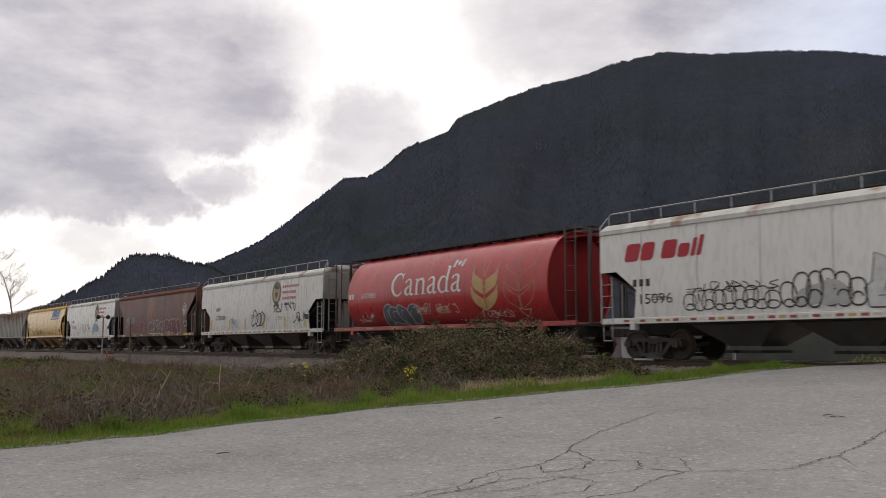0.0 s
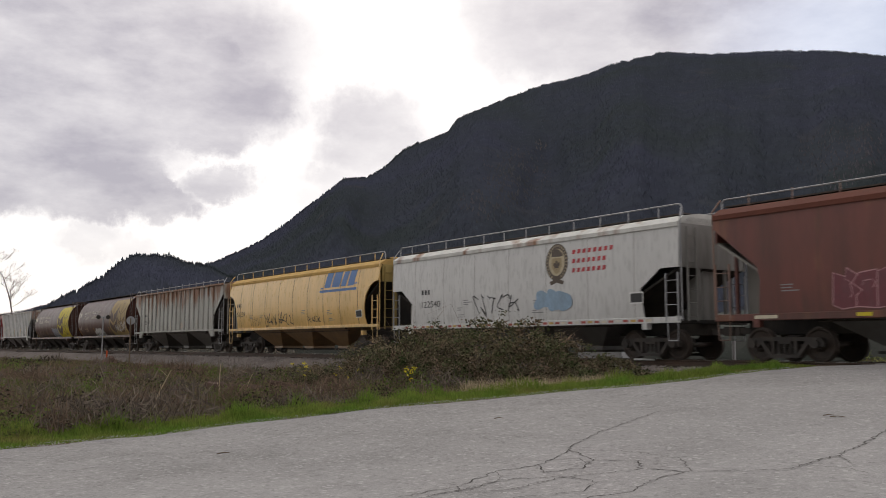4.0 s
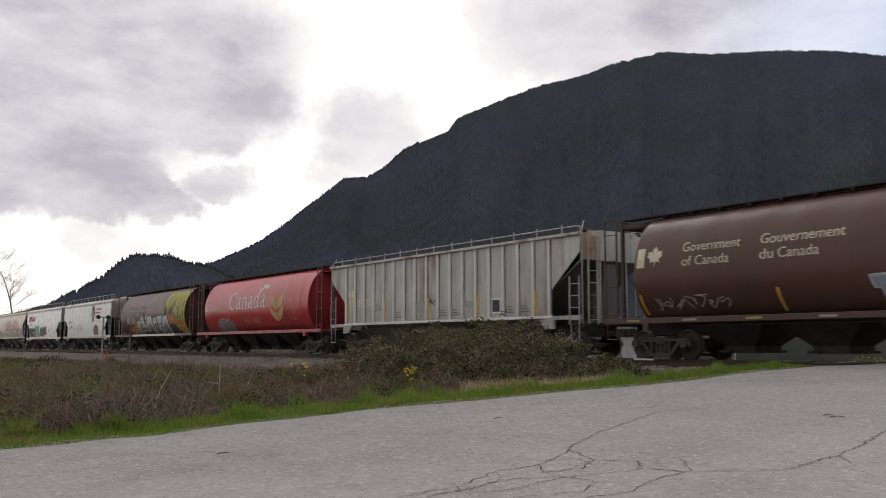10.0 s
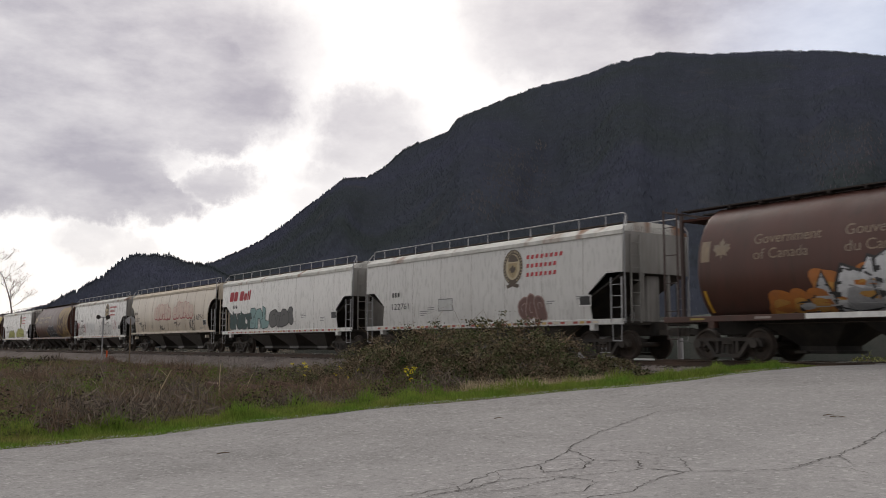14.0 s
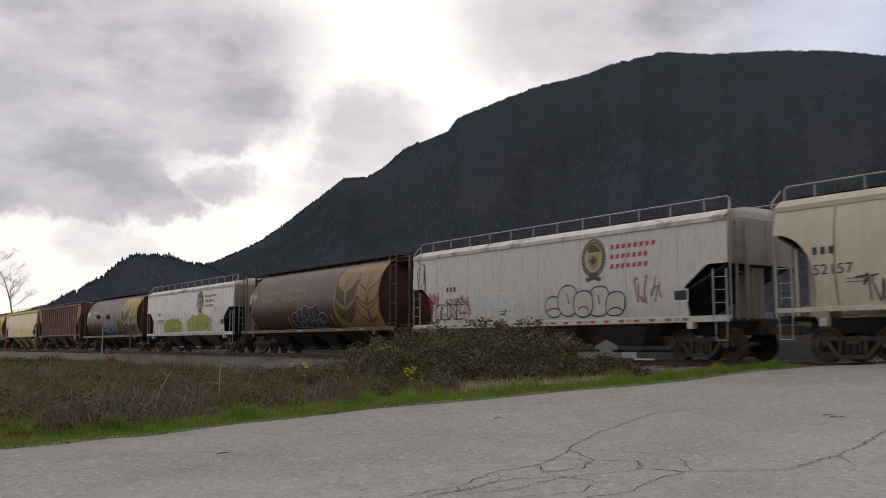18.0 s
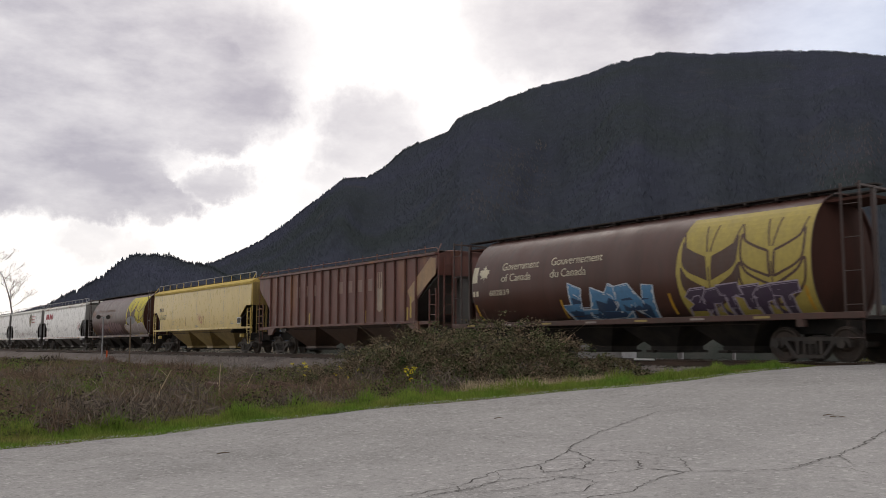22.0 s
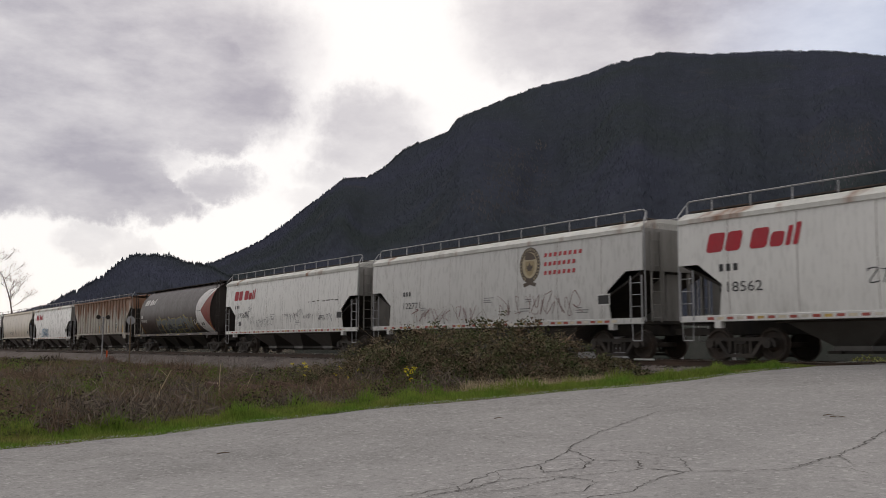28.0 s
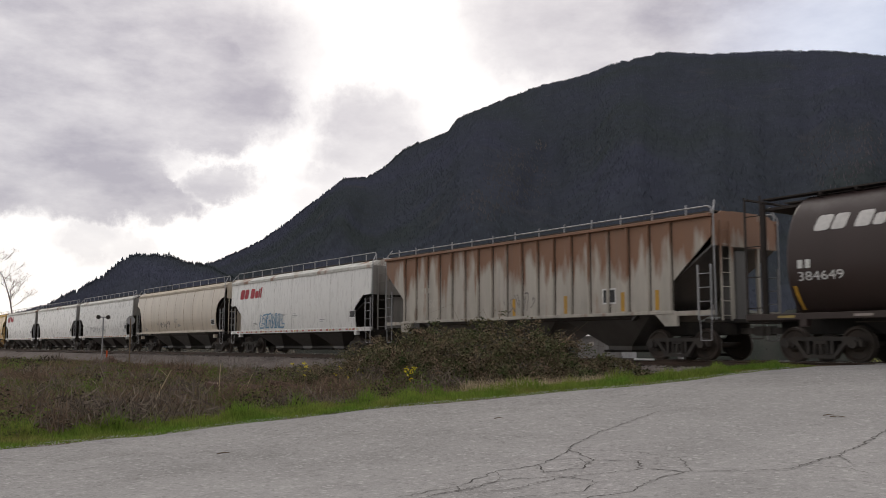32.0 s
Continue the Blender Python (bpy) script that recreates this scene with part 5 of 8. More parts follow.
def throwup(car, half, seed, x, z, w, h, n, fill, line, sharp=False, stroke=0.05, base=0.008, label="sprayed graffiti", shade=None):
    """A row of swollen or jagged forms, each with its rim, body and inner strokes, one over the next."""
    rng = random.Random(seed)
    for i, pts in enumerate(blobs(rng, x, z, w, h, n, sharp)):
        up = base + 0.0045 * (i % 3)
        if line is not None:
            Decal().ribbon(pts + pts[:1], stroke * 2.0).lay("graffiti_outline", flat_paint(line), car, half, up, label, 0.3)
        if fill is not None:
            Decal().poly(pts).lay("graffiti_fill", flat_paint(fill), car, half, up + 0.0015, label, 0.3)
            if shade is not None:
                mx, mz = sum(p[0] for p in pts) / len(pts), min(p[1] for p in pts)
                Decal().poly([(mx + (p[0] - mx) * 0.72, mz + (p[1] - mz) * 0.62) for p in pts]).lay("graffiti_shade", flat_paint(shade), car, half, up + 0.0022, label, 0.3)
        if line is not None:
            m = len(pts)
            cx, cz = sum(p[0] for p in pts) / m, sum(p[1] for p in pts) / m
            d = Decal()
            s0 = rng.randint(0, m // 3)
            d.ribbon([(cx + (p[0] - cx) * 0.42 + rng.uniform(-0.03, 0.03), cz + (p[1] - cz) * 0.5) for p in pts[s0:s0 + m // 2]], stroke * 0.7)
            d.lay("graffiti_line", flat_paint(line), car, half, up + 0.003, label, 0.3)


def fingers(car, half, seed, x, z, w, h, n, fill, line, stroke=0.03, base=0.008, drop=None, label="sprayed bubble graffiti"):
    """A throw-up of tall swollen forms set close together, with short inner arcs and a coloured drop edge."""
    rng = random.Random(seed)
    for i in range(n):
        cx, rx = x + w * (i + 0.5) / n, w / n * rng.uniform(0.56, 0.72)
        rz = h * 0.5 * (rng.uniform(0.62, 0.72) if i in (0, n - 1) else rng.uniform(0.82, 1.0))
        cz = z + rz + h * rng.uniform(0.0, 0.06)
        lean, k = rng.uniform(-0.12, 0.16), rng.uniform(2.2, 3.2)
        pts = []
        for j in range(24):
            a = 2 * math.pi * j / 24
            r = 1 / (abs(math.cos(a)) ** k + abs(math.sin(a)) ** k) ** (1 / k)
            pts.append((cx + rx * r * math.cos(a) + lean * rz * r * math.sin(a), cz + rz * r * math.sin(a)))
        up = base + 0.0045 * (i % 3)
        if drop is not None:
            Decal().ribbon([(p[0] + 0.03, p[1] - 0.05) for p in pts[12:24]], stroke * 3.0).lay("graffiti_drop", flat_paint(drop), car, half, up - 0.0008, label, 0.25)
        if fill is not None:
            Decal().poly(pts).lay("graffiti_fill", flat_paint(fill), car, half, up, label, 0.25)
        Decal().ribbon(pts + pts[:1], stroke).lay("graffiti_outline", flat_paint(line), car, half, up + 0.0014, label, 0.25)
        d = Decal()
        if rng.random() < 0.75:
            q, lo = rng.uniform(0.45, 0.8), cz - rz * rng.uniform(0.35, 0.8)
            d.ribbon([(cx + rx * q * math.cos(radians(t)), lo + rz * 0.34 * math.sin(radians(t))) for t in range(0, 181, 20)], stroke)
        else:
            d.ribbon([(cx + rx * 0.1, cz - rz * 0.2), (cx - rx * 0.1, cz + rz * 0.5)], stroke)
        d.lay("graffiti_line", flat_paint(line), car, half, up + 0.0028, label, 0.25)


def tag_paint(car, half, seed, x, z, w, h, col, n=6, stroke=0.035, label="sprayed tag"):
    scrawl(Decal(), random.Random(seed), x, z, w, h, stroke, n).lay("graffiti_tag", flat_paint(col), car, half, 0.011, label, 0.3)


# -- shared running gear --
WHEEL_R = 0.457
GEAR = {}


def lathe(bm, prof, n, at=0.0):
    """prof: (y, radius) rings round the y axis."""
    rings = []
    for y, r in prof:
        rings.append([bm.verts.new((r * math.sin(2 * math.pi * i / n), y + at, r * math.cos(2 * math.pi * i / n))) for i in range(n)])
    for a, b in zip(rings, rings[1:]):
        for i in range(n):
            bm.faces.new((a[i], a[(i + 1) % n], b[(i + 1) % n], b[i]))
    bm.faces.new(rings[0])
    bm.faces.new(rings[-1][::-1])


def keep(name, bm, mat):
    me = bpy.data.meshes.new(name)
    bmesh.ops.recalc_face_normals(bm, faces=bm.faces)
    bm.to_mesh(me)
    bm.free()
    for m in (mat if isinstance(mat, (list, tuple)) else [mat]):
        me.materials.append(m)
    GEAR[name] = me
    return me


def make_gear():
    bm = bmesh.new()
    for s in (-1, 1):
        lathe(bm, [(0.745 * s, 0.10), (0.75 * s, 0.30), (0.735 * s, 0.40), (0.69 * s, 0.415), (0.69 * s, 0.485), (0.715 * s, 0.49), (0.735 * s, 0.462), (0.82 * s, 0.452), (0.825 * s, 0.40), (0.79 * s, 0.36), (0.78 * s, 0.2), (0.83 * s, 0.14), (0.83 * s, 0.09)], 28)
        for i in range(5):
            a = 2 * math.pi * i / 5
            rod(bm, (0.25 * math.sin(a), 0.775 * s, 0.25 * math.cos(a)), (0.25 * math.sin(a), 0.795 * s, 0.25 * math.cos(a)), 0.035, 6)
    lathe(bm, [(-1.08, 0.06), (-1.08, 0.075), (-0.8, 0.085), (0, 0.08), (0.8, 0.085), (1.08, 0.075), (1.08, 0.06)], 12)
    keep("wheelset", bm, MAT["wheel"])
    # cast side frame: arched top member, two raking struts to the spring seat, pedestal jaws
    bm = bmesh.new()
    t0, t1 = -0.075, 0.075
    for s in (-1, 1):
        prism(bm, [(0, 0.62), (0.62 * s, 0.62), (1.02 * s, 0.60), (1.10 * s, 0.50), (1.10 * s, 0.40), (1.02 * s, 0.40), (1.0 * s, 0.50), (0.60 * s, 0.53), (0, 0.53)][:: s], "y", t0, t1)
        prism(bm, [(0.62 * s, 0.55), (0.76 * s, 0.55), (0.42 * s, 0.16), (0.30 * s, 0.16)][:: s], "y", t0, t1)
        prism(bm, [(0.28 * s, 0.55), (0.36 * s, 0.55), (0.36 * s, 0.24), (0.28 * s, 0.24)][:: s], "y", t0, t1)
        prism(bm, [(0.70 * s, 0.55), (0.78 * s, 0.55), (0.78 * s, 0.36), (0.70 * s, 0.42)][:: s], "y", t0, t1)
        rod(bm, (0.89 * s, t0 - 0.07, 0.457), (0.89 * s, t1, 0.457), 0.095, 12)
        box(bm, 0.80 * s - 0.0, 0.80 * s + 0.18, t0 - 0.02, t1 + 0.02, 0.50, 0.60) if s > 0 else box(bm, -0.98, -0.80, t0 - 0.02, t1 + 0.02, 0.50, 0.60)
    box(bm, -0.42, 0.42, t0 - 0.03, t1 + 0.03, 0.14, 0.22)
    keep("side_frame", bm, MAT["steel"])
    bm = bmesh.new()
    for x in (-0.17, 0.0, 0.17):
        for k in range(6):
            rod(bm, (x, 0, 0.22 + k * 0.042), (x, 0, 0.245 + k * 0.042), 0.07, 10)
        rod(bm, (x, 0, 0.22), (x, 0, 0.48), 0.045, 8)
    keep("spring_nest", bm, MAT["steel"])
    bm = bmesh.new()
    prism(bm, [(-1.05, 0.48), (1.05, 0.48), (1.05, 0.60), (0.5, 0.72), (-0.5, 0.72), (-1.05, 0.60)], "x", -0.2, 0.2)
    keep("bolster", bm, MAT["steel"])
    # coupler with its yoke and knuckle
    bm = bmesh.new()
    box(bm, -0.35, 0.25, -0.09, 0.09, 0.76, 0.94)
    box(bm, 0.25, 0.55, -0.15, 0.12, 0.72, 0.98)
    rod(bm, (0.5, 0.12, 0.72), (0.5, 0.12, 0.98), 0.08, 8)
    keep("coupler", bm, MAT["steel"])
    bm = bmesh.new()
    rod(bm, (0, 0, 0), (0, 0, 0.36), 0.022, 5)
    keep("rail_post", bm, MAT["galv"])
    bm = bmesh.new()
    rod(bm, (0, 0, 0), (0.7, 0, 0), 0.35, 14)
    bm2 = bm
    keep("air_reservoir", bm2, MAT["black"])


make_gear()
WHEELSETS = []


def shared(name, parent, m=None, mat=None):
    o = new(name, GEAR[name])
    o.parent = parent
    if m is not None:
        o.matrix_basis = m
    if mat is not None:
        o.material_slots[0].link = "OBJECT"
        o.material_slots[0].material = mat
    return o


def bogie(car, x):
    b = shared("bolster", car, pose(x, 0, 0))
    b.name = "bogie"
    for s in (-1, 1):
        f = shared("side_frame", b, pose(0, 1.0 * s, -0.06, 0, 0, 0 if s < 0 else 180))
        f.scale = (1.06, 1.0, 1.16)
        shared("spring_nest", b, pose(0, 1.0 * s, 0))
        w = shared("wheelset", b)
        w.matrix_parent_inverse = Matrix.Translation((0.89 * s, 0, WHEEL_R))
        WHEELSETS.append(w)
    return b


def side_sheet(bm, outline, half, side, thick=0.04, zstep=0.18):
    """A body side cut to an (x, z) outline and curved by half(z)."""
    t = bmesh.new()
    t.faces.new([t.verts.new((p[0], 0, p[1])) for p in outline])
    zs = [p[1] for p in outline]
    z = min(zs) + zstep
    while z < max(zs) - 0.02:
        bmesh.ops.bisect_plane(t, geom=list(t.verts) + list(t.edges) + list(t.faces), plane_co=(0, 0, z), plane_no=(0, 0, 1))
        z += zstep
    me = bpy.data.meshes.new("t")
    for v in t.verts:
        v.co.y = side * half(v.co.z)
    bmesh.ops.recalc_face_normals(t, faces=t.faces)
    if t.faces and sum(f.normal.y for f in t.faces) * side < 0:
        bmesh.ops.reverse_faces(t, faces=t.faces)
    bmesh.ops.solidify(t, geom=list(t.faces), thickness=thick)
    t.to_mesh(me)
    t.free()
    bm.from_mesh(me)
    bpy.data.meshes.remove(me)


def ladder(parent, x, y, z0, z1, w, mat, along="x", rungs=None):
    bm = bmesh.new()
    n = rungs or max(2, int((z1 - z0) / 0.36))
    ends = ((x - w / 2, y), (x + w / 2, y)) if along == "x" else ((x, y - w / 2), (x, y + w / 2))
    for ex, ey in ends:
        box(bm, ex - 0.022, ex + 0.022, ey - 0.022, ey + 0.022, z0, z1)
    for i in range(n):
        z = z0 + (z1 - z0) * (i + 0.35) / n
        rod(bm, (*ends[0], z), (*ends[1], z), 0.014, 5)
    return part("ladder", bm, mat, parent)


def bay(car, x, top_w, z0, mat, wide=1.45):
    """A pyramid discharge hopper with its gate."""
    bm = bmesh.new()
    ring = []
    for z, hx, hy in ((z0, top_w / 2, wide), (0.42, 0.52, 0.62), (0.30, 0.52, 0.62)):
        ring.append([bm.verts.new((x + a * hx, b * hy, z)) for a, b in ((-1, -1), (1, -1), (1, 1), (-1, 1))])
    for a, b in zip(ring, ring[1:]):
        for i in range(4):
            bm.faces.new((a[i], b[i], b[(i + 1) % 4], a[(i + 1) % 4]))
    bm.faces.new(ring[-1])
    bm.faces.new(ring[0][::-1])
    bmesh.ops.recalc_face_normals(bm, faces=bm.faces)
    h = part("hopper_bay", bm, mat, car)
    bm = bmesh.new()
    box(bm, x - 0.62, x + 0.62, -0.74, 0.74, 0.22, 0.30)
    rod(bm, (x - 0.2, -0.9, 0.26), (x - 0.2, -0.74, 0.26), 0.05, 8)
    part("discharge_gate", bevelled(bm, 0.01), MAT["black"], h)
    return h


def undercarriage(car, L, body_half, n_bays, z0, mat, bay_mat, center_span):
    for s in (-1, 1):
        bogie(car, s * (L / 2 - 2.35))
        c = shared("coupler", car, pose(s * (L / 2 - 0.52), 0, 0, 0, 0, 0 if s > 0 else 180))
        bm = bmesh.new()
        box(bm, min(s * (L / 2 - 0.75), s * (body_half - 3.6)), max(s * (L / 2 - 0.75), s * (body_half - 3.6)), -0.32, 0.32, 0.74, 1.16)
        part("draft_sill", bevelled(bm, 0.012), MAT["black"], car)
    for i in range(n_bays):
        w = center_span / n_bays
        bay(car, -center_span / 2 + w * (i + 0.5), w * 1.02, z0, bay_mat)
    bm = bmesh.new()
    rod(bm, (-body_half + 3.0, -1.30, z0 - 0.20), (body_half - 3.0, -1.30, z0 - 0.20), 0.016, 6)
    part("brake_pipe", bm, MAT["wheel"], car)


def roof_rails(car, half_len, y, z, mat, post_h=0.33, n=12, top=None):
    """Running-board rail on both edges of the roof, with bent ends."""
    for s in (-1, 1):
        bm = bmesh.new()
        line = [(-half_len, s * y, z - 0.06), (-half_len, s * y, z + post_h - 0.08), (-half_len + 0.10, s * y, z + post_h), (half_len - 0.10, s * y, z + post_h), (half_len, s * y, z + post_h - 0.08), (half_len, s * y, z - 0.06)]
        for a, b in zip(line, line[1:]):
            rod(bm, a, b, 0.024, 6)
        r = part("roof_rail", bm, top or mat, car)
        for i in range(n):
            shared("rail_post", r, pose(-half_len + 0.9 + (2 * half_len - 1.8) * i / (n - 1), s * y, z - 0.03), mat)
        bm = bmesh.new()
        box(bm, -half_len, half_len, min(s * (y - 0.75), s * (y - 0.12)), max(s * (y - 0.75), s * (y - 0.12)), z + 0.06, z + 0.10)
        part("running_board", bm, MAT["wheel"], car)


def half_smooth(z):
    return 1.60 - 0.055 * ((z - 2.5) / 1.6) ** 2


def half_bow(z):
    return 1.63 - 0.20 * abs((z - 2.6) / 1.5) ** 2.2


def half_flat(z):
    return 1.56


def half_cyl(z):
    """Near-round barrel: widest at 2.6 m, drawn in to the roof hatch above and the sill below."""
    if z < 2.6:
        return 1.60 * max(0.02, 1 - ((2.6 - z) / 1.72) ** 2.2) ** 0.5
    return 1.60 * max(0.004, 1 - min(0.998, (z - 2.6) / 1.915) ** 2.1) ** (1 / 2.1)


def end_frames(car, L, b, mat, dark, up, low, slope_in, slope=None, rail=None, wide=1.5):
    """Upper end panel, raking slope sheet, end posts, ladders and the end platform, at both ends."""
    for s in (-1, 1):
        bm = bmesh.new()
        prism(bm, [(-wide, low), (wide, low), (wide, up - 0.05), (wide - 0.4, up + 0.2), (0.4 - wide, up + 0.2), (-wide, up - 0.05)], "x", s * b - 0.03 - 0.03 * s, s * b + 0.03 - 0.03 * s)
        part("end_panel", bm, mat, car)
        bm = bmesh.new()
        prism(bm, [(s * (b - 0.06), low + 0.05), (s * (b - 0.06), low - 0.02), (s * (b - slope_in), 1.2), (s * (b - slope_in), 1.3)], "y", -1.46, 1.46)
        # default black puts the sheltered opening's shade into the sheet's colour
        part("slope_sheet", bm, slope or MAT["black"], car)
        bm = bmesh.new()
        box(bm, min(s * (b - 0.75), s * (b - 0.16)), max(s * (b - 0.75), s * (b - 0.16)), -0.30, 0.30, 1.1, low)
        part("end_column", bevelled(bm, 0.02), slope or mat, car)
        for y in (-0.62, 0.62):
            bm = bmesh.new()
            prism(bm, [(s * (b - 0.02), 1.1), (s * (b - 0.10), 1.1), (s * (b - 0.10), low + 0.1), (s * (b - 0.02), low + 0.1)], "y", y - 0.05, y + 0.05)
            part("end_post", bm, mat, car)
        ladder(car, s * (b + 0.06), -1.05 * s, 1.15, up - 0.1, 0.42, mat, "y")
        for y in (-1.53, 1.53):
            bm = bmesh.new()
            rod(bm, (s * (b + 0.04), y, 1.15), (s * (b + 0.04), y, up + 0.16), 0.022, 6)
            rod(bm, (s * (b + 0.04), y, up + 0.16), (s * (b - 0.08), y * 0.85, up + 0.50), 0.022, 6)
            part("corner_grab", bm, rail or mat, car)
        bm = bmesh.new()
        box(bm, min(s * (b - 0.35), s * (b + 0.04)), max(s * (b - 0.35), s * (b + 0.04)), -1.56, 1.56, 1.08, 1.20)
        part("end_sill", bevelled(bm, 0.012), MAT["black"], car)


def side_steps(car, b, mat, z_top, inset=0.28, w=0.46):
    """Side ladders at all four corners, each with its stirrup step below."""
    for s in (-1, 1):
        for side in (-1, 1):
            l = ladder(car, s * (b - inset), side * 1.585, 1.15, z_top, w, mat)
            bm = bmesh.new()
            x = s * (b - inset)
            for q in (-0.2, 0.2):
                rod(bm, (x + q, side * 1.57, 1.15), (x + q * 0.9, side * 1.57, 0.58), 0.016, 5)
            rod(bm, (x - 0.18, side * 1.57, 0.58), (x + 0.18, side * 1.57, 0.58), 0.018, 5)
            part("stirrup_step", bm, mat, l)


def sill(car, half_len, mat, z0=1.10, z1=1.30, y=1.60):
    for side in (-1, 1):
        bm = bmesh.new()
        box(bm, -half_len, half_len, min(side * y, side * (y - 0.12)), max(side * y, side * (y - 0.12)), z0, z1)
        part("side_sill", bevelled(bm, 0.012), mat, car)


def reflectors(car, half_len, colours, z=1.155, y=1.60, n=40, seed=1, w=0.22, h=0.075):
    for i in range(n):
        col = colours[i % len(colours)]
        key = ("reflector", col, y, z, w, h)
        if key not in GEAR:
            d = Decal().bar(0, z, w, h)
            for v in d.bm.verts:
                v.co.y = -y - 0.005
            me = bpy.data.meshes.new("reflector_strip")
            d.bm.to_mesh(me)
            d.bm.free()
            me.materials.append(flat_paint(col))
            GEAR[key] = me
        o = new("reflector_strip", GEAR[key])
        o.parent = car
        o.location.x = -half_len + 0.4 + (2 * half_len - 0.8) * i / n


def smooth_car(car, L, body, roof, dark, ladder_mat, sill_mat, cut="six", eave=4.07, bottom=1.28, seams=7, bay_mat=None, sill_h=0.18, slope=None, inset=0.55, rail_h=0.37, end=None):
    """Smooth-sided three-bay covered hopper."""
    b = L / 2 - inset
    if cut == "six":
        e = [(b, 2.75), (b - 0.70, 2.75), (b - 1.52, 2.15), (b - 1.40, bottom)]
    elif cut == "arc":
        e = [(b - 1.2 * math.sin(math.pi / 2 * k / 8), bottom + 0.35 + (3.35 - bottom - 0.35) * math.cos(math.pi / 2 * k / 8) ** 0.8) for k in range(9)] + [(b - 1.1, bottom)]
    else:
        e = [(b, 3.72), (b - 1.42, 2.55), (b - 1.50, 2.2), (b - 1.42, bottom)]
    outline = e + [(-x, z) for x, z in reversed(e)] + [(-b, eave), (b, eave)]
    shape = half_bow if cut == "arc" else half_smooth
    rw = shape(eave) + 0.055
    for side in (-1, 1):
        bm = bmesh.new()
        side_sheet(bm, outline, shape, side)
        part("side_wall", bm, body, car)
    bm = bmesh.new()
    prism(bm, [(-rw, eave - 0.10), (-rw, eave + 0.03), (0.32 - rw, eave + 0.24), (-0.6, eave + 0.34), (0.6, eave + 0.34), (rw - 0.32, eave + 0.24), (rw, eave + 0.03), (rw, eave - 0.10), (rw - 0.05, eave - 0.10), (rw - 0.05, eave), (0.05 - rw, eave), (0.05 - rw, eave - 0.10)], "x", -b, b)
    part("roof", bm, roof, car)
    bm = bmesh.new()
    box(bm, -b + 0.8, b - 0.8, -0.32, 0.32, eave + 0.34, eave + 0.46)
    part("roof_hatch", bevelled(bm, 0.03), roof, car)
    low = e[0][1]
    end_frames(car, L, b, end or body, dark, eave, min(low, 3.3), 3.2, slope, ladder_mat, rw - 0.12)
    side_steps(car, b, ladder_mat, min(low - 0.15, 2.7))
    sill(car, b, sill_mat, bottom - sill_h, bottom + 0.005)
    roof_rails(car, b - 0.1, rw - 0.34, eave + 0.24, ladder_mat, rail_h, 12, MAT["galv"])
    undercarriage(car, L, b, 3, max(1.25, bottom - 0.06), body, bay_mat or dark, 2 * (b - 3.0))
    for s in (-1, 1):
        bm = bmesh.new()
        x = s * (b - 1.35)
        box(bm, x - 0.1, x + 0.1, -1.62, -1.42, 0.92, 1.12)
        rod(bm, (x, -1.63, 1.02), (x, -1.40, 1.02), 0.05, 8)
        part("jacking_pad", bm, sill_mat, car)
    if seams:
        for i in range(seams):
            x = -b + 1.75 + (2 * b - 3.5) * i / (seams - 1)
            wide = 0.022 if cut == "arc" else 0.010
            Decal().bar(x - wide, bottom + 0.03, 2 * wide, eave - bottom - 0.16).lay("weld_seam", SEAM_DARK if cut == "arc" else SEAM, car, shape, 0.004, "", 0.18)
    return b, shape


# near-black paint for the shadow line drawn beside every side post
POST_SHADE = surface("grime_streak", (0.022, 0.017, 0.014, 1), (0.06, 0.042, 0.03, 1), 1.5, 0.85, (1, 1, 0.3))


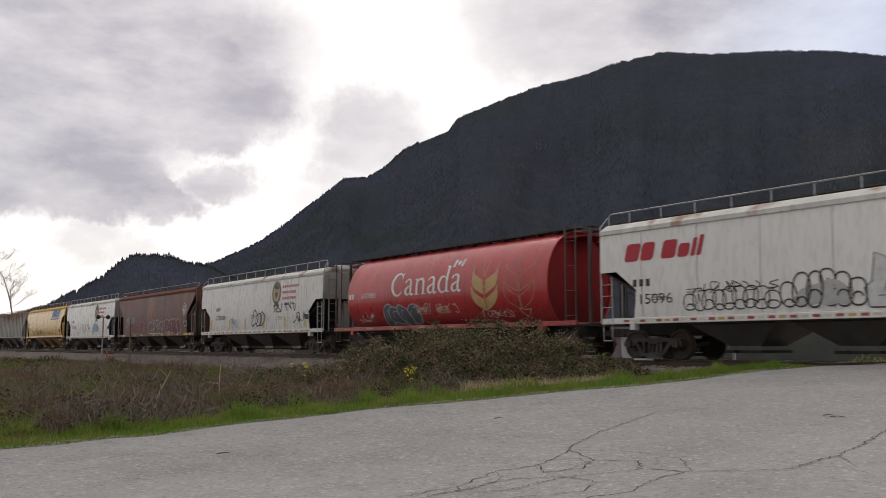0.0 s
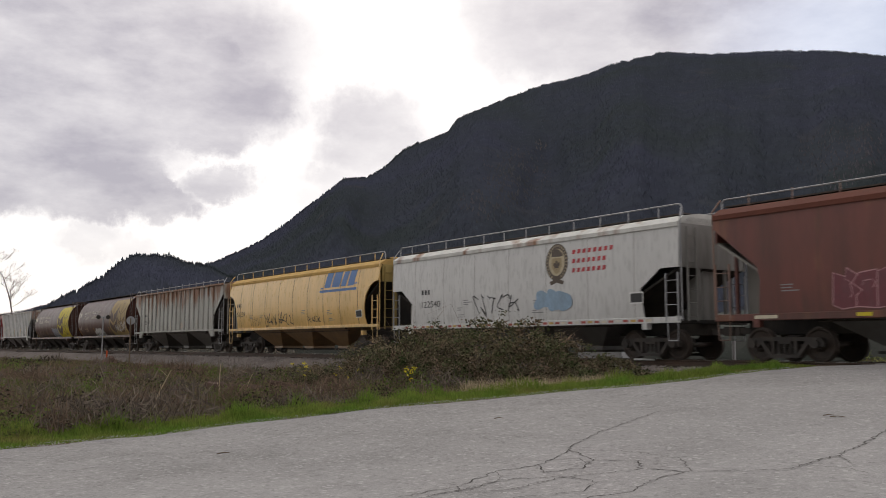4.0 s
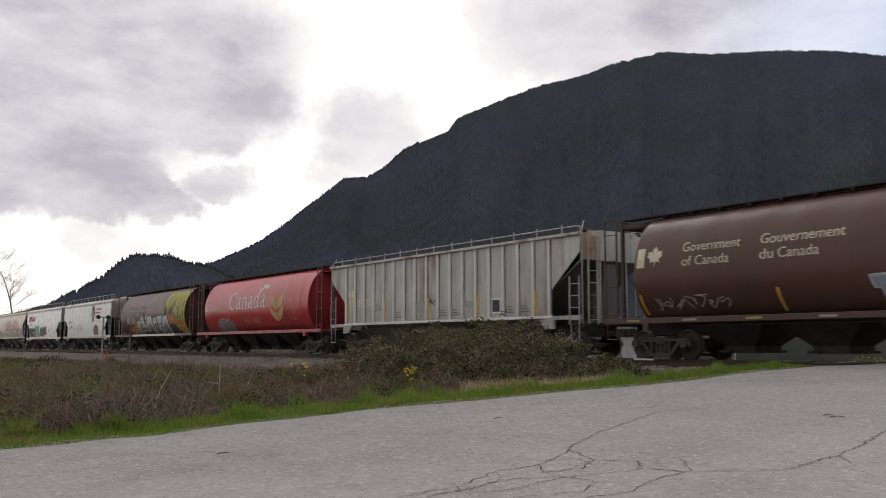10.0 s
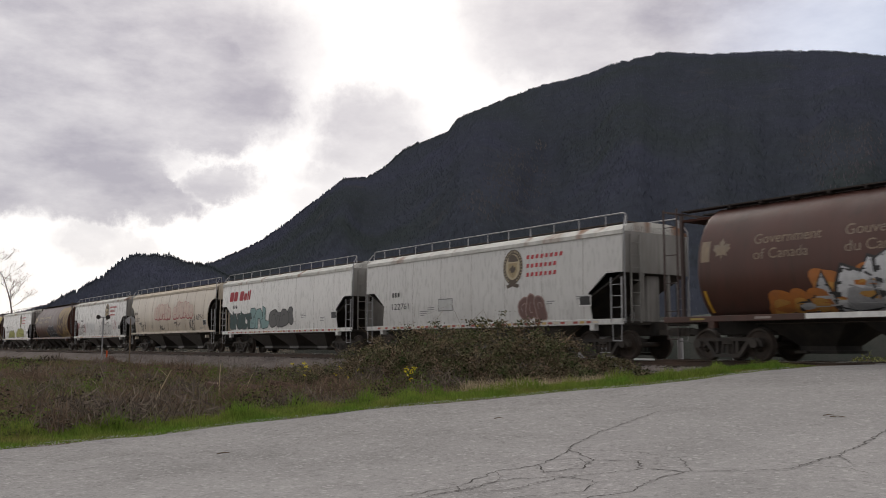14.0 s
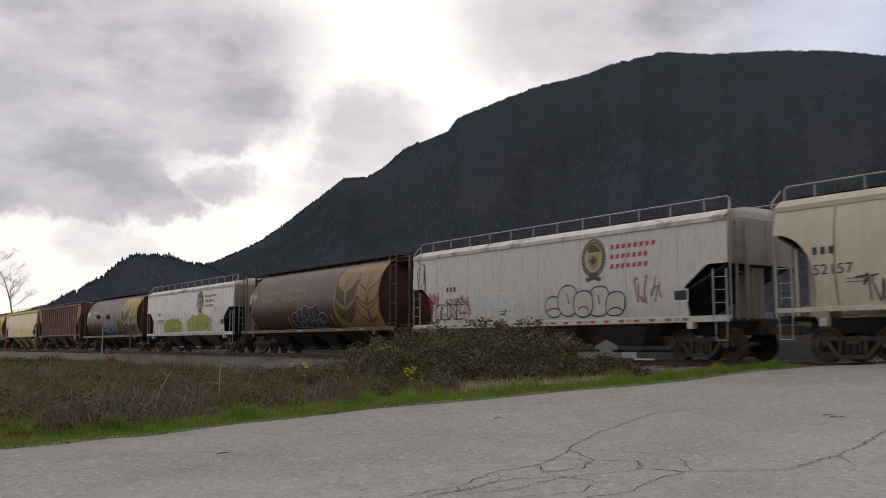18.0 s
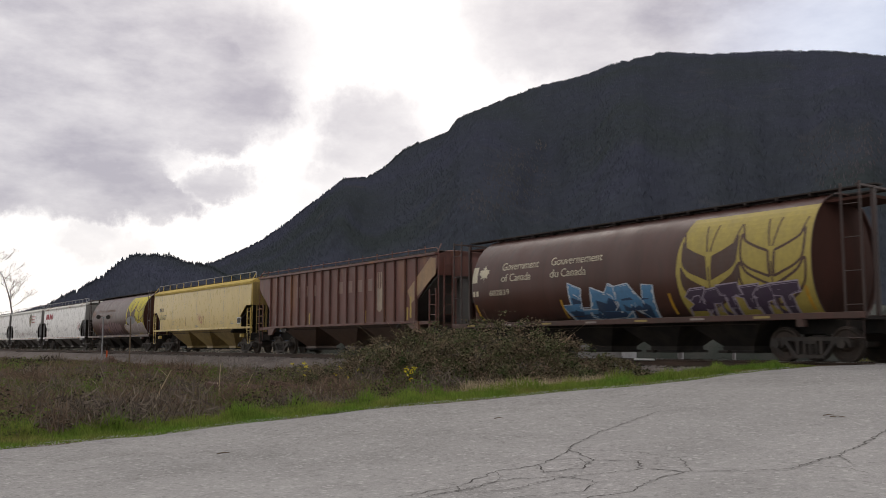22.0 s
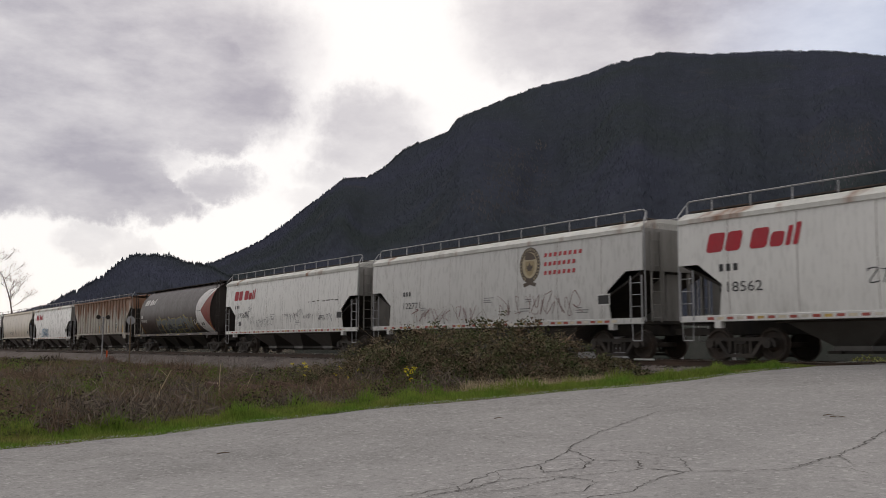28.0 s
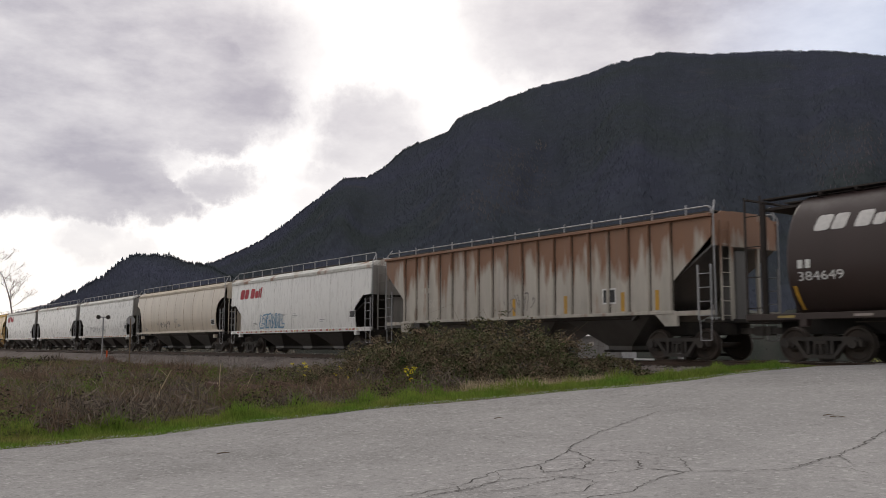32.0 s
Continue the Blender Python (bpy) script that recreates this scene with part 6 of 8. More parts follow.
def ribbed_car(car, L, body, roof, dark, ladder_mat, bay_mat=None, posts=18, eave=4.12, bottom=1.46, post_mat=None):
    """Covered hopper with flat sides stiffened by outside posts."""
    b = L / 2 - 0.55
    e = [(b - 0.04, 3.55), (b - 1.45, 2.33), (b - 1.45, bottom)]
    outline = e + [(-x, z) for x, z in reversed(e)] + [(-b, eave), (b, eave)]
    for side in (-1, 1):
        bm = bmesh.new()
        side_sheet(bm, outline, half_flat, side, 0.03, 5.0)
        part("side_wall", bm, body, car)
        for i in range(posts):
            x = -b + 1.52 + (2 * b - 3.04) * i / (posts - 1)
            z0 = bottom + 0.01
            bm = bmesh.new()
            prism(bm, [(x - 0.045, side * 1.556), (x - 0.028, side * 1.64), (x + 0.028, side * 1.64), (x + 0.045, side * 1.556)], "y", z0, eave)
            for v in bm.verts:
                v.co = Vector((v.co.x, v.co.z, v.co.y))
            bmesh.ops.recalc_face_normals(bm, faces=bm.faces)
            post = part("side_post", bm, post_mat or body, car)
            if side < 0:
                # shadow line of the post, laid on the wall as a dark strip
                Decal().poly([(x + 0.047, bottom + 0.02), (x + 0.085, bottom + 0.02), (x + 0.10, eave - 0.02), (x + 0.047, eave - 0.02)]).lay("grime_streak", POST_SHADE, post, half_flat, 0.004)
        bm = bmesh.new()
        box(bm, -b, b, min(side * 1.52, side * 1.67), max(side * 1.52, side * 1.67), eave, eave + 0.10)
        part("top_chord", bevelled(bm, 0.01), roof, car)
        bm = bmesh.new()
        box(bm, -b + 1.4, b - 1.4, min(side * 1.50, side * 1.63), max(side * 1.50, side * 1.63), bottom - 0.10, bottom)
        part("bottom_chord", bevelled(bm, 0.01), post_mat or body, car)
        for s in (-1, 1):
            bm = bmesh.new()
            prism(bm, [(s * (b - 2.2), bottom - 0.02), (s * (b - 1.3), bottom - 0.02), (s * (b - 1.3), 1.0), (s * (b - 1.75), 1.0)][:: s], "y", min(side * 1.50, side * 1.61), max(side * 1.50, side * 1.61))
            part("jacking_bracket", bm, body, car)
            bm = bmesh.new()
            box(bm, min(s * b, s * (b - 1.35)), max(s * b, s * (b - 1.35)), min(side * 1.46, side * 1.58), max(side * 1.46, side * 1.58), 1.30, 1.44)
            part("corner_sill", bevelled(bm, 0.01), body, car)
    bm = bmesh.new()
    prism(bm, [(-1.56, eave), (-1.56, eave + 0.06), (-0.6, eave + 0.22), (0.6, eave + 0.22), (1.56, eave + 0.06), (1.56, eave)], "x", -b, b)
    part("roof", bm, roof, car)
    bm = bmesh.new()
    box(bm, -b + 0.8, b - 0.8, -0.32, 0.32, eave + 0.22, eave + 0.34)
    part("roof_hatch", bevelled(bm, 0.03), roof, car)
    end_frames(car, L, b, body, dark, eave, 3.3, 3.2, dark, ladder_mat)
    side_steps(car, b, ladder_mat, 2.75)
    roof_rails(car, b - 0.05, 1.50, eave + 0.10, ladder_mat, 0.22, 13)
    undercarriage(car, L, b, 3, 1.46, body, bay_mat or body, 2 * (b - 2.4))
    return b, half_flat


def cylinder_car(car, L, body, roof, dark, ladder_mat, sill_mat, end_mat):
    """Round-sided government grain hopper with dished ends."""
    b = L / 2 - 0.50
    c = b - 1.35
    zs = [1.25 + (4.50 - 1.25) * (1 - (1 - k / 30) ** 1.5) for k in range(31)]
    prof = [(-half_cyl(z), z) for z in zs] + [(half_cyl(z), z) for z in reversed(zs)]
    bm = bmesh.new()
    rings = []
    n = len(prof)
    for x, k in ((-c + 0.15, 0.985), (-c, 0.985), (-c, 1.0), (-c + 0.05, 1.0), (c - 0.05, 1.0), (c, 1.0), (c, 0.985), (c - 0.15, 0.985)):
        rings.append([bm.verts.new((x, p[0] * k, 2.7 + (p[1] - 2.7) * k)) for p in prof])
    for p, q in zip(rings, rings[1:]):
        for i in range(n):
            bm.faces.new((p[i], p[(i + 1) % n], q[(i + 1) % n], q[i])).smooth = True
    bm.normal_update()
    if sum(f.normal.y * f.calc_center_median().y for f in bm.faces) < 0:
        bmesh.ops.reverse_faces(bm, faces=bm.faces)
    for f in bm.faces:
        f.smooth = abs(f.normal.x) < 0.5
    part("barrel", bm, body, car)
    # dished ends in a shaded tone of the body colour, set inside the barrel's rim and swelling outwards
    for s in (-1, 1):
        bm = bmesh.new()
        rings = []
        for k in (0.985, 0.93, 0.8, 0.6, 0.35, 0.12):
            rings.append([bm.verts.new((s * (c - 0.14 + 0.42 * (1 - k * k)), p[0] * k, 2.7 + (p[1] - 2.7) * k)) for p in prof])
        for p, q in zip(rings, rings[1:]):
            for i in range(n):
                bm.faces.new((p[i], p[(i + 1) % n], q[(i + 1) % n], q[i])).smooth = True
        bm.faces.new(rings[-1])
        bmesh.ops.recalc_face_normals(bm, faces=bm.faces)
        if sum(f.normal.x * f.calc_area() for f in bm.faces) * s < 0:
            bmesh.ops.reverse_faces(bm, faces=bm.faces)
        head = part("end_head", bm, end_mat, car)
        bm = bmesh.new()
        box(bm, min(s * (c - 0.1), s * (b - 0.15)), max(s * (c - 0.1), s * (b - 0.15)), -0.75, 0.75, 4.18, 4.25)
        part("end_brace", bm, end_mat, head)
    bm = bmesh.new()
    prism(bm, [(-0.34, 4.40), (-0.30, 4.54), (0.30, 4.54), (0.34, 4.40)], "x", -c + 0.1, c - 0.1)
    part("roof_deck", bm, roof, car)
    for side in (-1, 1):
        bm = bmesh.new()
        box(bm, -b + 0.05, b - 0.05, min(side * 0.34, side * 0.70), max(side * 0.34, side * 0.70), 4.50, 4.54)
        r = part("running_board", bm, roof, car)
        for i in range(14):
            x = -c + 0.5 + (2 * c - 1.0) * i / 13
            bm = bmesh.new()
            prism(bm, [(side * 0.48, 4.40), (side * 0.76, 4.43), (side * 0.76, 4.50), (side * 0.40, 4.50)][:: side], "x", x - 0.03, x + 0.03)
            part("board_bracket", bm, roof, r)
    sill(car, b, sill_mat, 1.10, 1.27, 1.58)
    for s in (-1, 1):
        for side in (-1, 1):
            l = ladder(car, s * (b - 0.28), side * 1.50, 1.15, 4.50, 0.50, ladder_mat, rungs=4)
            bm = bmesh.new()
            for q in (-0.2, 0.2):
                rod(bm, (s * (b - 0.28) + q, side * 1.5, 1.15), (s * (b - 0.28) + q, side * 1.5, 0.62), 0.016, 5)
            rod(bm, (s * (b - 0.28) - 0.2, side * 1.5, 0.62), (s * (b - 0.28) + 0.2, side * 1.5, 0.62), 0.018, 5)
            part("stirrup_step", bm, ladder_mat, l)
        for y in (-0.75, 0.75):
            bm = bmesh.new()
            box(bm, s * (b - 0.1) - 0.05, s * (b - 0.1) + 0.05, y - 0.05, y + 0.05, 1.15, 4.46)
            part("end_post", bm, ladder_mat, car)
        for z in (4.40,):
            bm = bmesh.new()
            box(bm, s * (b - 0.1) - 0.04, s * (b - 0.1) + 0.04, -1.5, 1.5, z, z + 0.05)
            part("end_crossbar", bm, ladder_mat, car)
        bm = bmesh.new()
        box(bm, min(s * (b - 0.75), s * b), max(s * (b - 0.75), s * b), -1.52, 1.52, 1.08, 1.16)
        part("end_platform", bm, dark, car)
        bm = bmesh.new()
        box(bm, s * (b - 1.75) - 0.1, s * (b - 1.75) + 0.1, -1.6, -1.4, 0.92, 1.12)
        part("jacking_pad", bm, sill_mat, car)
    undercarriage(car, L, b, 4, 1.22, body, MAT["black"], 2 * (b - 3.0))
    return b, half_cyl
# -- lettering and emblems --
SEAM_DARK = surface("stained_weld_seam", (0.20, 0.12, 0.06, 1), (0.34, 0.22, 0.11, 1), 2.0, 0.7, (1, 1, 0.3))
SEAM = surface("weld_seam", (0.22, 0.20, 0.18, 1), (0.35, 0.33, 0.30, 1), 2.0, 0.7, (1, 1, 0.3))
RED, CREAM, GOLD, YELLOW, BLACK, BLUE = (0.42, 0.02, 0.035, 1), (0.62, 0.56, 0.42, 1), (0.52, 0.34, 0.15, 1), (0.58, 0.47, 0.02, 1), (0.03, 0.03, 0.032, 1), (0.05, 0.13, 0.36, 1)
WHITE, BROWN = (0.72, 0.72, 0.70, 1), (0.085, 0.045, 0.032, 1)
PINK, SKY, LIME, MAROON, PURPLE = (0.55, 0.20, 0.22, 1), (0.12, 0.32, 0.55, 1), (0.42, 0.45, 0.06, 1), (0.16, 0.02, 0.03, 1), (0.10, 0.07, 0.14, 1)


def blocks(d, n, x, z, h, pitch, fill=0.74, slant=0.0, gaps=()):
    """A word as plain upright blocks, one to a character."""
    for i in range(n):
        if i not in gaps:
            d.bar(x + pitch * i, z, pitch * fill, h, slant)
    return d


def rail_logo(car, half, x, z, col, k=1.0):
    """Company name as slanted plain blocks, rounded at the corners."""
    d = Decal()
    px = 0.0
    for w, h in ((0.54, 0.52), (0.48, 0.52), (0.0, 0.0), (0.52, 0.52), (0.40, 0.38), (0.14, 0.50), (0.15, 0.56)):
        if not w:
            px += 0.22
            continue
        r = min(0.10, w * 0.3)
        ring = []
        for cx, cz, a0 in ((r, r, 180), (w - r, r, 270), (w - r, h - r, 0), (r, h - r, 90)):
            for q in range(4):
                a = radians(a0 + 30 * q)
                u, v = cx + r * math.cos(a), cz + r * math.sin(a)
                ring.append((x + (px + u + v * 0.24) * k, z + v * k))
        d.poly(ring)
        px += w + 0.07
    d.lay("company_emblem", flat_paint(col), car, half, 0.010, "slanted company lettering blocks", 0.2)


def crest(car, half, x, z, rows=True, ring=(0.10, 0.075, 0.055, 1), inner=(0.50, 0.42, 0.28, 1)):
    """Round emblem: dark ring with pale dashes, cream field, shield with a leaf, a dark animal shape above and a ribbon below; beside it three rows of plain blocks."""
    def oval(rx, rz, n=32, cz=0.0):
        return [(x + rx * math.cos(2 * math.pi * i / n), z + cz + rz * math.sin(2 * math.pi * i / n)) for i in range(n)]
    Decal().poly(oval(0.55, 0.64)).lay("shield_emblem", flat_paint(ring), car, half, 0.009, "brown and cream shield emblem", 0.25)
    Decal().poly([(x - 0.36, z - 0.66), (x - 0.30, z - 0.78), (x, z - 0.70), (x + 0.30, z - 0.78), (x + 0.36, z - 0.66), (x, z - 0.56)]).lay("emblem_ribbon", flat_paint(ring), car, half, 0.0105, "", 0.25)
    d = Decal()
    for i in range(26):
        a = radians(-60 + 300 * i / 25)
        d.ribbon([(x + q * math.cos(a), z + 1.17 * q * math.sin(a)) for q in (0.45, 0.515)], 0.035)
    tagged(d.lay("emblem_dashes", flat_paint(inner), car, half, 0.0125, "", 0.25), kind="stuff")
    Decal().poly(oval(0.40, 0.47)).lay("shield_field", flat_paint(inner), car, half, 0.0125, "", 0.25)
    Decal().poly([(x - 0.24, z + 0.14), (x - 0.25, z - 0.16), (x - 0.12, z - 0.34), (x, z - 0.40), (x + 0.12, z - 0.34), (x + 0.25, z - 0.16), (x + 0.24, z + 0.14)]).lay("shield_plate", flat_paint((0.36, 0.28, 0.16, 1)), car, half, 0.0145, "", 0.25)
    maple(Decal(), x, z - 0.12, 0.36).lay("shield_leaf", flat_paint(ring), car, half, 0.0165, "", 0.25)
    Decal().poly(flow([(x - 0.26, z + 0.20), (x - 0.24, z + 0.36), (x - 0.05, z + 0.46), (x + 0.14, z + 0.40), (x + 0.28, z + 0.28), (x + 0.26, z + 0.19), (x - 0.26, z + 0.20)], 4)[:-1]).lay("shield_device", flat_paint(ring), car, half, 0.0165, "", 0.25)
    if rows:
        t = Decal()
        for n, dz, pitch in ((8, 0.22, 0.245), (7, -0.09, 0.235), (7, -0.40, 0.235)):
            blocks(t, n, x + 0.74, z + dz, 0.14, pitch, 0.58, 0.03)
        tagged(t.lay("company_name", flat_paint((0.50, 0.05, 0.06, 1)), car, half, 0.009, "three rows of red lettering blocks", 0.2), kind="stuff")


def number(car, half, mark, digits, x, z, col, size=0.36, gap=0.5):
    """Owner's mark as plain blocks, and the painted number."""
    blocks(Decal(), mark, x, z + gap + size * 0.1, size * 0.56, size * 0.66, 0.58).lay("owner_mark", flat_paint(col), car, half, 0.010, "", 0.2)
    d = Decal()
    d.text_fit(digits, x, z, size * 0.64 * len(digits), size * 0.76)
    d.lay("car_number", flat_paint(col), car, half, 0.010, "painted number", 0.2)


def data_marks(car, half, seed, b, col, n=5, side=1.55):
    """Small stencilled data too small to read, as bars, and the test panel."""
    rng = random.Random(seed)
    d = Decal()
    for k in range(n):
        x, z = rng.uniform(-b + 1.8, b - 2.0), side + rng.uniform(-0.05, 0.5)
        for r in range(rng.randint(2, 3)):
            d.bar(x, z + r * 0.08, rng.uniform(0.25, 0.6), 0.03)
    tagged(d.lay("stencil_bars", flat_paint(col, fade=0.5), car, half, 0.009), kind="stuff")
    x = b - 1.95
    Decal().bar(x, 1.72, 0.56, 0.36).lay("test_panel", flat_paint(WHITE), car, half, 0.009)
    q = Decal()
    q.bar(x + 0.04, 1.76, 0.48, 0.28)
    q.lay("test_panel_cells", flat_paint(BLACK), car, half, 0.012)


def maple(d, x, z, s):
    pts = [(0, -0.5), (0.05, -0.2), (0.32, -0.28), (0.27, -0.13), (0.5, 0.08), (0.42, 0.13), (0.46, 0.3), (0.3, 0.27), (0.24, 0.34), (0.12, 0.2), (0.16, 0.45), (0.08, 0.41), (0, 0.58)]
    ring = pts + [(-a, c) for a, c in reversed(pts[1:-1])]
    return d.poly([(x + a * s, z + c * s) for a, c in ring])


def wheat(car, half, x, z, s, solid, col, lift=0.012, stroke=0.07, name="wheat_emblem", label="", sz=0.93):
    """A stalk of two pairs of pointed leaves, solid or in outline, with bristles above."""
    d = Decal()
    up = s * sz
    for m in (-1, 1):
        for low in (True, False):
            shape = [(0.04, 0.0), (0.35, 0.12), (0.75, 0.36), (0.98, 0.70), (1.0, 1.24), (0.78, 0.95), (0.4, 0.72), (0.06, 0.57)] if low else [(0.06, 0.79), (0.4, 0.93), (0.75, 1.10), (0.95, 1.36), (0.97, 2.03), (0.82, 1.84), (0.45, 1.64), (0.10, 1.50)]
            leaf = flow([(m * q[0], q[1]) for q in shape], 5) + [(m * shape[0][0], shape[0][1])]
            pts = [(x + p[0] * s, z + p[1] * up) for p in leaf]
            if solid:
                d.poly(pts[:-1])
            else:
                d.ribbon(pts, stroke * s)
        d.ribbon([(x + m * 0.05 * s, z + 1.62 * up), (x + m * 0.20 * s, z + 2.42 * up)], 0.05 * s)
        d.ribbon([(x + m * 0.84 * s, z + 1.85 * up), (x + m * 1.0 * s, z + 2.35 * up)], 0.05 * s)
    d.ribbon([(x, z), (x, z + 1.2 * up)], 0.04 * s)
    d.lay(name, flat_paint(col), car, half, lift, label, 0.16)


def government_car(k, car, half, c, panel=YELLOW, text=CREAM, digits="", worn=False, leaf=BROWN):
    """Lettering and leaf panel of a brown government car."""
    x1, x0 = c - 0.01, 2.75
    d = Decal()
    d.poly([(x0 + 0.34, 4.14), (x0 + 0.08, 3.3), (x0, 2.6), (x0 + 0.06, 1.9), (x0 + 0.18, 1.28), (x1, 1.28), (x1, 4.14)])
    d.lay("leaf_panel", flat_paint(panel, fade=0.5 if worn else 0.2), car, half, 0.006, "yellow panel with wheat leaves", 0.13)
    wheat(car, half, x0 + 1.18, 1.50, 1.0, True, leaf, 0.011, label="solid brown wheat leaves", sz=0.98)
    wheat(car, half, x0 + 3.22, 1.50, 1.0, False, leaf, 0.011, label="outlined brown wheat leaves", sz=0.98)
    d = Decal()
    d.bar(-7.15, 2.8, 0.30, 0.60)
    maple(d, -6.45, 3.10, 0.6)
    for word, x, z, w in (("Government", -5.4, 3.18, 2.0), ("of", -5.4, 2.76, 0.36), ("Canada", -4.92, 2.76, 1.17), ("Gouvernement", -2.75, 3.18, 2.45), ("du", -2.75, 2.76, 0.42), ("Canada", -2.19, 2.76, 1.19)):
        Decal().text_fit(word, x, z, w, 0.28).lay("lettering", flat_paint(text, fade=0.5 if worn else 0.25), car, half, 0.010, "cream lettering", 0.14)
    if digits:
        blocks(d, 2, -7.1, 2.28, 0.2, 0.2, 0.66)
        d.text_fit(digits, -6.1, 2.28, 1.15, 0.2)
    d.lay("government_mark", flat_paint(text, fade=0.5 if worn else 0.25), car, half, 0.010, "cream bar and leaf", 0.14)


def canada_car(car, half, c, digits):
    """Wordmark, flag and gold leaves of a red car."""
    d = Decal().serif_text("Canada", -3.2, 2.55, 5.2, 1.02)
    d.bar(1.18, 3.55, 0.17, 0.30, 0.04).bar(1.72, 3.55, 0.17, 0.30, 0.04)
    maple(d, 1.56, 3.69, 0.27)
    d.lay("wordmark", flat_paint(WHITE), car, half, 0.012, "large white lettering", 0.13)
    wheat(car, half, 3.42, 1.75, 0.80, True, GOLD, 0.010, label="solid gold wheat leaves", sz=0.97)
    wheat(car, half, 5.42, 1.75, 0.84, False, (0.52, 0.24, 0.13, 1), 0.010, 0.04, label="outlined wheat leaves", sz=0.97)
    d = Decal()
    blocks(d, 2, -c + 0.15, 2.56, 0.24, 0.26, 0.66)
    d.text_fit(digits, -c + 1.25, 2.56, 1.25, 0.24)
    d.lay("car_number", flat_paint(WHITE), car, half, 0.010, "white painted number", 0.15)
    q = Decal()
    for i in range(3):
        q.bar(-1.2, 1.95 - 0.11 * i, 0.8, 0.05).bar(0.2, 1.95 - 0.11 * i, 0.8, 0.05)
    tagged(q.lay("stencil_bars", flat_paint((0.5, 0.25, 0.2, 1)), car, half, 0.009), kind="stuff")


# -- body paints --
P = {}
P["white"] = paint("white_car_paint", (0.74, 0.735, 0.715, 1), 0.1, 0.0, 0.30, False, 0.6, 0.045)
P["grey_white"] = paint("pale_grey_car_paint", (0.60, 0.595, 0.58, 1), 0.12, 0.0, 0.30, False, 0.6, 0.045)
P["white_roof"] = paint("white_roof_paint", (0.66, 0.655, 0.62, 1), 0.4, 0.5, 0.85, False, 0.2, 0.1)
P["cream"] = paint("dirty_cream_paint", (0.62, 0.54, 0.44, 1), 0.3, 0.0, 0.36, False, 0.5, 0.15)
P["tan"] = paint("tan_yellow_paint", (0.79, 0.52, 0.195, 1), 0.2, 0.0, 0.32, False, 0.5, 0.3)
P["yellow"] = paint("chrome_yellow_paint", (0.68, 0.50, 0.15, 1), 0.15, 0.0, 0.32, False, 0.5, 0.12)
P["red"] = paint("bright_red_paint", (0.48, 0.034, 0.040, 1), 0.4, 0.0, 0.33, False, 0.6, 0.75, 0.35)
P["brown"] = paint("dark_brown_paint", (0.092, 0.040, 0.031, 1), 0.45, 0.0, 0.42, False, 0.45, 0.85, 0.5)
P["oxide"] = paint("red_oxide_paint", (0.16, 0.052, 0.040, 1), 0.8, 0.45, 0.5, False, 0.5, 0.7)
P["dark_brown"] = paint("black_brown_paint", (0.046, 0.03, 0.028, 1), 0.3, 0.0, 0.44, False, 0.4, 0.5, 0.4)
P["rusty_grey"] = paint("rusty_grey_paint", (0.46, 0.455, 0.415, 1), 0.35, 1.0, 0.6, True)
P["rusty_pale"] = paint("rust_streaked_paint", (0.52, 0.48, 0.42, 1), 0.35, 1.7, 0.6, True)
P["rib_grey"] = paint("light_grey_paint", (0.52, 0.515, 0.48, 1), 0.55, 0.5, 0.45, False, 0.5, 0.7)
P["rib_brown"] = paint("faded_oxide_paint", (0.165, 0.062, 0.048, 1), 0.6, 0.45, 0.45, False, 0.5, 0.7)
# bays and slope sheets: grime plus the underside's shade, both in the grey
P["shadow_grey"] = paint("grimy_shadow_grey_paint", (0.11, 0.105, 0.10, 1), 0.5)
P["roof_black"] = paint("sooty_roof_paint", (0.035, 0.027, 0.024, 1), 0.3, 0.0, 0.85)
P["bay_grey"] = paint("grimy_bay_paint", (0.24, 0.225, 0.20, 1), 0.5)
# ribbed cars' bays, darkened for the shade they hang in and for grime
P["bay_rib"] = paint("grimy_shaded_bay_paint", (0.10, 0.092, 0.084, 1), 0.5)
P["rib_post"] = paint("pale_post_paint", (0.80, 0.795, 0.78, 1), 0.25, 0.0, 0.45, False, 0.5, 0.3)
# the same for the brown ribbed car: shade and grime in one colour
P["bay_brown"] = paint("grimy_shaded_brown_bay_paint", (0.11, 0.065, 0.045, 1), 0.5)
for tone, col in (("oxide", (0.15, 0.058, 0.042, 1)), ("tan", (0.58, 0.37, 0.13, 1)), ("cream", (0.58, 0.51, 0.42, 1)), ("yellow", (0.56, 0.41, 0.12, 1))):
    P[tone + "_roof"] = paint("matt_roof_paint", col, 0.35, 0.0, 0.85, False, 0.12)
# white cars' ends: grime, and the shade of that side darkened into the paint
P["end_grey"] = paint("grimy_shaded_white_end_paint", (0.30, 0.29, 0.275, 1), 0.7, 0.0, 0.7, False, 0.3, 0.7)
# darker yellow for the end panels
P["end_yellow"] = paint("dark_yellow_end_paint", (0.40, 0.29, 0.10, 1), 0.6, 0.0, 0.6, False, 0.3, 0.6)
# barrel ends: shaded copies of the body red and brown, with grime
P["end_red"] = paint("grimy_shaded_red_end_paint", (0.27, 0.022, 0.026, 1), 0.5, 0.0, 0.85, False, 0.1, 0.6)
P["end_brown_shaded"] = paint("grimy_shaded_brown_end_paint", (0.075, 0.034, 0.027, 1), 0.5, 0.0, 0.85, False, 0.1, 0.6)
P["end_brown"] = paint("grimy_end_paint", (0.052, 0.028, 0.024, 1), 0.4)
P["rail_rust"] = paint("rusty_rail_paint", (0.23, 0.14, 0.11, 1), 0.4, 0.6)
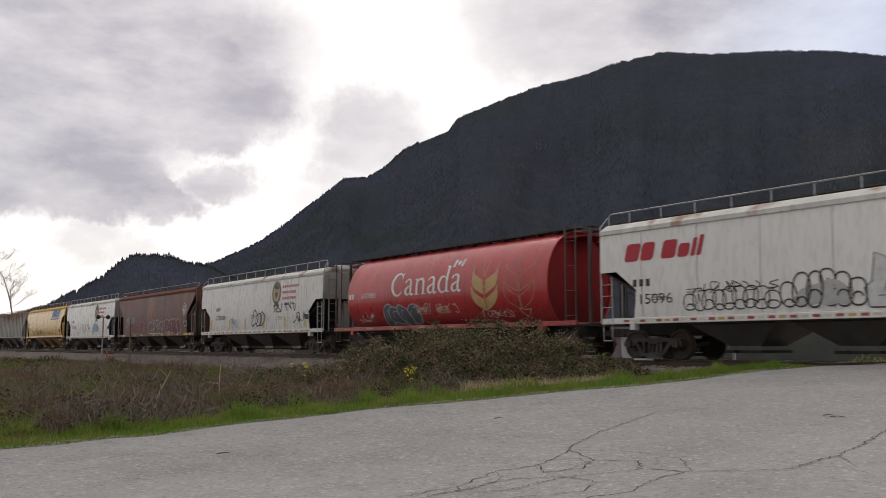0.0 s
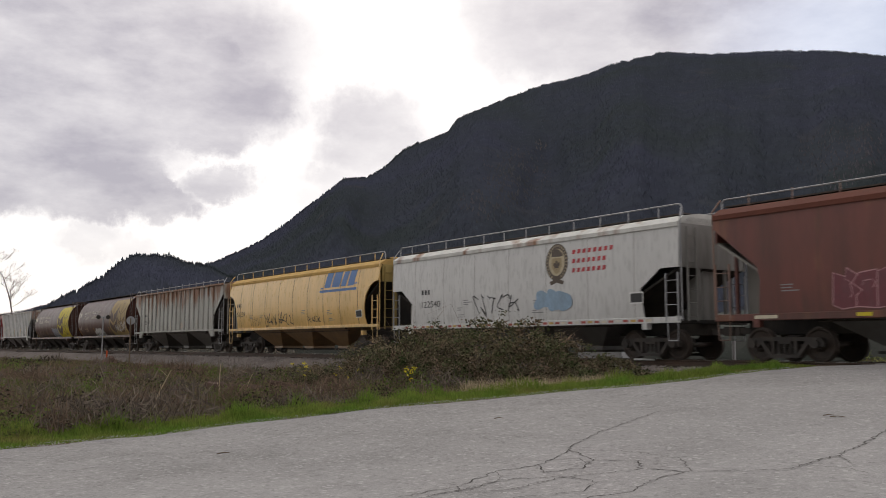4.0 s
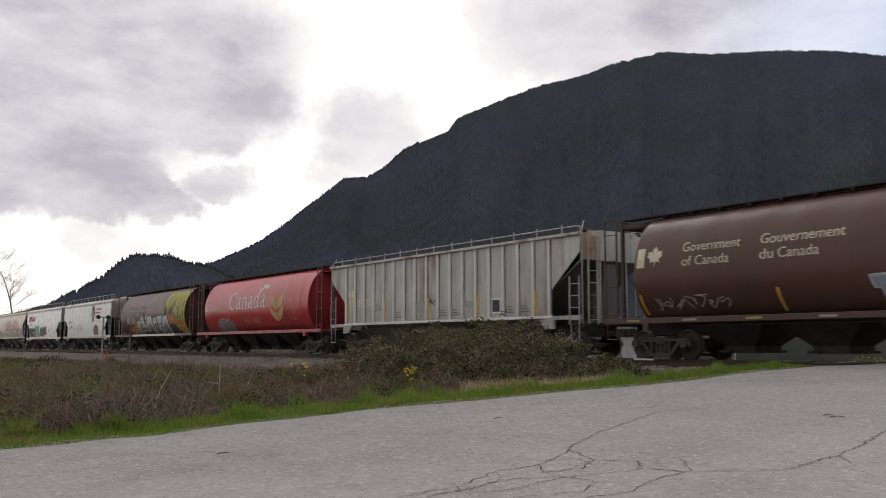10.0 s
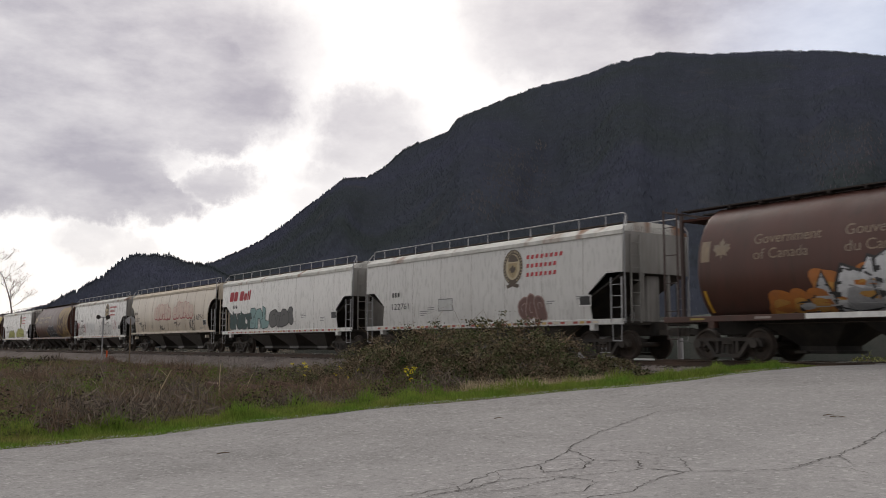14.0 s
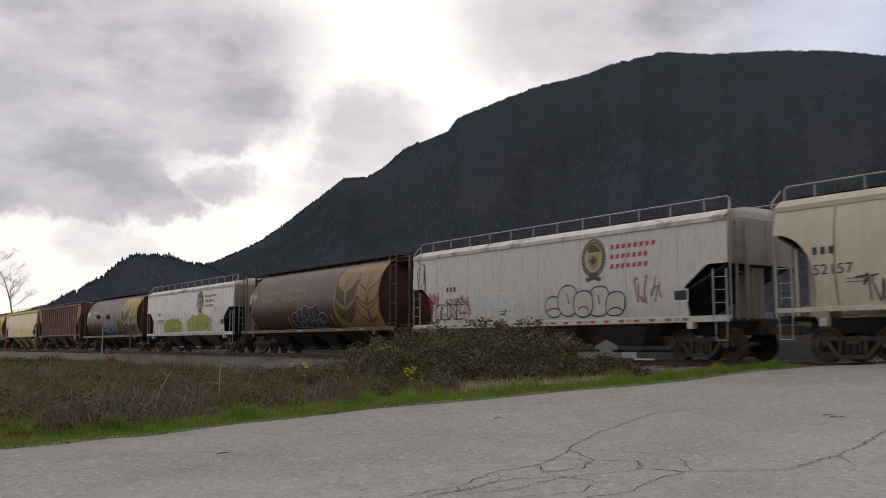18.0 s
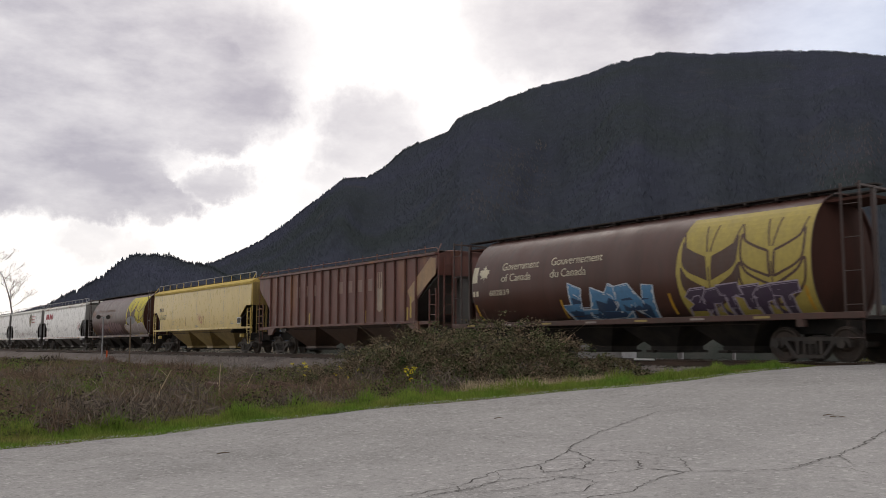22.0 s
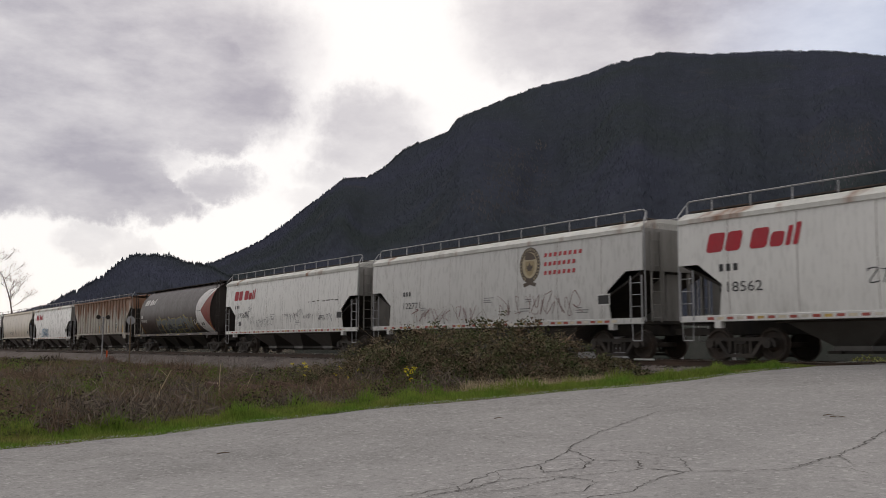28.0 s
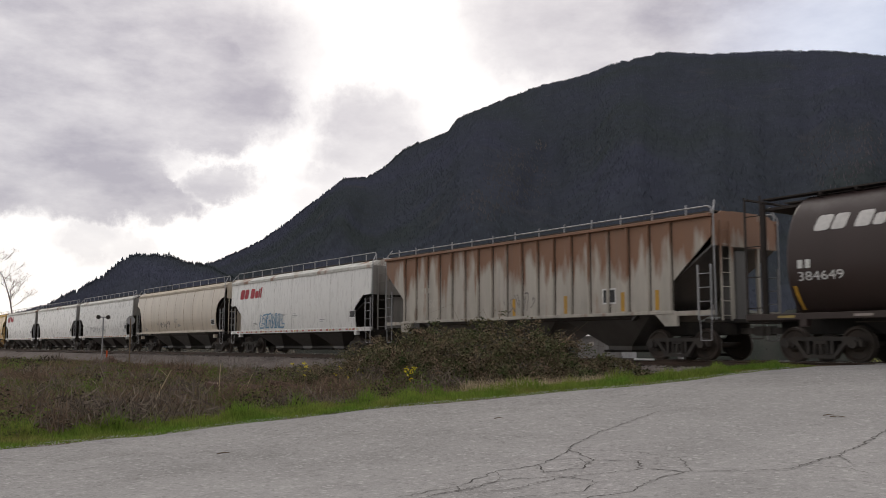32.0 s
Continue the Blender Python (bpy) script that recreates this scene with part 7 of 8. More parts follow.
# darker tones of the tan and yellow body paints for their bays
P["bay_tan"] = paint("dark_tan_bay_paint", (0.26, 0.155, 0.07, 1), 0.5)
P["bay_yellow"] = paint("dark_yellow_bay_paint", (0.42, 0.30, 0.11, 1), 0.45)
LADDER_PALE = MAT["galv"]

# the coupling points along the train at 16 s, front to rear
COUPLINGS = [225.2, 207.6, 190.0, 172.3, 154.2, 137.1, 119.0, 100.5, 82.2, 64.0, 45.7, 27.8, 9.6, -7.9, -25.0, -43.2, -60.9, -78.5, -96.0, -114.0, -132.4, -150.7, -168.6, -186.4, -203.8, -220.9,
             -238.7, -257.3, -274.8, -292.9, -310.2, -327.7, -345.3, -363.0]
TRAIN = []


def start_car(i, label, shift=0.0):
    mid, L = (COUPLINGS[i - 1] + COUPLINGS[i]) / 2 + shift, COUPLINGS[i - 1] - COUPLINGS[i]
    car = tagged(new("grain_hopper_car"), label, "freight car", "cars of the grain train")
    car["mid"] = mid
    TRAIN.append((car, mid))
    return car, L


def white_hopper(i, label, body="white", dress=None, cut="six", roof="white_roof", rail=None, shift=0.0, strip=((0.36, 0.07, 0.05, 1), (0.62, 0.55, 0.42, 1), (0.36, 0.07, 0.05, 1), (0.62, 0.58, 0.5, 1), (0.36, 0.07, 0.05, 1), (0.55, 0.36, 0.10, 1)), **kw):
    car, L = start_car(i, label, shift)
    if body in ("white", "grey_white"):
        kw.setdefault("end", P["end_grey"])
    kw.setdefault("inset", 0.70 if cut == "six" and body != "yellow" else 0.55)
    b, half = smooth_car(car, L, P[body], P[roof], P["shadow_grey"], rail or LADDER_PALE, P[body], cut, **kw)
    if strip:
        reflectors(car, b - 0.6, strip, n=44, seed=i)
    data_marks(car, half, i, b, (0.24, 0.24, 0.24, 1))
    if dress:
        dress(car, half, b)
    return car


def round_hopper(i, label, body="brown", dress=None, strip=(CREAM, None, None)):
    car, L = start_car(i, label)
    b, half = cylinder_car(car, L, P[body], P["roof_black"], P["roof_black"] if body != "red" else P["dark_brown"], P["end_brown"] if body != "dark_brown" else P["roof_black"], P[body], P["end_red"] if body == "red" else (P["roof_black"] if body == "dark_brown" else P["end_brown_shaded"]))
    reflectors(car, b - 0.6, ((0.36, 0.27, 0.08, 1), (0.34, 0.29, 0.26, 1)), y=1.58, n=7, w=0.5, h=0.06)
    if body != "red":
        for x in (-b + 1.5, -2.3, 2.4, b - 1.6):
            Decal().poly([(x, 1.36), (x + 0.1, 1.36), (x + 0.06, 1.98), (x - 0.04, 1.98)]).lay("reflector_strip", flat_paint((0.55, 0.30, 0.03, 1)), car, half, 0.020, "orange-yellow reflector", 0.2)
    if dress:
        dress(car, half, b - 1.35)
    return car


def rib_hopper(i, label, body, dress=None, ladder_mat=None, post_mat=None):
    car, L = start_car(i, label)
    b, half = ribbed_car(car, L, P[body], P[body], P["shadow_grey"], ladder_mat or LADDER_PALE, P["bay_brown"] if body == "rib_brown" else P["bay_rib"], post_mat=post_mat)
    if dress:
        dress(car, lambda z: half(z) + 0.0, b)
    return car


# -- the cars, front to rear --
def dress1(car, h, b):
    rail_logo(car, h, -7.05, 3.03, RED, 1.06)
    number(car, h, 3, "115096", -6.7, 1.7, BLACK, 0.40, 0.50)
    fingers(car, h, 11, -4.7, 1.42, 3.1, 0.68, 9, None, BLACK, 0.035)
    tag_paint(car, h, 14, -4.2, 1.9, 2.6, 0.35, BLACK, 7, 0.03)
    fingers(car, h, 12, -1.5, 1.40, 2.3, 0.95, 6, None, BLACK, 0.045)
    throwup(car, h, 15, -0.9, 1.38, 1.2, 0.7, 2, (0.42, 0.42, 0.41, 1), None)
    throwup(car, h, 13, 0.9, 1.36, 3.9, 1.25, 5, (0.62, 0.62, 0.61, 1), BLACK, True, 0.035)
    fingers(car, h, 16, 4.9, 1.38, 2.0, 1.1, 4, None, BLACK, 0.04)


white_hopper(1, "white smooth-sided grain hopper car with red lettering and black graffiti", "white", dress1)


def dress2(car, h, c):
    canada_car(car, h, c, "607950")
    throwup(car, h, 21, -3.9, 1.3, 2.6, 0.95, 4, (0.09, 0.10, 0.12, 1), (0.35, 0.36, 0.38, 1))
    tag_paint(car, h, 22, -1.6, 1.75, 3.2, 0.4, (0.6, 0.55, 0.5, 1), 8, 0.03)
    tag_paint(car, h, 23, -6.2, 1.4, 1.5, 0.6, (0.6, 0.58, 0.55, 1), 3, 0.04)
    tag_paint(car, h, 24, 3.0, 1.45, 3.0, 0.35, (0.6, 0.5, 0.45, 1), 7, 0.03)


round_hopper(2, "faded red round-sided grain hopper car with white lettering and gold leaves", "red", dress2)


def dress3(car, h, b):
    crest(car, h, 2.9, 3.27)
    number(car, h, 3, "122808", -5.6, 1.98, BLACK, 0.34, 0.5)
    for x in (-6.55, -3.6, -1.3, 1.2, 3.9, 6.2):
        Decal().bar(x, 1.40, 0.15, 0.55).lay("reflector_strip", flat_paint((0.62, 0.42, 0.05, 1)), car, h, 0.007, "yellow reflector")
    tag_paint(car, h, 33, -3.2, 1.45, 1.0, 0.55, (0.24, 0.33, 0.42, 1), 5, 0.035)
    throwup(car, h, 34, -0.1, 1.5, 1.5, 0.9, 3, None, BLACK, False, 0.035)
    tag_paint(car, h, 31, 2.6, 2.2, 2.6, 0.6, BLACK, 6, 0.06)
    tag_paint(car, h, 32, 5.0, 1.6, 1.4, 0.6, BLACK, 4, 0.05)


white_hopper(3, "pale grey grain hopper car with a round crest and black tags", "grey_white", dress3)


def dress4(car, h, b):
    for x, w, col in ((-7.2, 0.7, CREAM), (-4.3, 0.4, YELLOW), (-2.6, 0.45, CREAM), (0.1, 0.5, YELLOW), (2.0, 0.4, CREAM), (3.4, 0.5, YELLOW), (5.2, 0.3, CREAM), (6.6, 0.9, YELLOW), (7.6, 0.3, CREAM)):
        Decal().bar(x, 1.15, w, 0.09).lay("reflector_strip", flat_paint(col), car, lambda z: 1.603, 0.004, "worn paint and reflector patch")
    fingers(car, h, 41, 6.25, 2.75, 0.8, 0.5, 3, None, WHITE, 0.02)
    tag_paint(car, h, 45, 6.4, 2.45, 0.5, 0.4, WHITE, 3, 0.03)
    throwup(car, h, 42, -4.85, 1.35, 3.0, 0.95, 5, (0.15, 0.04, 0.05, 1), (0.45, 0.24, 0.25, 1), True, 0.03)
    throwup(car, h, 43, -0.7, 1.3, 3.0, 0.95, 5, (0.12, 0.05, 0.05, 1), (0.6, 0.56, 0.52, 1), True, 0.04)
    throwup(car, h, 44, 2.9, 1.2, 2.9, 1.15, 4, (0.12, 0.02, 0.03, 1), (0.55, 0.5, 0.47, 1), False, 0.04)


white_hopper(4, "rusty red-brown grain hopper car with maroon graffiti", "oxide", dress4, "wide", "oxide_roof", P["rail_rust"], strip=None, seams=0, slope=P["bay_grey"], rail_h=0.27)


def dress5(car, h, b):
    crest(car, h, 2.6, 3.27)
    number(car, h, 3, "122540", -5.6, 1.98, BLACK, 0.34, 0.5)
    tag_paint(car, h, 51, -2.2, 1.5, 2.8, 0.8, BLACK, 6, 0.04)
    throwup(car, h, 52, 1.6, 1.6, 1.6, 0.8, 3, (0.28, 0.40, 0.52, 1), None)


white_hopper(5, "pale grey grain hopper car with a crest and blue spray", "grey_white", dress5)


def dm_logo(car, h, x, z):
    d = Decal()
    for dx, w, hh in ((0.45, 0.62, 0.9), (1.2, 0.78, 0.9), (2.1, 0.5, 0.7), (2.75, 0.6, 0.9)):
        d.bar(x + dx, z + 0.22, w, hh, 0.22)
    d.bar(x, z, 3.6, 0.12, 0.03)
    d.bar(x + 0.1, z + 0.18, 0.26, 0.06).bar(x + 3.35, z + 0.28, 0.3, 0.06)
    d.lay("company_emblem", flat_paint((0.10, 0.20, 0.42, 1)), car, h, 0.010, "slanted blue company lettering blocks", 0.2)


def dress6(car, h, b):
    dm_logo(car, h, 3.0, 3.02)
    number(car, h, 3, "51239", -7.2, 2.1, BLACK, 0.34, 0.5)
    tag_paint(car, h, 61, -3.5, 1.48, 1.7, 0.75, BLACK, 4, 0.05)
    tag_paint(car, h, 62, -1.7, 1.52, 1.7, 0.7, BLACK, 4, 0.05)
    tag_paint(car, h, 63, -5.4, 1.5, 1.3, 0.5, (0.30, 0.2, 0.08, 1), 4, 0.035)
    tag_paint(car, h, 64, 1.75, 1.6, 1.3, 0.3, BLACK, 6, 0.03)


white_hopper(6, "tan-yellow grain hopper car with blue lettering and black tags", "tan", dress6, "arc", "tan_roof", P["tan"], strip=None, end=P["end_yellow"], slope=MAT["black"], seams=9, bay_mat=P["bay_tan"], bottom=1.40, sill_h=0.12)


def dress7(car, h, b):
    number(car, h, 3, "125097", -6.45, 1.98, BLACK, 0.36, 0.5)
    Decal().bar(-6.55, 1.9, 1.6, 2.0).lay("repaint_patch", flat_paint((0.5, 0.48, 0.43, 1)), car, h, 0.004)
    tag_paint(car, h, 71, 1.0, 1.6, 1.0, 0.4, (0.55, 0.4, 0.28, 1), 4, 0.04)
    for x in (-5.7, -3.2, -0.7, 1.9, 4.4):
        Decal().bar(x, 1.5, 0.12, 0.6).lay("reflector_strip", flat_paint((0.5, 0.30, 0.10, 1)), car, h, 0.006)


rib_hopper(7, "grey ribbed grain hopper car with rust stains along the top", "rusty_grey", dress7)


def dress8(car, h, c):
    government_car(8, car, h, c, (0.36, 0.25, 0.09, 1), (0.55, 0.5, 0.4, 1), "", True)
    fingers(car, h, 81, -2.3, 1.2, 2.9, 0.75, 5, (0.62, 0.62, 0.60, 1), BLACK, 0.03, 0.016)
    tag_paint(car, h, 82, 4.3, 1.5, 1.3, 0.65, (0.65, 0.65, 0.66, 1), 8, 0.045)
    tag_paint(car, h, 83, 5.7, 1.6, 1.45, 0.75, (0.65, 0.65, 0.66, 1), 9, 0.045)
    tag_paint(car, h, 84, -5.2, 1.6, 1.0, 0.45, (0.6, 0.5, 0.35, 1), 4, 0.035)
    tag_paint(car, h, 85, -c + 0.2, 1.75, 1.0, 0.45, WHITE, 4, 0.03)


round_hopper(8, "brown round-sided government grain hopper car with worn leaf panel", "brown", dress8)


def dress9(car, h, c):
    government_car(9, car, h, c, YELLOW, (0.62, 0.56, 0.42, 1), "")
    throwup(car, h, 91, 0.45, 1.25, 2.5, 0.95, 5, (0.22, 0.24, 0.30, 1), (0.5, 0.5, 0.55, 1), True, 0.035, 0.016)
    tag_paint(car, h, 92, -c + 0.5, 1.5, 3.0, 0.4, (0.4, 0.34, 0.28, 1), 7, 0.03)


round_hopper(9, "brown round-sided government grain hopper car with bright yellow leaf panel", "brown", dress9)


def dress10(car, h, b):
    straw = (0.72, 0.63, 0.36, 1)
    blocks(Decal(), 2, -b + 1.72, 2.66, 0.30, 0.30, 0.58).lay("owner_mark", flat_paint(straw), car, h, 0.010, "", 0.3)
    for k, pair in enumerate(("39", "03", "32")):
        Decal().text_fit(pair, -b + 1.70 + 0.80 * k, 2.20, 0.56, 0.34).lay("car_number", flat_paint(straw), car, h, 0.010, "faded yellow painted number", 0.3)
    gap = (2 * b - 3.04) / 17
    # yellow marker strips at the foot of every fourth post
    for k in (0, 4, 8, 12, 16):
        x = -b + 1.52 + gap * k
        Decal().bar(x + 0.06, 1.52, 0.13, 0.85).lay("reflector_strip", flat_paint((0.60, 0.36, 0.05, 1)), car, h, 0.010, "chipped yellow marker strip", 0.2)
    # scrubbed patches, half-covered marks and the black data square with its white rim
    for k, z, w, hh in ((3, 1.95, 0.62, 0.34), (7, 1.75, 0.5, 0.55), (11, 1.85, 0.6, 0.3)):
        throwup(car, h, 100 + k, -b + 1.62 + gap * k, z, w, hh, 2, (0.30, 0.33, 0.27, 1), (0.44, 0.45, 0.40, 1), False, 0.03, 0.009, "dull scrubbed paint patch")
    tag_paint(car, h, 107, -b + 1.62 + gap * 8, 2.0, 0.6, 0.5, BLACK, 3, 0.03)
    x = -b + 1.62 + gap * 13
    Decal().bar(x, 1.62, 0.56, 0.56).lay("test_panel", flat_paint(WHITE), car, h, 0.009)
    Decal().bar(x + 0.06, 1.68, 0.44, 0.44).lay("test_panel_cells", flat_paint(BLACK), car, h, 0.012)
    bars = Decal()
    for k in (5, 9, 10, 14, 15):
        for r in range(3):
            bars.bar(-b + 1.64 + gap * k, 1.62 + r * 0.10, 0.5 - 0.08 * r, 0.035)
    tagged(bars.lay("stencil_bars", flat_paint((0.14, 0.13, 0.12, 1), fade=0.5), car, h, 0.009), kind="stuff")


rib_hopper(10, "light grey ribbed grain hopper car with shadow lines beside its posts", "rib_grey", dress10, None, P["rib_post"])


def dress11(car, h, c):
    canada_car(car, h, c, "608206")
    fingers(car, h, 111, -5.2, 1.25, 2.4, 0.85, 7, (0.22, 0.17, 0.20, 1), (0.50, 0.45, 0.50, 1), 0.025, 0.012)


round_hopper(11, "red round-sided grain hopper car with white lettering and gold leaves", "red", dress11)


def dress12(car, h, c):
    government_car(12, car, h, c, (0.36, 0.34, 0.05, 1), (0.26, 0.2, 0.14, 1), "", True)
    for k, (x, z, w, hh) in enumerate(((-5.0, 1.25, 1.7, 0.75), (-3.6, 1.5, 1.6, 1.0), (2.6, 1.9, 2.6, 0.75), (4.6, 1.45, 2.2, 0.75))):
        throwup(car, h, 124 + k, x, z, w, hh, 3, (0.42, 0.15, 0.035, 1), None, False, 0.05, 0.0165, "orange sprayed cloud", (0.50, 0.26, 0.06, 1))
    for pts in ([(-4.2, 1.24), (-3.25, 1.24), (-3.15, 1.5), (-3.42, 2.28), (-3.72, 1.62), (-4.25, 1.48)], [(3.3, 2.72), (3.55, 2.28), (4.2, 2.02), (5.4, 1.75), (6.1, 1.24), (4.6, 1.24), (3.9, 1.55), (3.4, 2.0)]):
        Decal().ribbon(pts + pts[:1], 0.16).lay("graffiti_outline", flat_paint(BLACK), car, h, 0.024, "black outlined spike", 0.2)
        Decal().poly(pts).lay("graffiti_fill", flat_paint((0.42, 0.43, 0.45, 1) if pts[0][0] < 0 else (0.05, 0.05, 0.05, 1)), car, h, 0.026, "silver and black spike", 0.2)
    throwup(car, h, 122, -3.0, 1.2, 6.9, 1.45, 6, (0.55, 0.56, 0.58, 1), BLACK, True, 0.095, 0.03, "large silver and orange graffiti lettering", (0.30, 0.305, 0.315, 1))
    Decal().bar(-3.9, 1.12, 9.4, 0.14).lay("graffiti_base", flat_paint(WHITE), car, lambda z: 1.60, 0.006)
    tag_paint(car, h, 123, 5.0, 1.9, 0.9, 0.6, (0.5, 0.2, 0.3, 1), 4, 0.04)


round_hopper(12, "brown government grain hopper car with large silver and orange graffiti", "brown", dress12)


def dress13(car, h, b):
    crest(car, h, 2.5, 3.27)
    number(car, h, 3, "122761", -5.65, 1.97, BLACK, 0.34, 0.5)
    throwup(car, h, 131, 2.9, 1.35, 1.3, 0.85, 3, (0.14, 0.07, 0.06, 1), (0.3, 0.2, 0.18, 1))
    Decal().bar(-2.2, 1.8, 1.0, 0.5).lay("data_frame", flat_paint((0.2, 0.2, 0.2, 1)), car, h, 0.006)
    Decal().bar(-2.16, 1.84, 0.92, 0.42).lay("data_panel", flat_paint((0.5, 0.51, 0.5, 1)), car, h, 0.009)


white_hopper(13, "clean pale grey grain hopper car with a round crest", "grey_white", dress13, inset=0.90, shift=-0.2)


def dress14(car, h, b):
    rail_logo(car, h, -6.75, 3.03, RED, 1.06)
    number(car, h, 3, "116077", -6.2, 2.05, BLACK, 0.36, 0.5)
    throwup(car, h, 141, -6.5, 1.4, 2.9, 0.95, 5, (0.03, 0.07, 0.07, 1), BLACK, True)
    throwup(car, h, 142, -3.7, 1.4, 2.4, 1.2, 3, (0.22, 0.36, 0.36, 1), (0.03, 0.06, 0.06, 1), True)
    throwup(car, h, 143, -0.9, 1.45, 2.6, 1.0, 4, (0.12, 0.12, 0.12, 1), BLACK)


white_hopper(14, "white grain hopper car with red lettering and teal graffiti", "white", dress14)


def dress15(car, h, b):
    number(car, h, 3, "52157", -7.4, 2.22, BLACK, 0.34, 0.48)
    fingers(car, h, 151, -2.8, 2.25, 3.3, 1.15, 6, (0.63, 0.50, 0.42, 1), (0.50, 0.16, 0.16, 1), 0.022, drop=(0.42, 0.09, 0.10, 1))
    fingers(car, h, 152, 1.15, 2.25, 3.7, 1.2, 6, (0.63, 0.50, 0.42, 1), (0.50, 0.16, 0.16, 1), 0.022, drop=(0.42, 0.09, 0.10, 1))
    tag_paint(car, h, 153, -6.3, 1.45, 1.5, 0.75, BLACK, 4, 0.04)
    tag_paint(car, h, 154, -1.8, 1.5, 1.0, 0.4, BLACK, 4, 0.04)
    tag_paint(car, h, 155, 1.2, 1.7, 1.3, 0.35, BLACK, 5, 0.03)
    tag_paint(car, h, 156, 4.0, 1.4, 1.1, 0.9, BLACK, 3, 0.05)
    tag_paint(car, h, 157, 5.1, 2.05, 1.6, 0.4, BLACK, 5, 0.04)


white_hopper(15, "dirty cream grain hopper car with pink bubble graffiti and black tags", "cream", dress15, "arc", "cream_roof", strip=None, seams=9, bottom=1.40, sill_h=0.12)


def dress16(car, h, b):
    crest(car, h, 2.7, 3.27)
    number(car, h, 3, "120326", -5.5, 2.0, BLACK, 0.36, 0.5)
    tag_paint(car, h, 161, -b + 0.2, 2.6, 0.9, 1.3, BLACK, 3, 0.04)
    tag_paint(car, h, 162, -b + 1.1, 1.9, 0.8, 0.7, (0.35, 0.05, 0.06, 1), 4, 0.04)
    throwup(car, h, 163, -6.3, 1.45, 1.9, 0.7, 4, None, BLACK, True, 0.025)
    tag_paint(car, h, 164, -b + 3.0, 1.6, 1.0, 0.8, (0.35, 0.05, 0.06, 1), 4, 0.04)
    throwup(car, h, 165, -b + 4.2, 1.5, 2.6, 0.9, 5, (0.62, 0.63, 0.63, 1), (0.75, 0.75, 0.75, 1), True, 0.03)
    fingers(car, h, 166, 0.4, 1.36, 3.6, 1.05, 5, (0.56, 0.555, 0.54, 1), BLACK, 0.045)
    tag_paint(car, h, 167, 4.4, 1.7, 1.2, 0.9, (0.35, 0.05, 0.06, 1), 5, 0.04)


white_hopper(16, "pale grey grain hopper car with a crest and many tags", "grey_white", dress16, inset=0.93)


def dress17(car, h, c):
    government_car(17, car, h, c, (0.30, 0.20, 0.08, 1), (0.50, 0.40, 0.24, 1), "", True)
    fingers(car, h, 171, -1.7, 1.30, 3.5, 1.15, 6, (0.022, 0.024, 0.036, 1), (0.55, 0.57, 0.62, 1), 0.028)


round_hopper(17, "red-brown round-sided government grain hopper car, faded leaf panel", "brown", dress17)


def dress18(car, h, b):
    crest(car, h, 2.6, 3.27)
    number(car, h, 3, "120028", -5.65, 1.98, BLACK, 0.34, 0.5)
    fingers(car, h, 181, -4.2, 1.34, 3.5, 0.95, 7, (0.40, 0.41, 0.10, 1), (0.06, 0.07, 0.03, 1), 0.035)
    fingers(car, h, 182, 0.45, 1.34, 4.1, 1.15, 8, (0.40, 0.41, 0.10, 1), (0.06, 0.07, 0.03, 1), 0.035)
    tag_paint(car, h, 183, -b + 3.8, 2.3, 2.0, 0.4, WHITE, 6, 0.03)
    tag_paint(car, h, 184, 5.0, 2.4, 1.8, 0.4, WHITE, 6, 0.03)


white_hopper(18, "pale grey grain hopper car with a crest and lime-yellow graffiti", "grey_white", dress18)


def dress19(car, h, c):
    government_car(19, car, h, c, (0.42, 0.33, 0.08, 1), CREAM, "602839")
    throwup(car, h, 191, -2.0, 1.25, 3.6, 1.2, 3, (0.10, 0.26, 0.46, 1), (0.6, 0.65, 0.7, 1), True, 0.05, 0.014, shade=(0.035, 0.07, 0.14, 1))
    throwup(car, h, 192, 3.1, 1.2, 3.5, 1.0, 6, (0.07, 0.045, 0.08, 1), (0.4, 0.34, 0.42, 1), True, 0.04, 0.016)


round_hopper(19, "brown government grain hopper car with blue and purple graffiti", "brown", dress19)


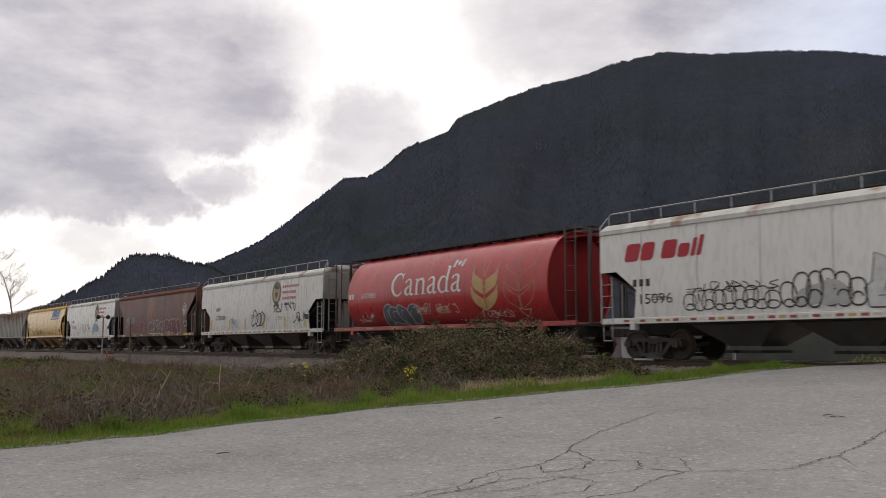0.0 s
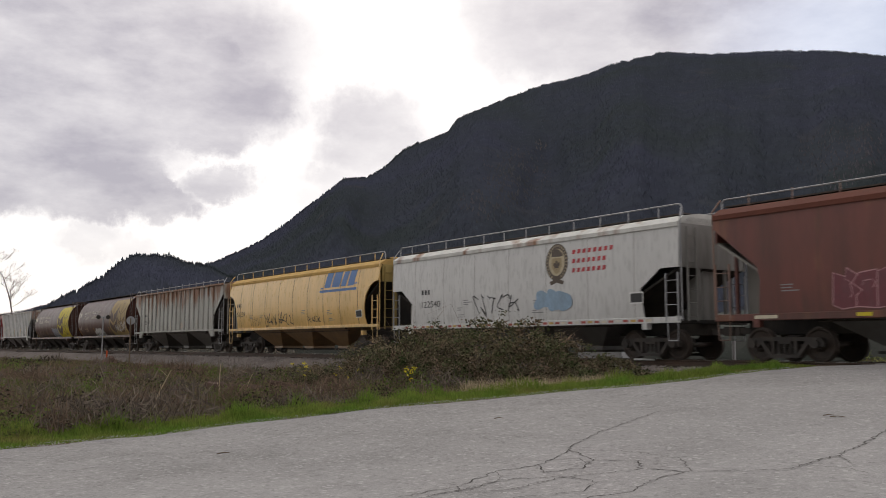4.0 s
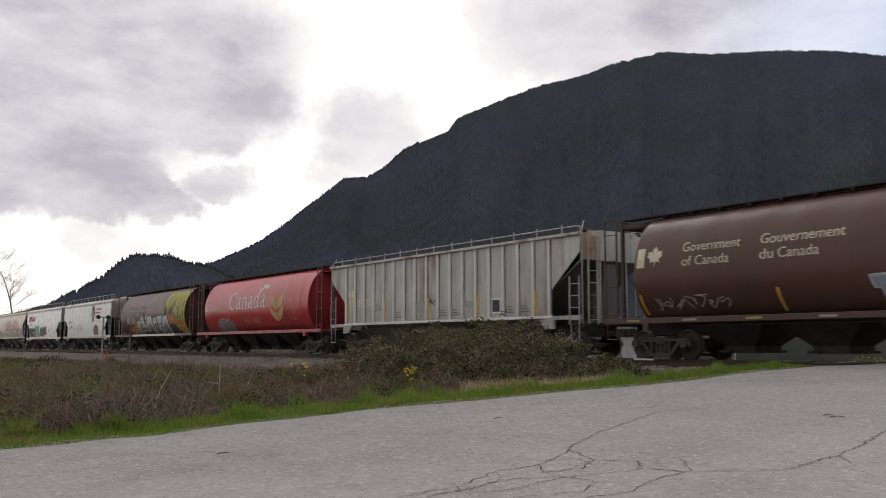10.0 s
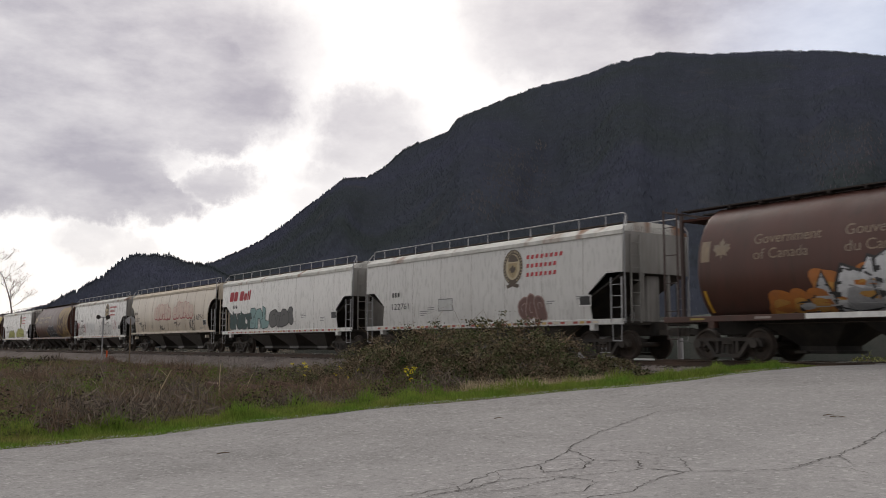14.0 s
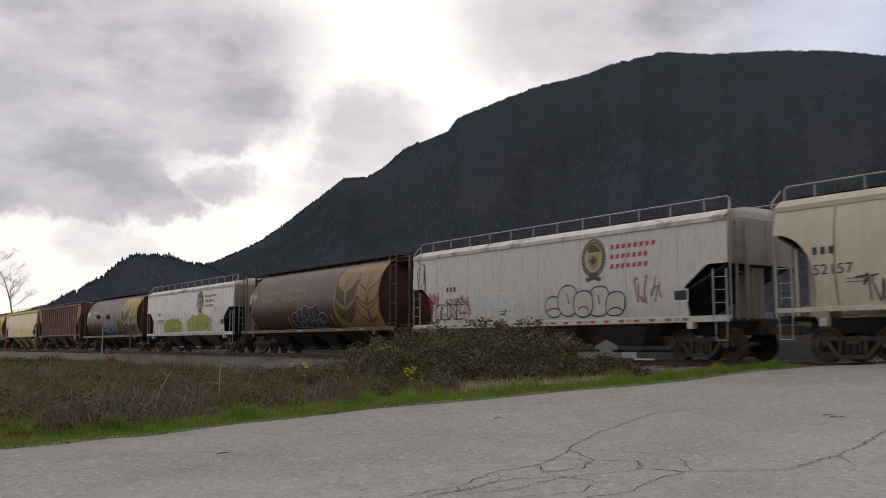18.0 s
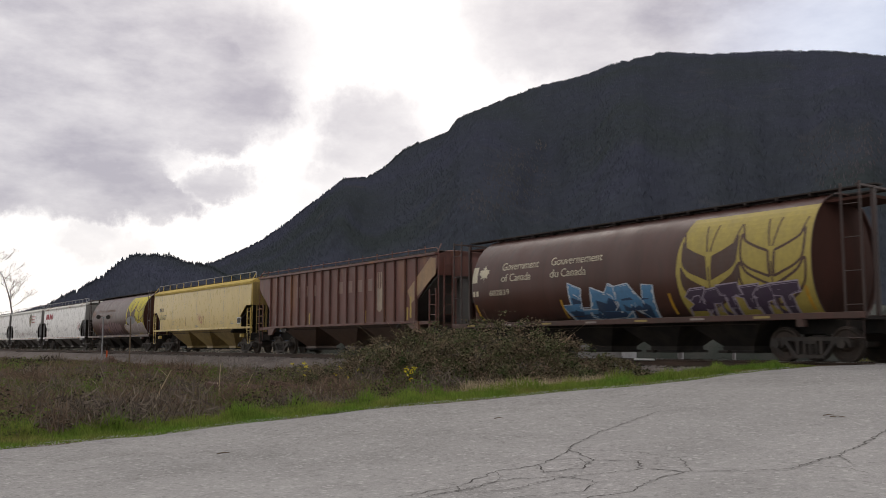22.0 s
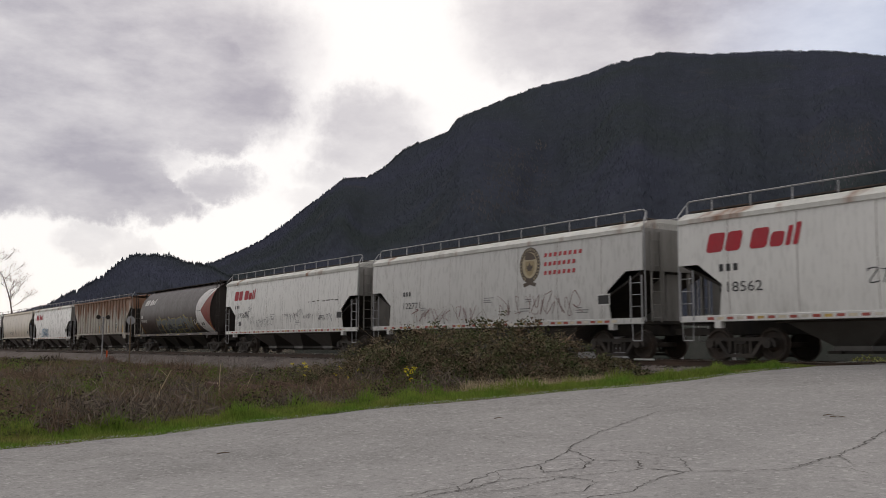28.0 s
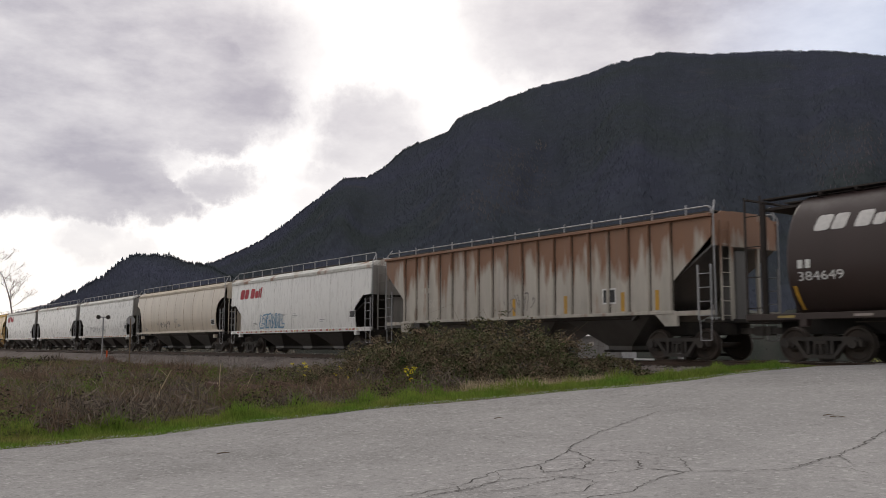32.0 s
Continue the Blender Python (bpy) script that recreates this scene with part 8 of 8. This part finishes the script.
def dress20(car, h, b):
    d = Decal()
    for i, dx in enumerate((-4.0, -3.1, -2.2, 0.5, 1.4, 2.3, 3.2)):
        d.bar(dx, 2.9, 0.36, 0.55)
    d.lay("company_emblem", flat_paint((0.27, 0.17, 0.14, 1), fade=0.6), car, h, 0.008, "faded white lettering blocks")
    w = Decal()
    for i in range(5):
        for m in (-1, 1):
            w.poly([(4.2, 1.9 + 0.2 * i), (4.2 + m * 0.22, 2.05 + 0.2 * i), (4.2 + m * 0.2, 2.28 + 0.2 * i), (4.2, 2.1 + 0.2 * i)])
    for q in (-0.16, 0, 0.16):
        w.bar(4.17 + q, 2.9, 0.06, 0.8)
    w.lay("wheat_emblem", flat_paint((0.42, 0.33, 0.25, 1), fade=0.5), car, h, 0.008, "faded wheat ear")
    for x in (-5.6, -2.6, 2.9, 6.4):
        Decal().bar(x, 1.5, 0.12, 0.55).lay("reflector_strip", flat_paint((0.5, 0.36, 0.10, 1)), car, h, 0.006)
    Decal().poly([(b - 1.9, 2.2), (b - 0.1, 3.35), (b - 0.1, 4.0), (b - 0.5, 4.05), (b - 2.2, 2.75)]).lay("bare_patch", flat_paint((0.40, 0.26, 0.15, 1), fade=0.5), car, h, 0.005, "tan weathered corner")
    Decal().bar(b - 2.0, 1.6, 0.12, 0.9).lay("reflector_strip", flat_paint((0.5, 0.36, 0.10, 1)), car, h, 0.009)


rib_hopper(20, "faded red-brown ribbed grain hopper car with pale wheat ear", "rib_brown", dress20, P["rib_brown"])


def dress21(car, h, b):
    number(car, h, 3, "51607", -7.2, 2.22, BLACK, 0.44, 0.52)
    for x in (-3.1, -2.0, 1.2, 3.0):
        Decal().bar(x, 1.72, 0.10, 0.6).lay("reflector_strip", flat_paint((0.42, 0.27, 0.08, 1)), car, h, 0.006)
    tag_paint(car, h, 211, 0.2, 1.8, 0.9, 0.7, (0.5, 0.2, 0.12, 1), 4, 0.05)


white_hopper(21, "bright yellow smooth-sided grain hopper car with black numbers", "yellow", dress21, "six", "yellow_roof", P["yellow"], strip=None, end=P["end_yellow"], slope=MAT["black"], bottom=1.52, sill_h=0.10, bay_mat=P["bay_yellow"])


def dress22(car, h, c):
    government_car(22, car, h, c, (0.62, 0.52, 0.02, 1), (0.22, 0.12, 0.08, 1), "", True)
    throwup(car, h, 221, -5.1, 1.25, 6.3, 1.05, 9, (0.26, 0.17, 0.18, 1), (0.14, 0.08, 0.09, 1), True, 0.03, 0.014)
    throwup(car, h, 222, 2.6, 1.2, 4.4, 1.05, 5, (0.46, 0.38, 0.36, 1), (0.62, 0.58, 0.55, 1), False, 0.04, 0.016)


round_hopper(22, "brown government grain hopper car with vivid yellow panel and pink graffiti", "brown", dress22)


def dress23(car, h, b):
    rail_logo(car, h, -7.2, 3.06, RED, 1.05)
    number(car, h, 3, "118562", -6.75, 1.92, BLACK, 0.36, 0.55)
    tag_paint(car, h, 231, 5.6, 1.8, 1.0, 0.8, (0.3, 0.04, 0.04, 1), 4, 0.05)
    tag_paint(car, h, 232, -2.4, 1.9, 0.8, 0.4, BLACK, 3, 0.03)


white_hopper(23, "white grain hopper car with bold red lettering", "white", dress23)


def dress24(car, h, b):
    crest(car, h, 2.75, 3.27)
    number(car, h, 3, "122771", -5.45, 1.97, BLACK, 0.33, 0.5)
    tag_paint(car, h, 241, -b + 3.2, 1.4, 4.4, 0.6, (0.22, 0.12, 0.12, 1), 9, 0.025)
    tag_paint(car, h, 242, 1.0, 1.5, 4.4, 0.8, (0.24, 0.15, 0.14, 1), 10, 0.022)


white_hopper(24, "pale grey grain hopper car with a crest and thin scribbles", "grey_white", dress24)


def dress25(car, h, b):
    rail_logo(car, h, -6.55, 3.05, RED, 1.03)
    number(car, h, 3, "113756", -6.38, 2.02, BLACK, 0.36, 0.50)
    Decal().bar(-5.85, 1.56, 0.36, 0.26).lay("data_square", flat_paint((0.10, 0.10, 0.10, 1)), car, h, 0.010)
    Decal().bar(-4.5, 2.36, 0.3, 0.03).bar(-4.5, 2.60, 0.3, 0.03).bar(-4.5, 2.39, 0.03, 0.21).bar(-4.23, 2.39, 0.03, 0.21).bar(-4.4, 2.46, 0.09, 0.08).lay("stencil_frame", flat_paint((0.3, 0.3, 0.3, 1)), car, h, 0.010)
    pen, faint = (0.10, 0.10, 0.11, 1), (0.34, 0.34, 0.34, 1)
    for k, (x, z, w, hh, col, n, st) in enumerate(((-4.98, 2.0, 0.6, 0.40, pen, 7, 0.025), (-4.6, 1.66, 1.0, 0.45, faint, 4, 0.02), (-3.4, 1.48, 2.2, 0.5, (0.16, 0.16, 0.17, 1), 8, 0.02),
                                                   (-1.5, 1.78, 0.4, 0.25, pen, 2, 0.02), (0.5, 1.66, 1.35, 0.5, pen, 5, 0.025), (1.7, 2.0, 0.7, 0.3, faint, 4, 0.02), (2.4, 1.78, 1.15, 0.28, (0.2, 0.2, 0.21, 1), 6, 0.02), (4.1, 1.62, 1.4, 0.36, pen, 6, 0.025))):
        tag_paint(car, h, 251 + k, x, z, w, hh, col, n, st)
    dash = Decal()
    for k, (x, w) in enumerate(((2.95, 0.12), (3.4, 0.28), (3.9, 0.2), (4.45, 0.3), (4.85, 0.45), (5.4, 0.2), (5.75, 0.3))):
        dash.bar(x, 2.60 + 0.018 * (k % 3), w, 0.05, 0.03)
    dash.lay("scrape_marks", flat_paint((0.07, 0.065, 0.06, 1), fade=0.3), car, h, 0.010, "row of short black scrapes")


white_hopper(25, "white grain hopper car with red lettering and black scribbled tags", "white", dress25)


def dress26(car, h, c):
    d = Decal()
    d.poly([(4.56 + 2.05 * (1 - math.cos(math.asin((z - 2.7) / 1.5))), z) for z in [1.28 + 0.0725 * k * 2 for k in range(20)]] + [(c - 0.04, 4.10), (c - 0.04, 1.28)])
    d.lay("emblem_field", flat_paint((0.68, 0.66, 0.65, 1)), car, h, 0.006, "white half-round field", 0.13)
    Decal().poly([(c - 0.02, 1.35), (5.4, 2.68), (c - 0.02, 4.0)]).lay("emblem_wedge", flat_paint((0.24, 0.045, 0.032, 1), fade=0.4), car, h, 0.011, "dark red wedge", 0.13)
    seams = Decal().ribbon([(6.05, 1.3), (6.02, 2.2)], 0.03).ribbon([(6.0, 3.2), (6.15, 3.75), (6.6, 4.05)], 0.06).ribbon([(4.6, 2.66), (5.38, 2.67)], 0.025)
    seams.bar(5.36, 1.72, 0.17, 0.17).bar(5.60, 1.74, 0.10, 0.17).bar(5.74, 1.76, 0.12, 0.17).bar(5.36, 1.66, 0.5, 0.03)
    seams.lay("stencil_bars", flat_paint(BLACK, fade=0.3), car, h, 0.016)
    tag_paint(car, h, 263, 5.0, 1.14, 1.8, 0.16, WHITE, 8, 0.03)
    rail_logo(car, h, -6.34, 3.36, (0.6, 0.58, 0.56, 1), 0.80)
    dd = Decal()
    blocks(dd, 2, -6.75, 2.42, 0.22, 0.22, 0.66)
    dd.text_fit("384649", -6.75, 2.1, 1.25, 0.23)
    dd.lay("car_number", flat_paint(WHITE), car, h, 0.010, "white painted number", 0.15)
    throwup(car, h, 261, -3.25, 1.25, 6.9, 1.15, 7, (0.16, 0.175, 0.19, 1), (0.42, 0.36, 0.06, 1), True, 0.04, shade=(0.04, 0.042, 0.046, 1))
    tag_paint(car, h, 262, 4.0, 1.70, 0.9, 0.45, WHITE, 5, 0.04)
    Decal().bar(4.45, 1.45, 0.14, 0.42, -0.08).lay("reflector_strip", flat_paint((0.55, 0.30, 0.03, 1)), car, h, 0.020, "orange-yellow reflector", 0.2)


round_hopper(26, "black-brown round-sided grain hopper car with white and red wedge emblem", "dark_brown", dress26)


def dress27(car, h, b):
    number(car, h, 3, "515071", -6.0, 1.98, (0.55, 0.52, 0.46, 1), 0.4, 0.55)
    tag_paint(car, h, 271, -0.6, 1.6, 1.8, 0.7, (0.2, 0.18, 0.17, 1), 6, 0.03)
    for x in (-0.1, 2.6, 5.2, 6.6):
        Decal().bar(x, 1.5, 0.16, 0.6).lay("reflector_strip", flat_paint((0.55, 0.30, 0.04, 1)), car, h, 0.006)
    Decal().bar(4.4, 1.75, 0.6, 0.5).lay("test_panel", flat_paint(WHITE), car, h, 0.008)
    Decal().bar(4.45, 1.8, 0.22, 0.4).bar(4.73, 1.8, 0.22, 0.4).lay("test_panel_cells", flat_paint(BLACK), car, h, 0.011)


rib_hopper(27, "pale ribbed grain hopper car with heavy orange-brown rust streaks", "rusty_pale", dress27)


def dress28(car, h, b):
    rail_logo(car, h, -6.75, 3.1, RED, 1.04)
    throwup(car, h, 281, -3.9, 1.4, 3.0, 0.8, 6, None, (0.10, 0.25, 0.40, 1), True, 0.04)


white_hopper(28, "white grain hopper car with red lettering and blue outline graffiti", "white", dress28)
white_hopper(29, "dirty cream-grey grain hopper car with panel seams", "cream", lambda c, h, b: tag_paint(c, h, 291, -3, 1.6, 2, 0.5, BLACK, 5, 0.04), "arc", "cream_roof", strip=None, seams=9, bottom=1.40, sill_h=0.12)
white_hopper(30, "pale grey grain hopper car with dark scribbles", "grey_white", lambda c, h, b: tag_paint(c, h, 301, -4, 1.5, 5, 0.6, (0.2, 0.2, 0.22, 1), 9, 0.04))
white_hopper(31, "white smooth-sided grain hopper car", "white")
white_hopper(32, "white smooth-sided grain hopper car with red lettering", "white", lambda c, h, b: rail_logo(c, h, -b + 1, 3.2, RED, 1.2))
white_hopper(33, "tan-yellow grain hopper car with panel seams", "tan", None, "arc", "tan_roof", P["tan"], strip=None, end=P["end_yellow"], slope=MAT["black"], seams=9, bay_mat=P["bay_tan"], bottom=1.40, sill_h=0.12)


# ---- motion: the whole train rolls past, slowing a little ----
def travelled(t):
    """Metres from the train's place at 16 s."""
    u = (t - 16) / 16
    return 21.1 * (10.7282 * u - 0.09725 * u ** 2 - 0.02095 * u ** 3 - 0.05033 * u ** 4 + 0.00222 * u ** 5)


def motions():
    for car, mid in TRAIN:
        walk(car, [(t, pose(mid + travelled(t), TRACK_Y, 0)) for t in range(0, 33)])
    # every wheelset turns alike: one set of keys, rolling without slip, serves them all
    first = WHEELSETS[0]
    walk(first, [(k / 30, pose(0, 0, 0, 0, math.degrees(travelled(k / 30) / WHEEL_R), 0)) for k in range(0, 961)])
    keys = first.animation_data
    for w in WHEELSETS[1:]:
        w.rotation_mode = "QUATERNION"
        w.animation_data_create()
        w.animation_data.action = keys.action
        w.animation_data.action_slot = keys.action_slot


motions()
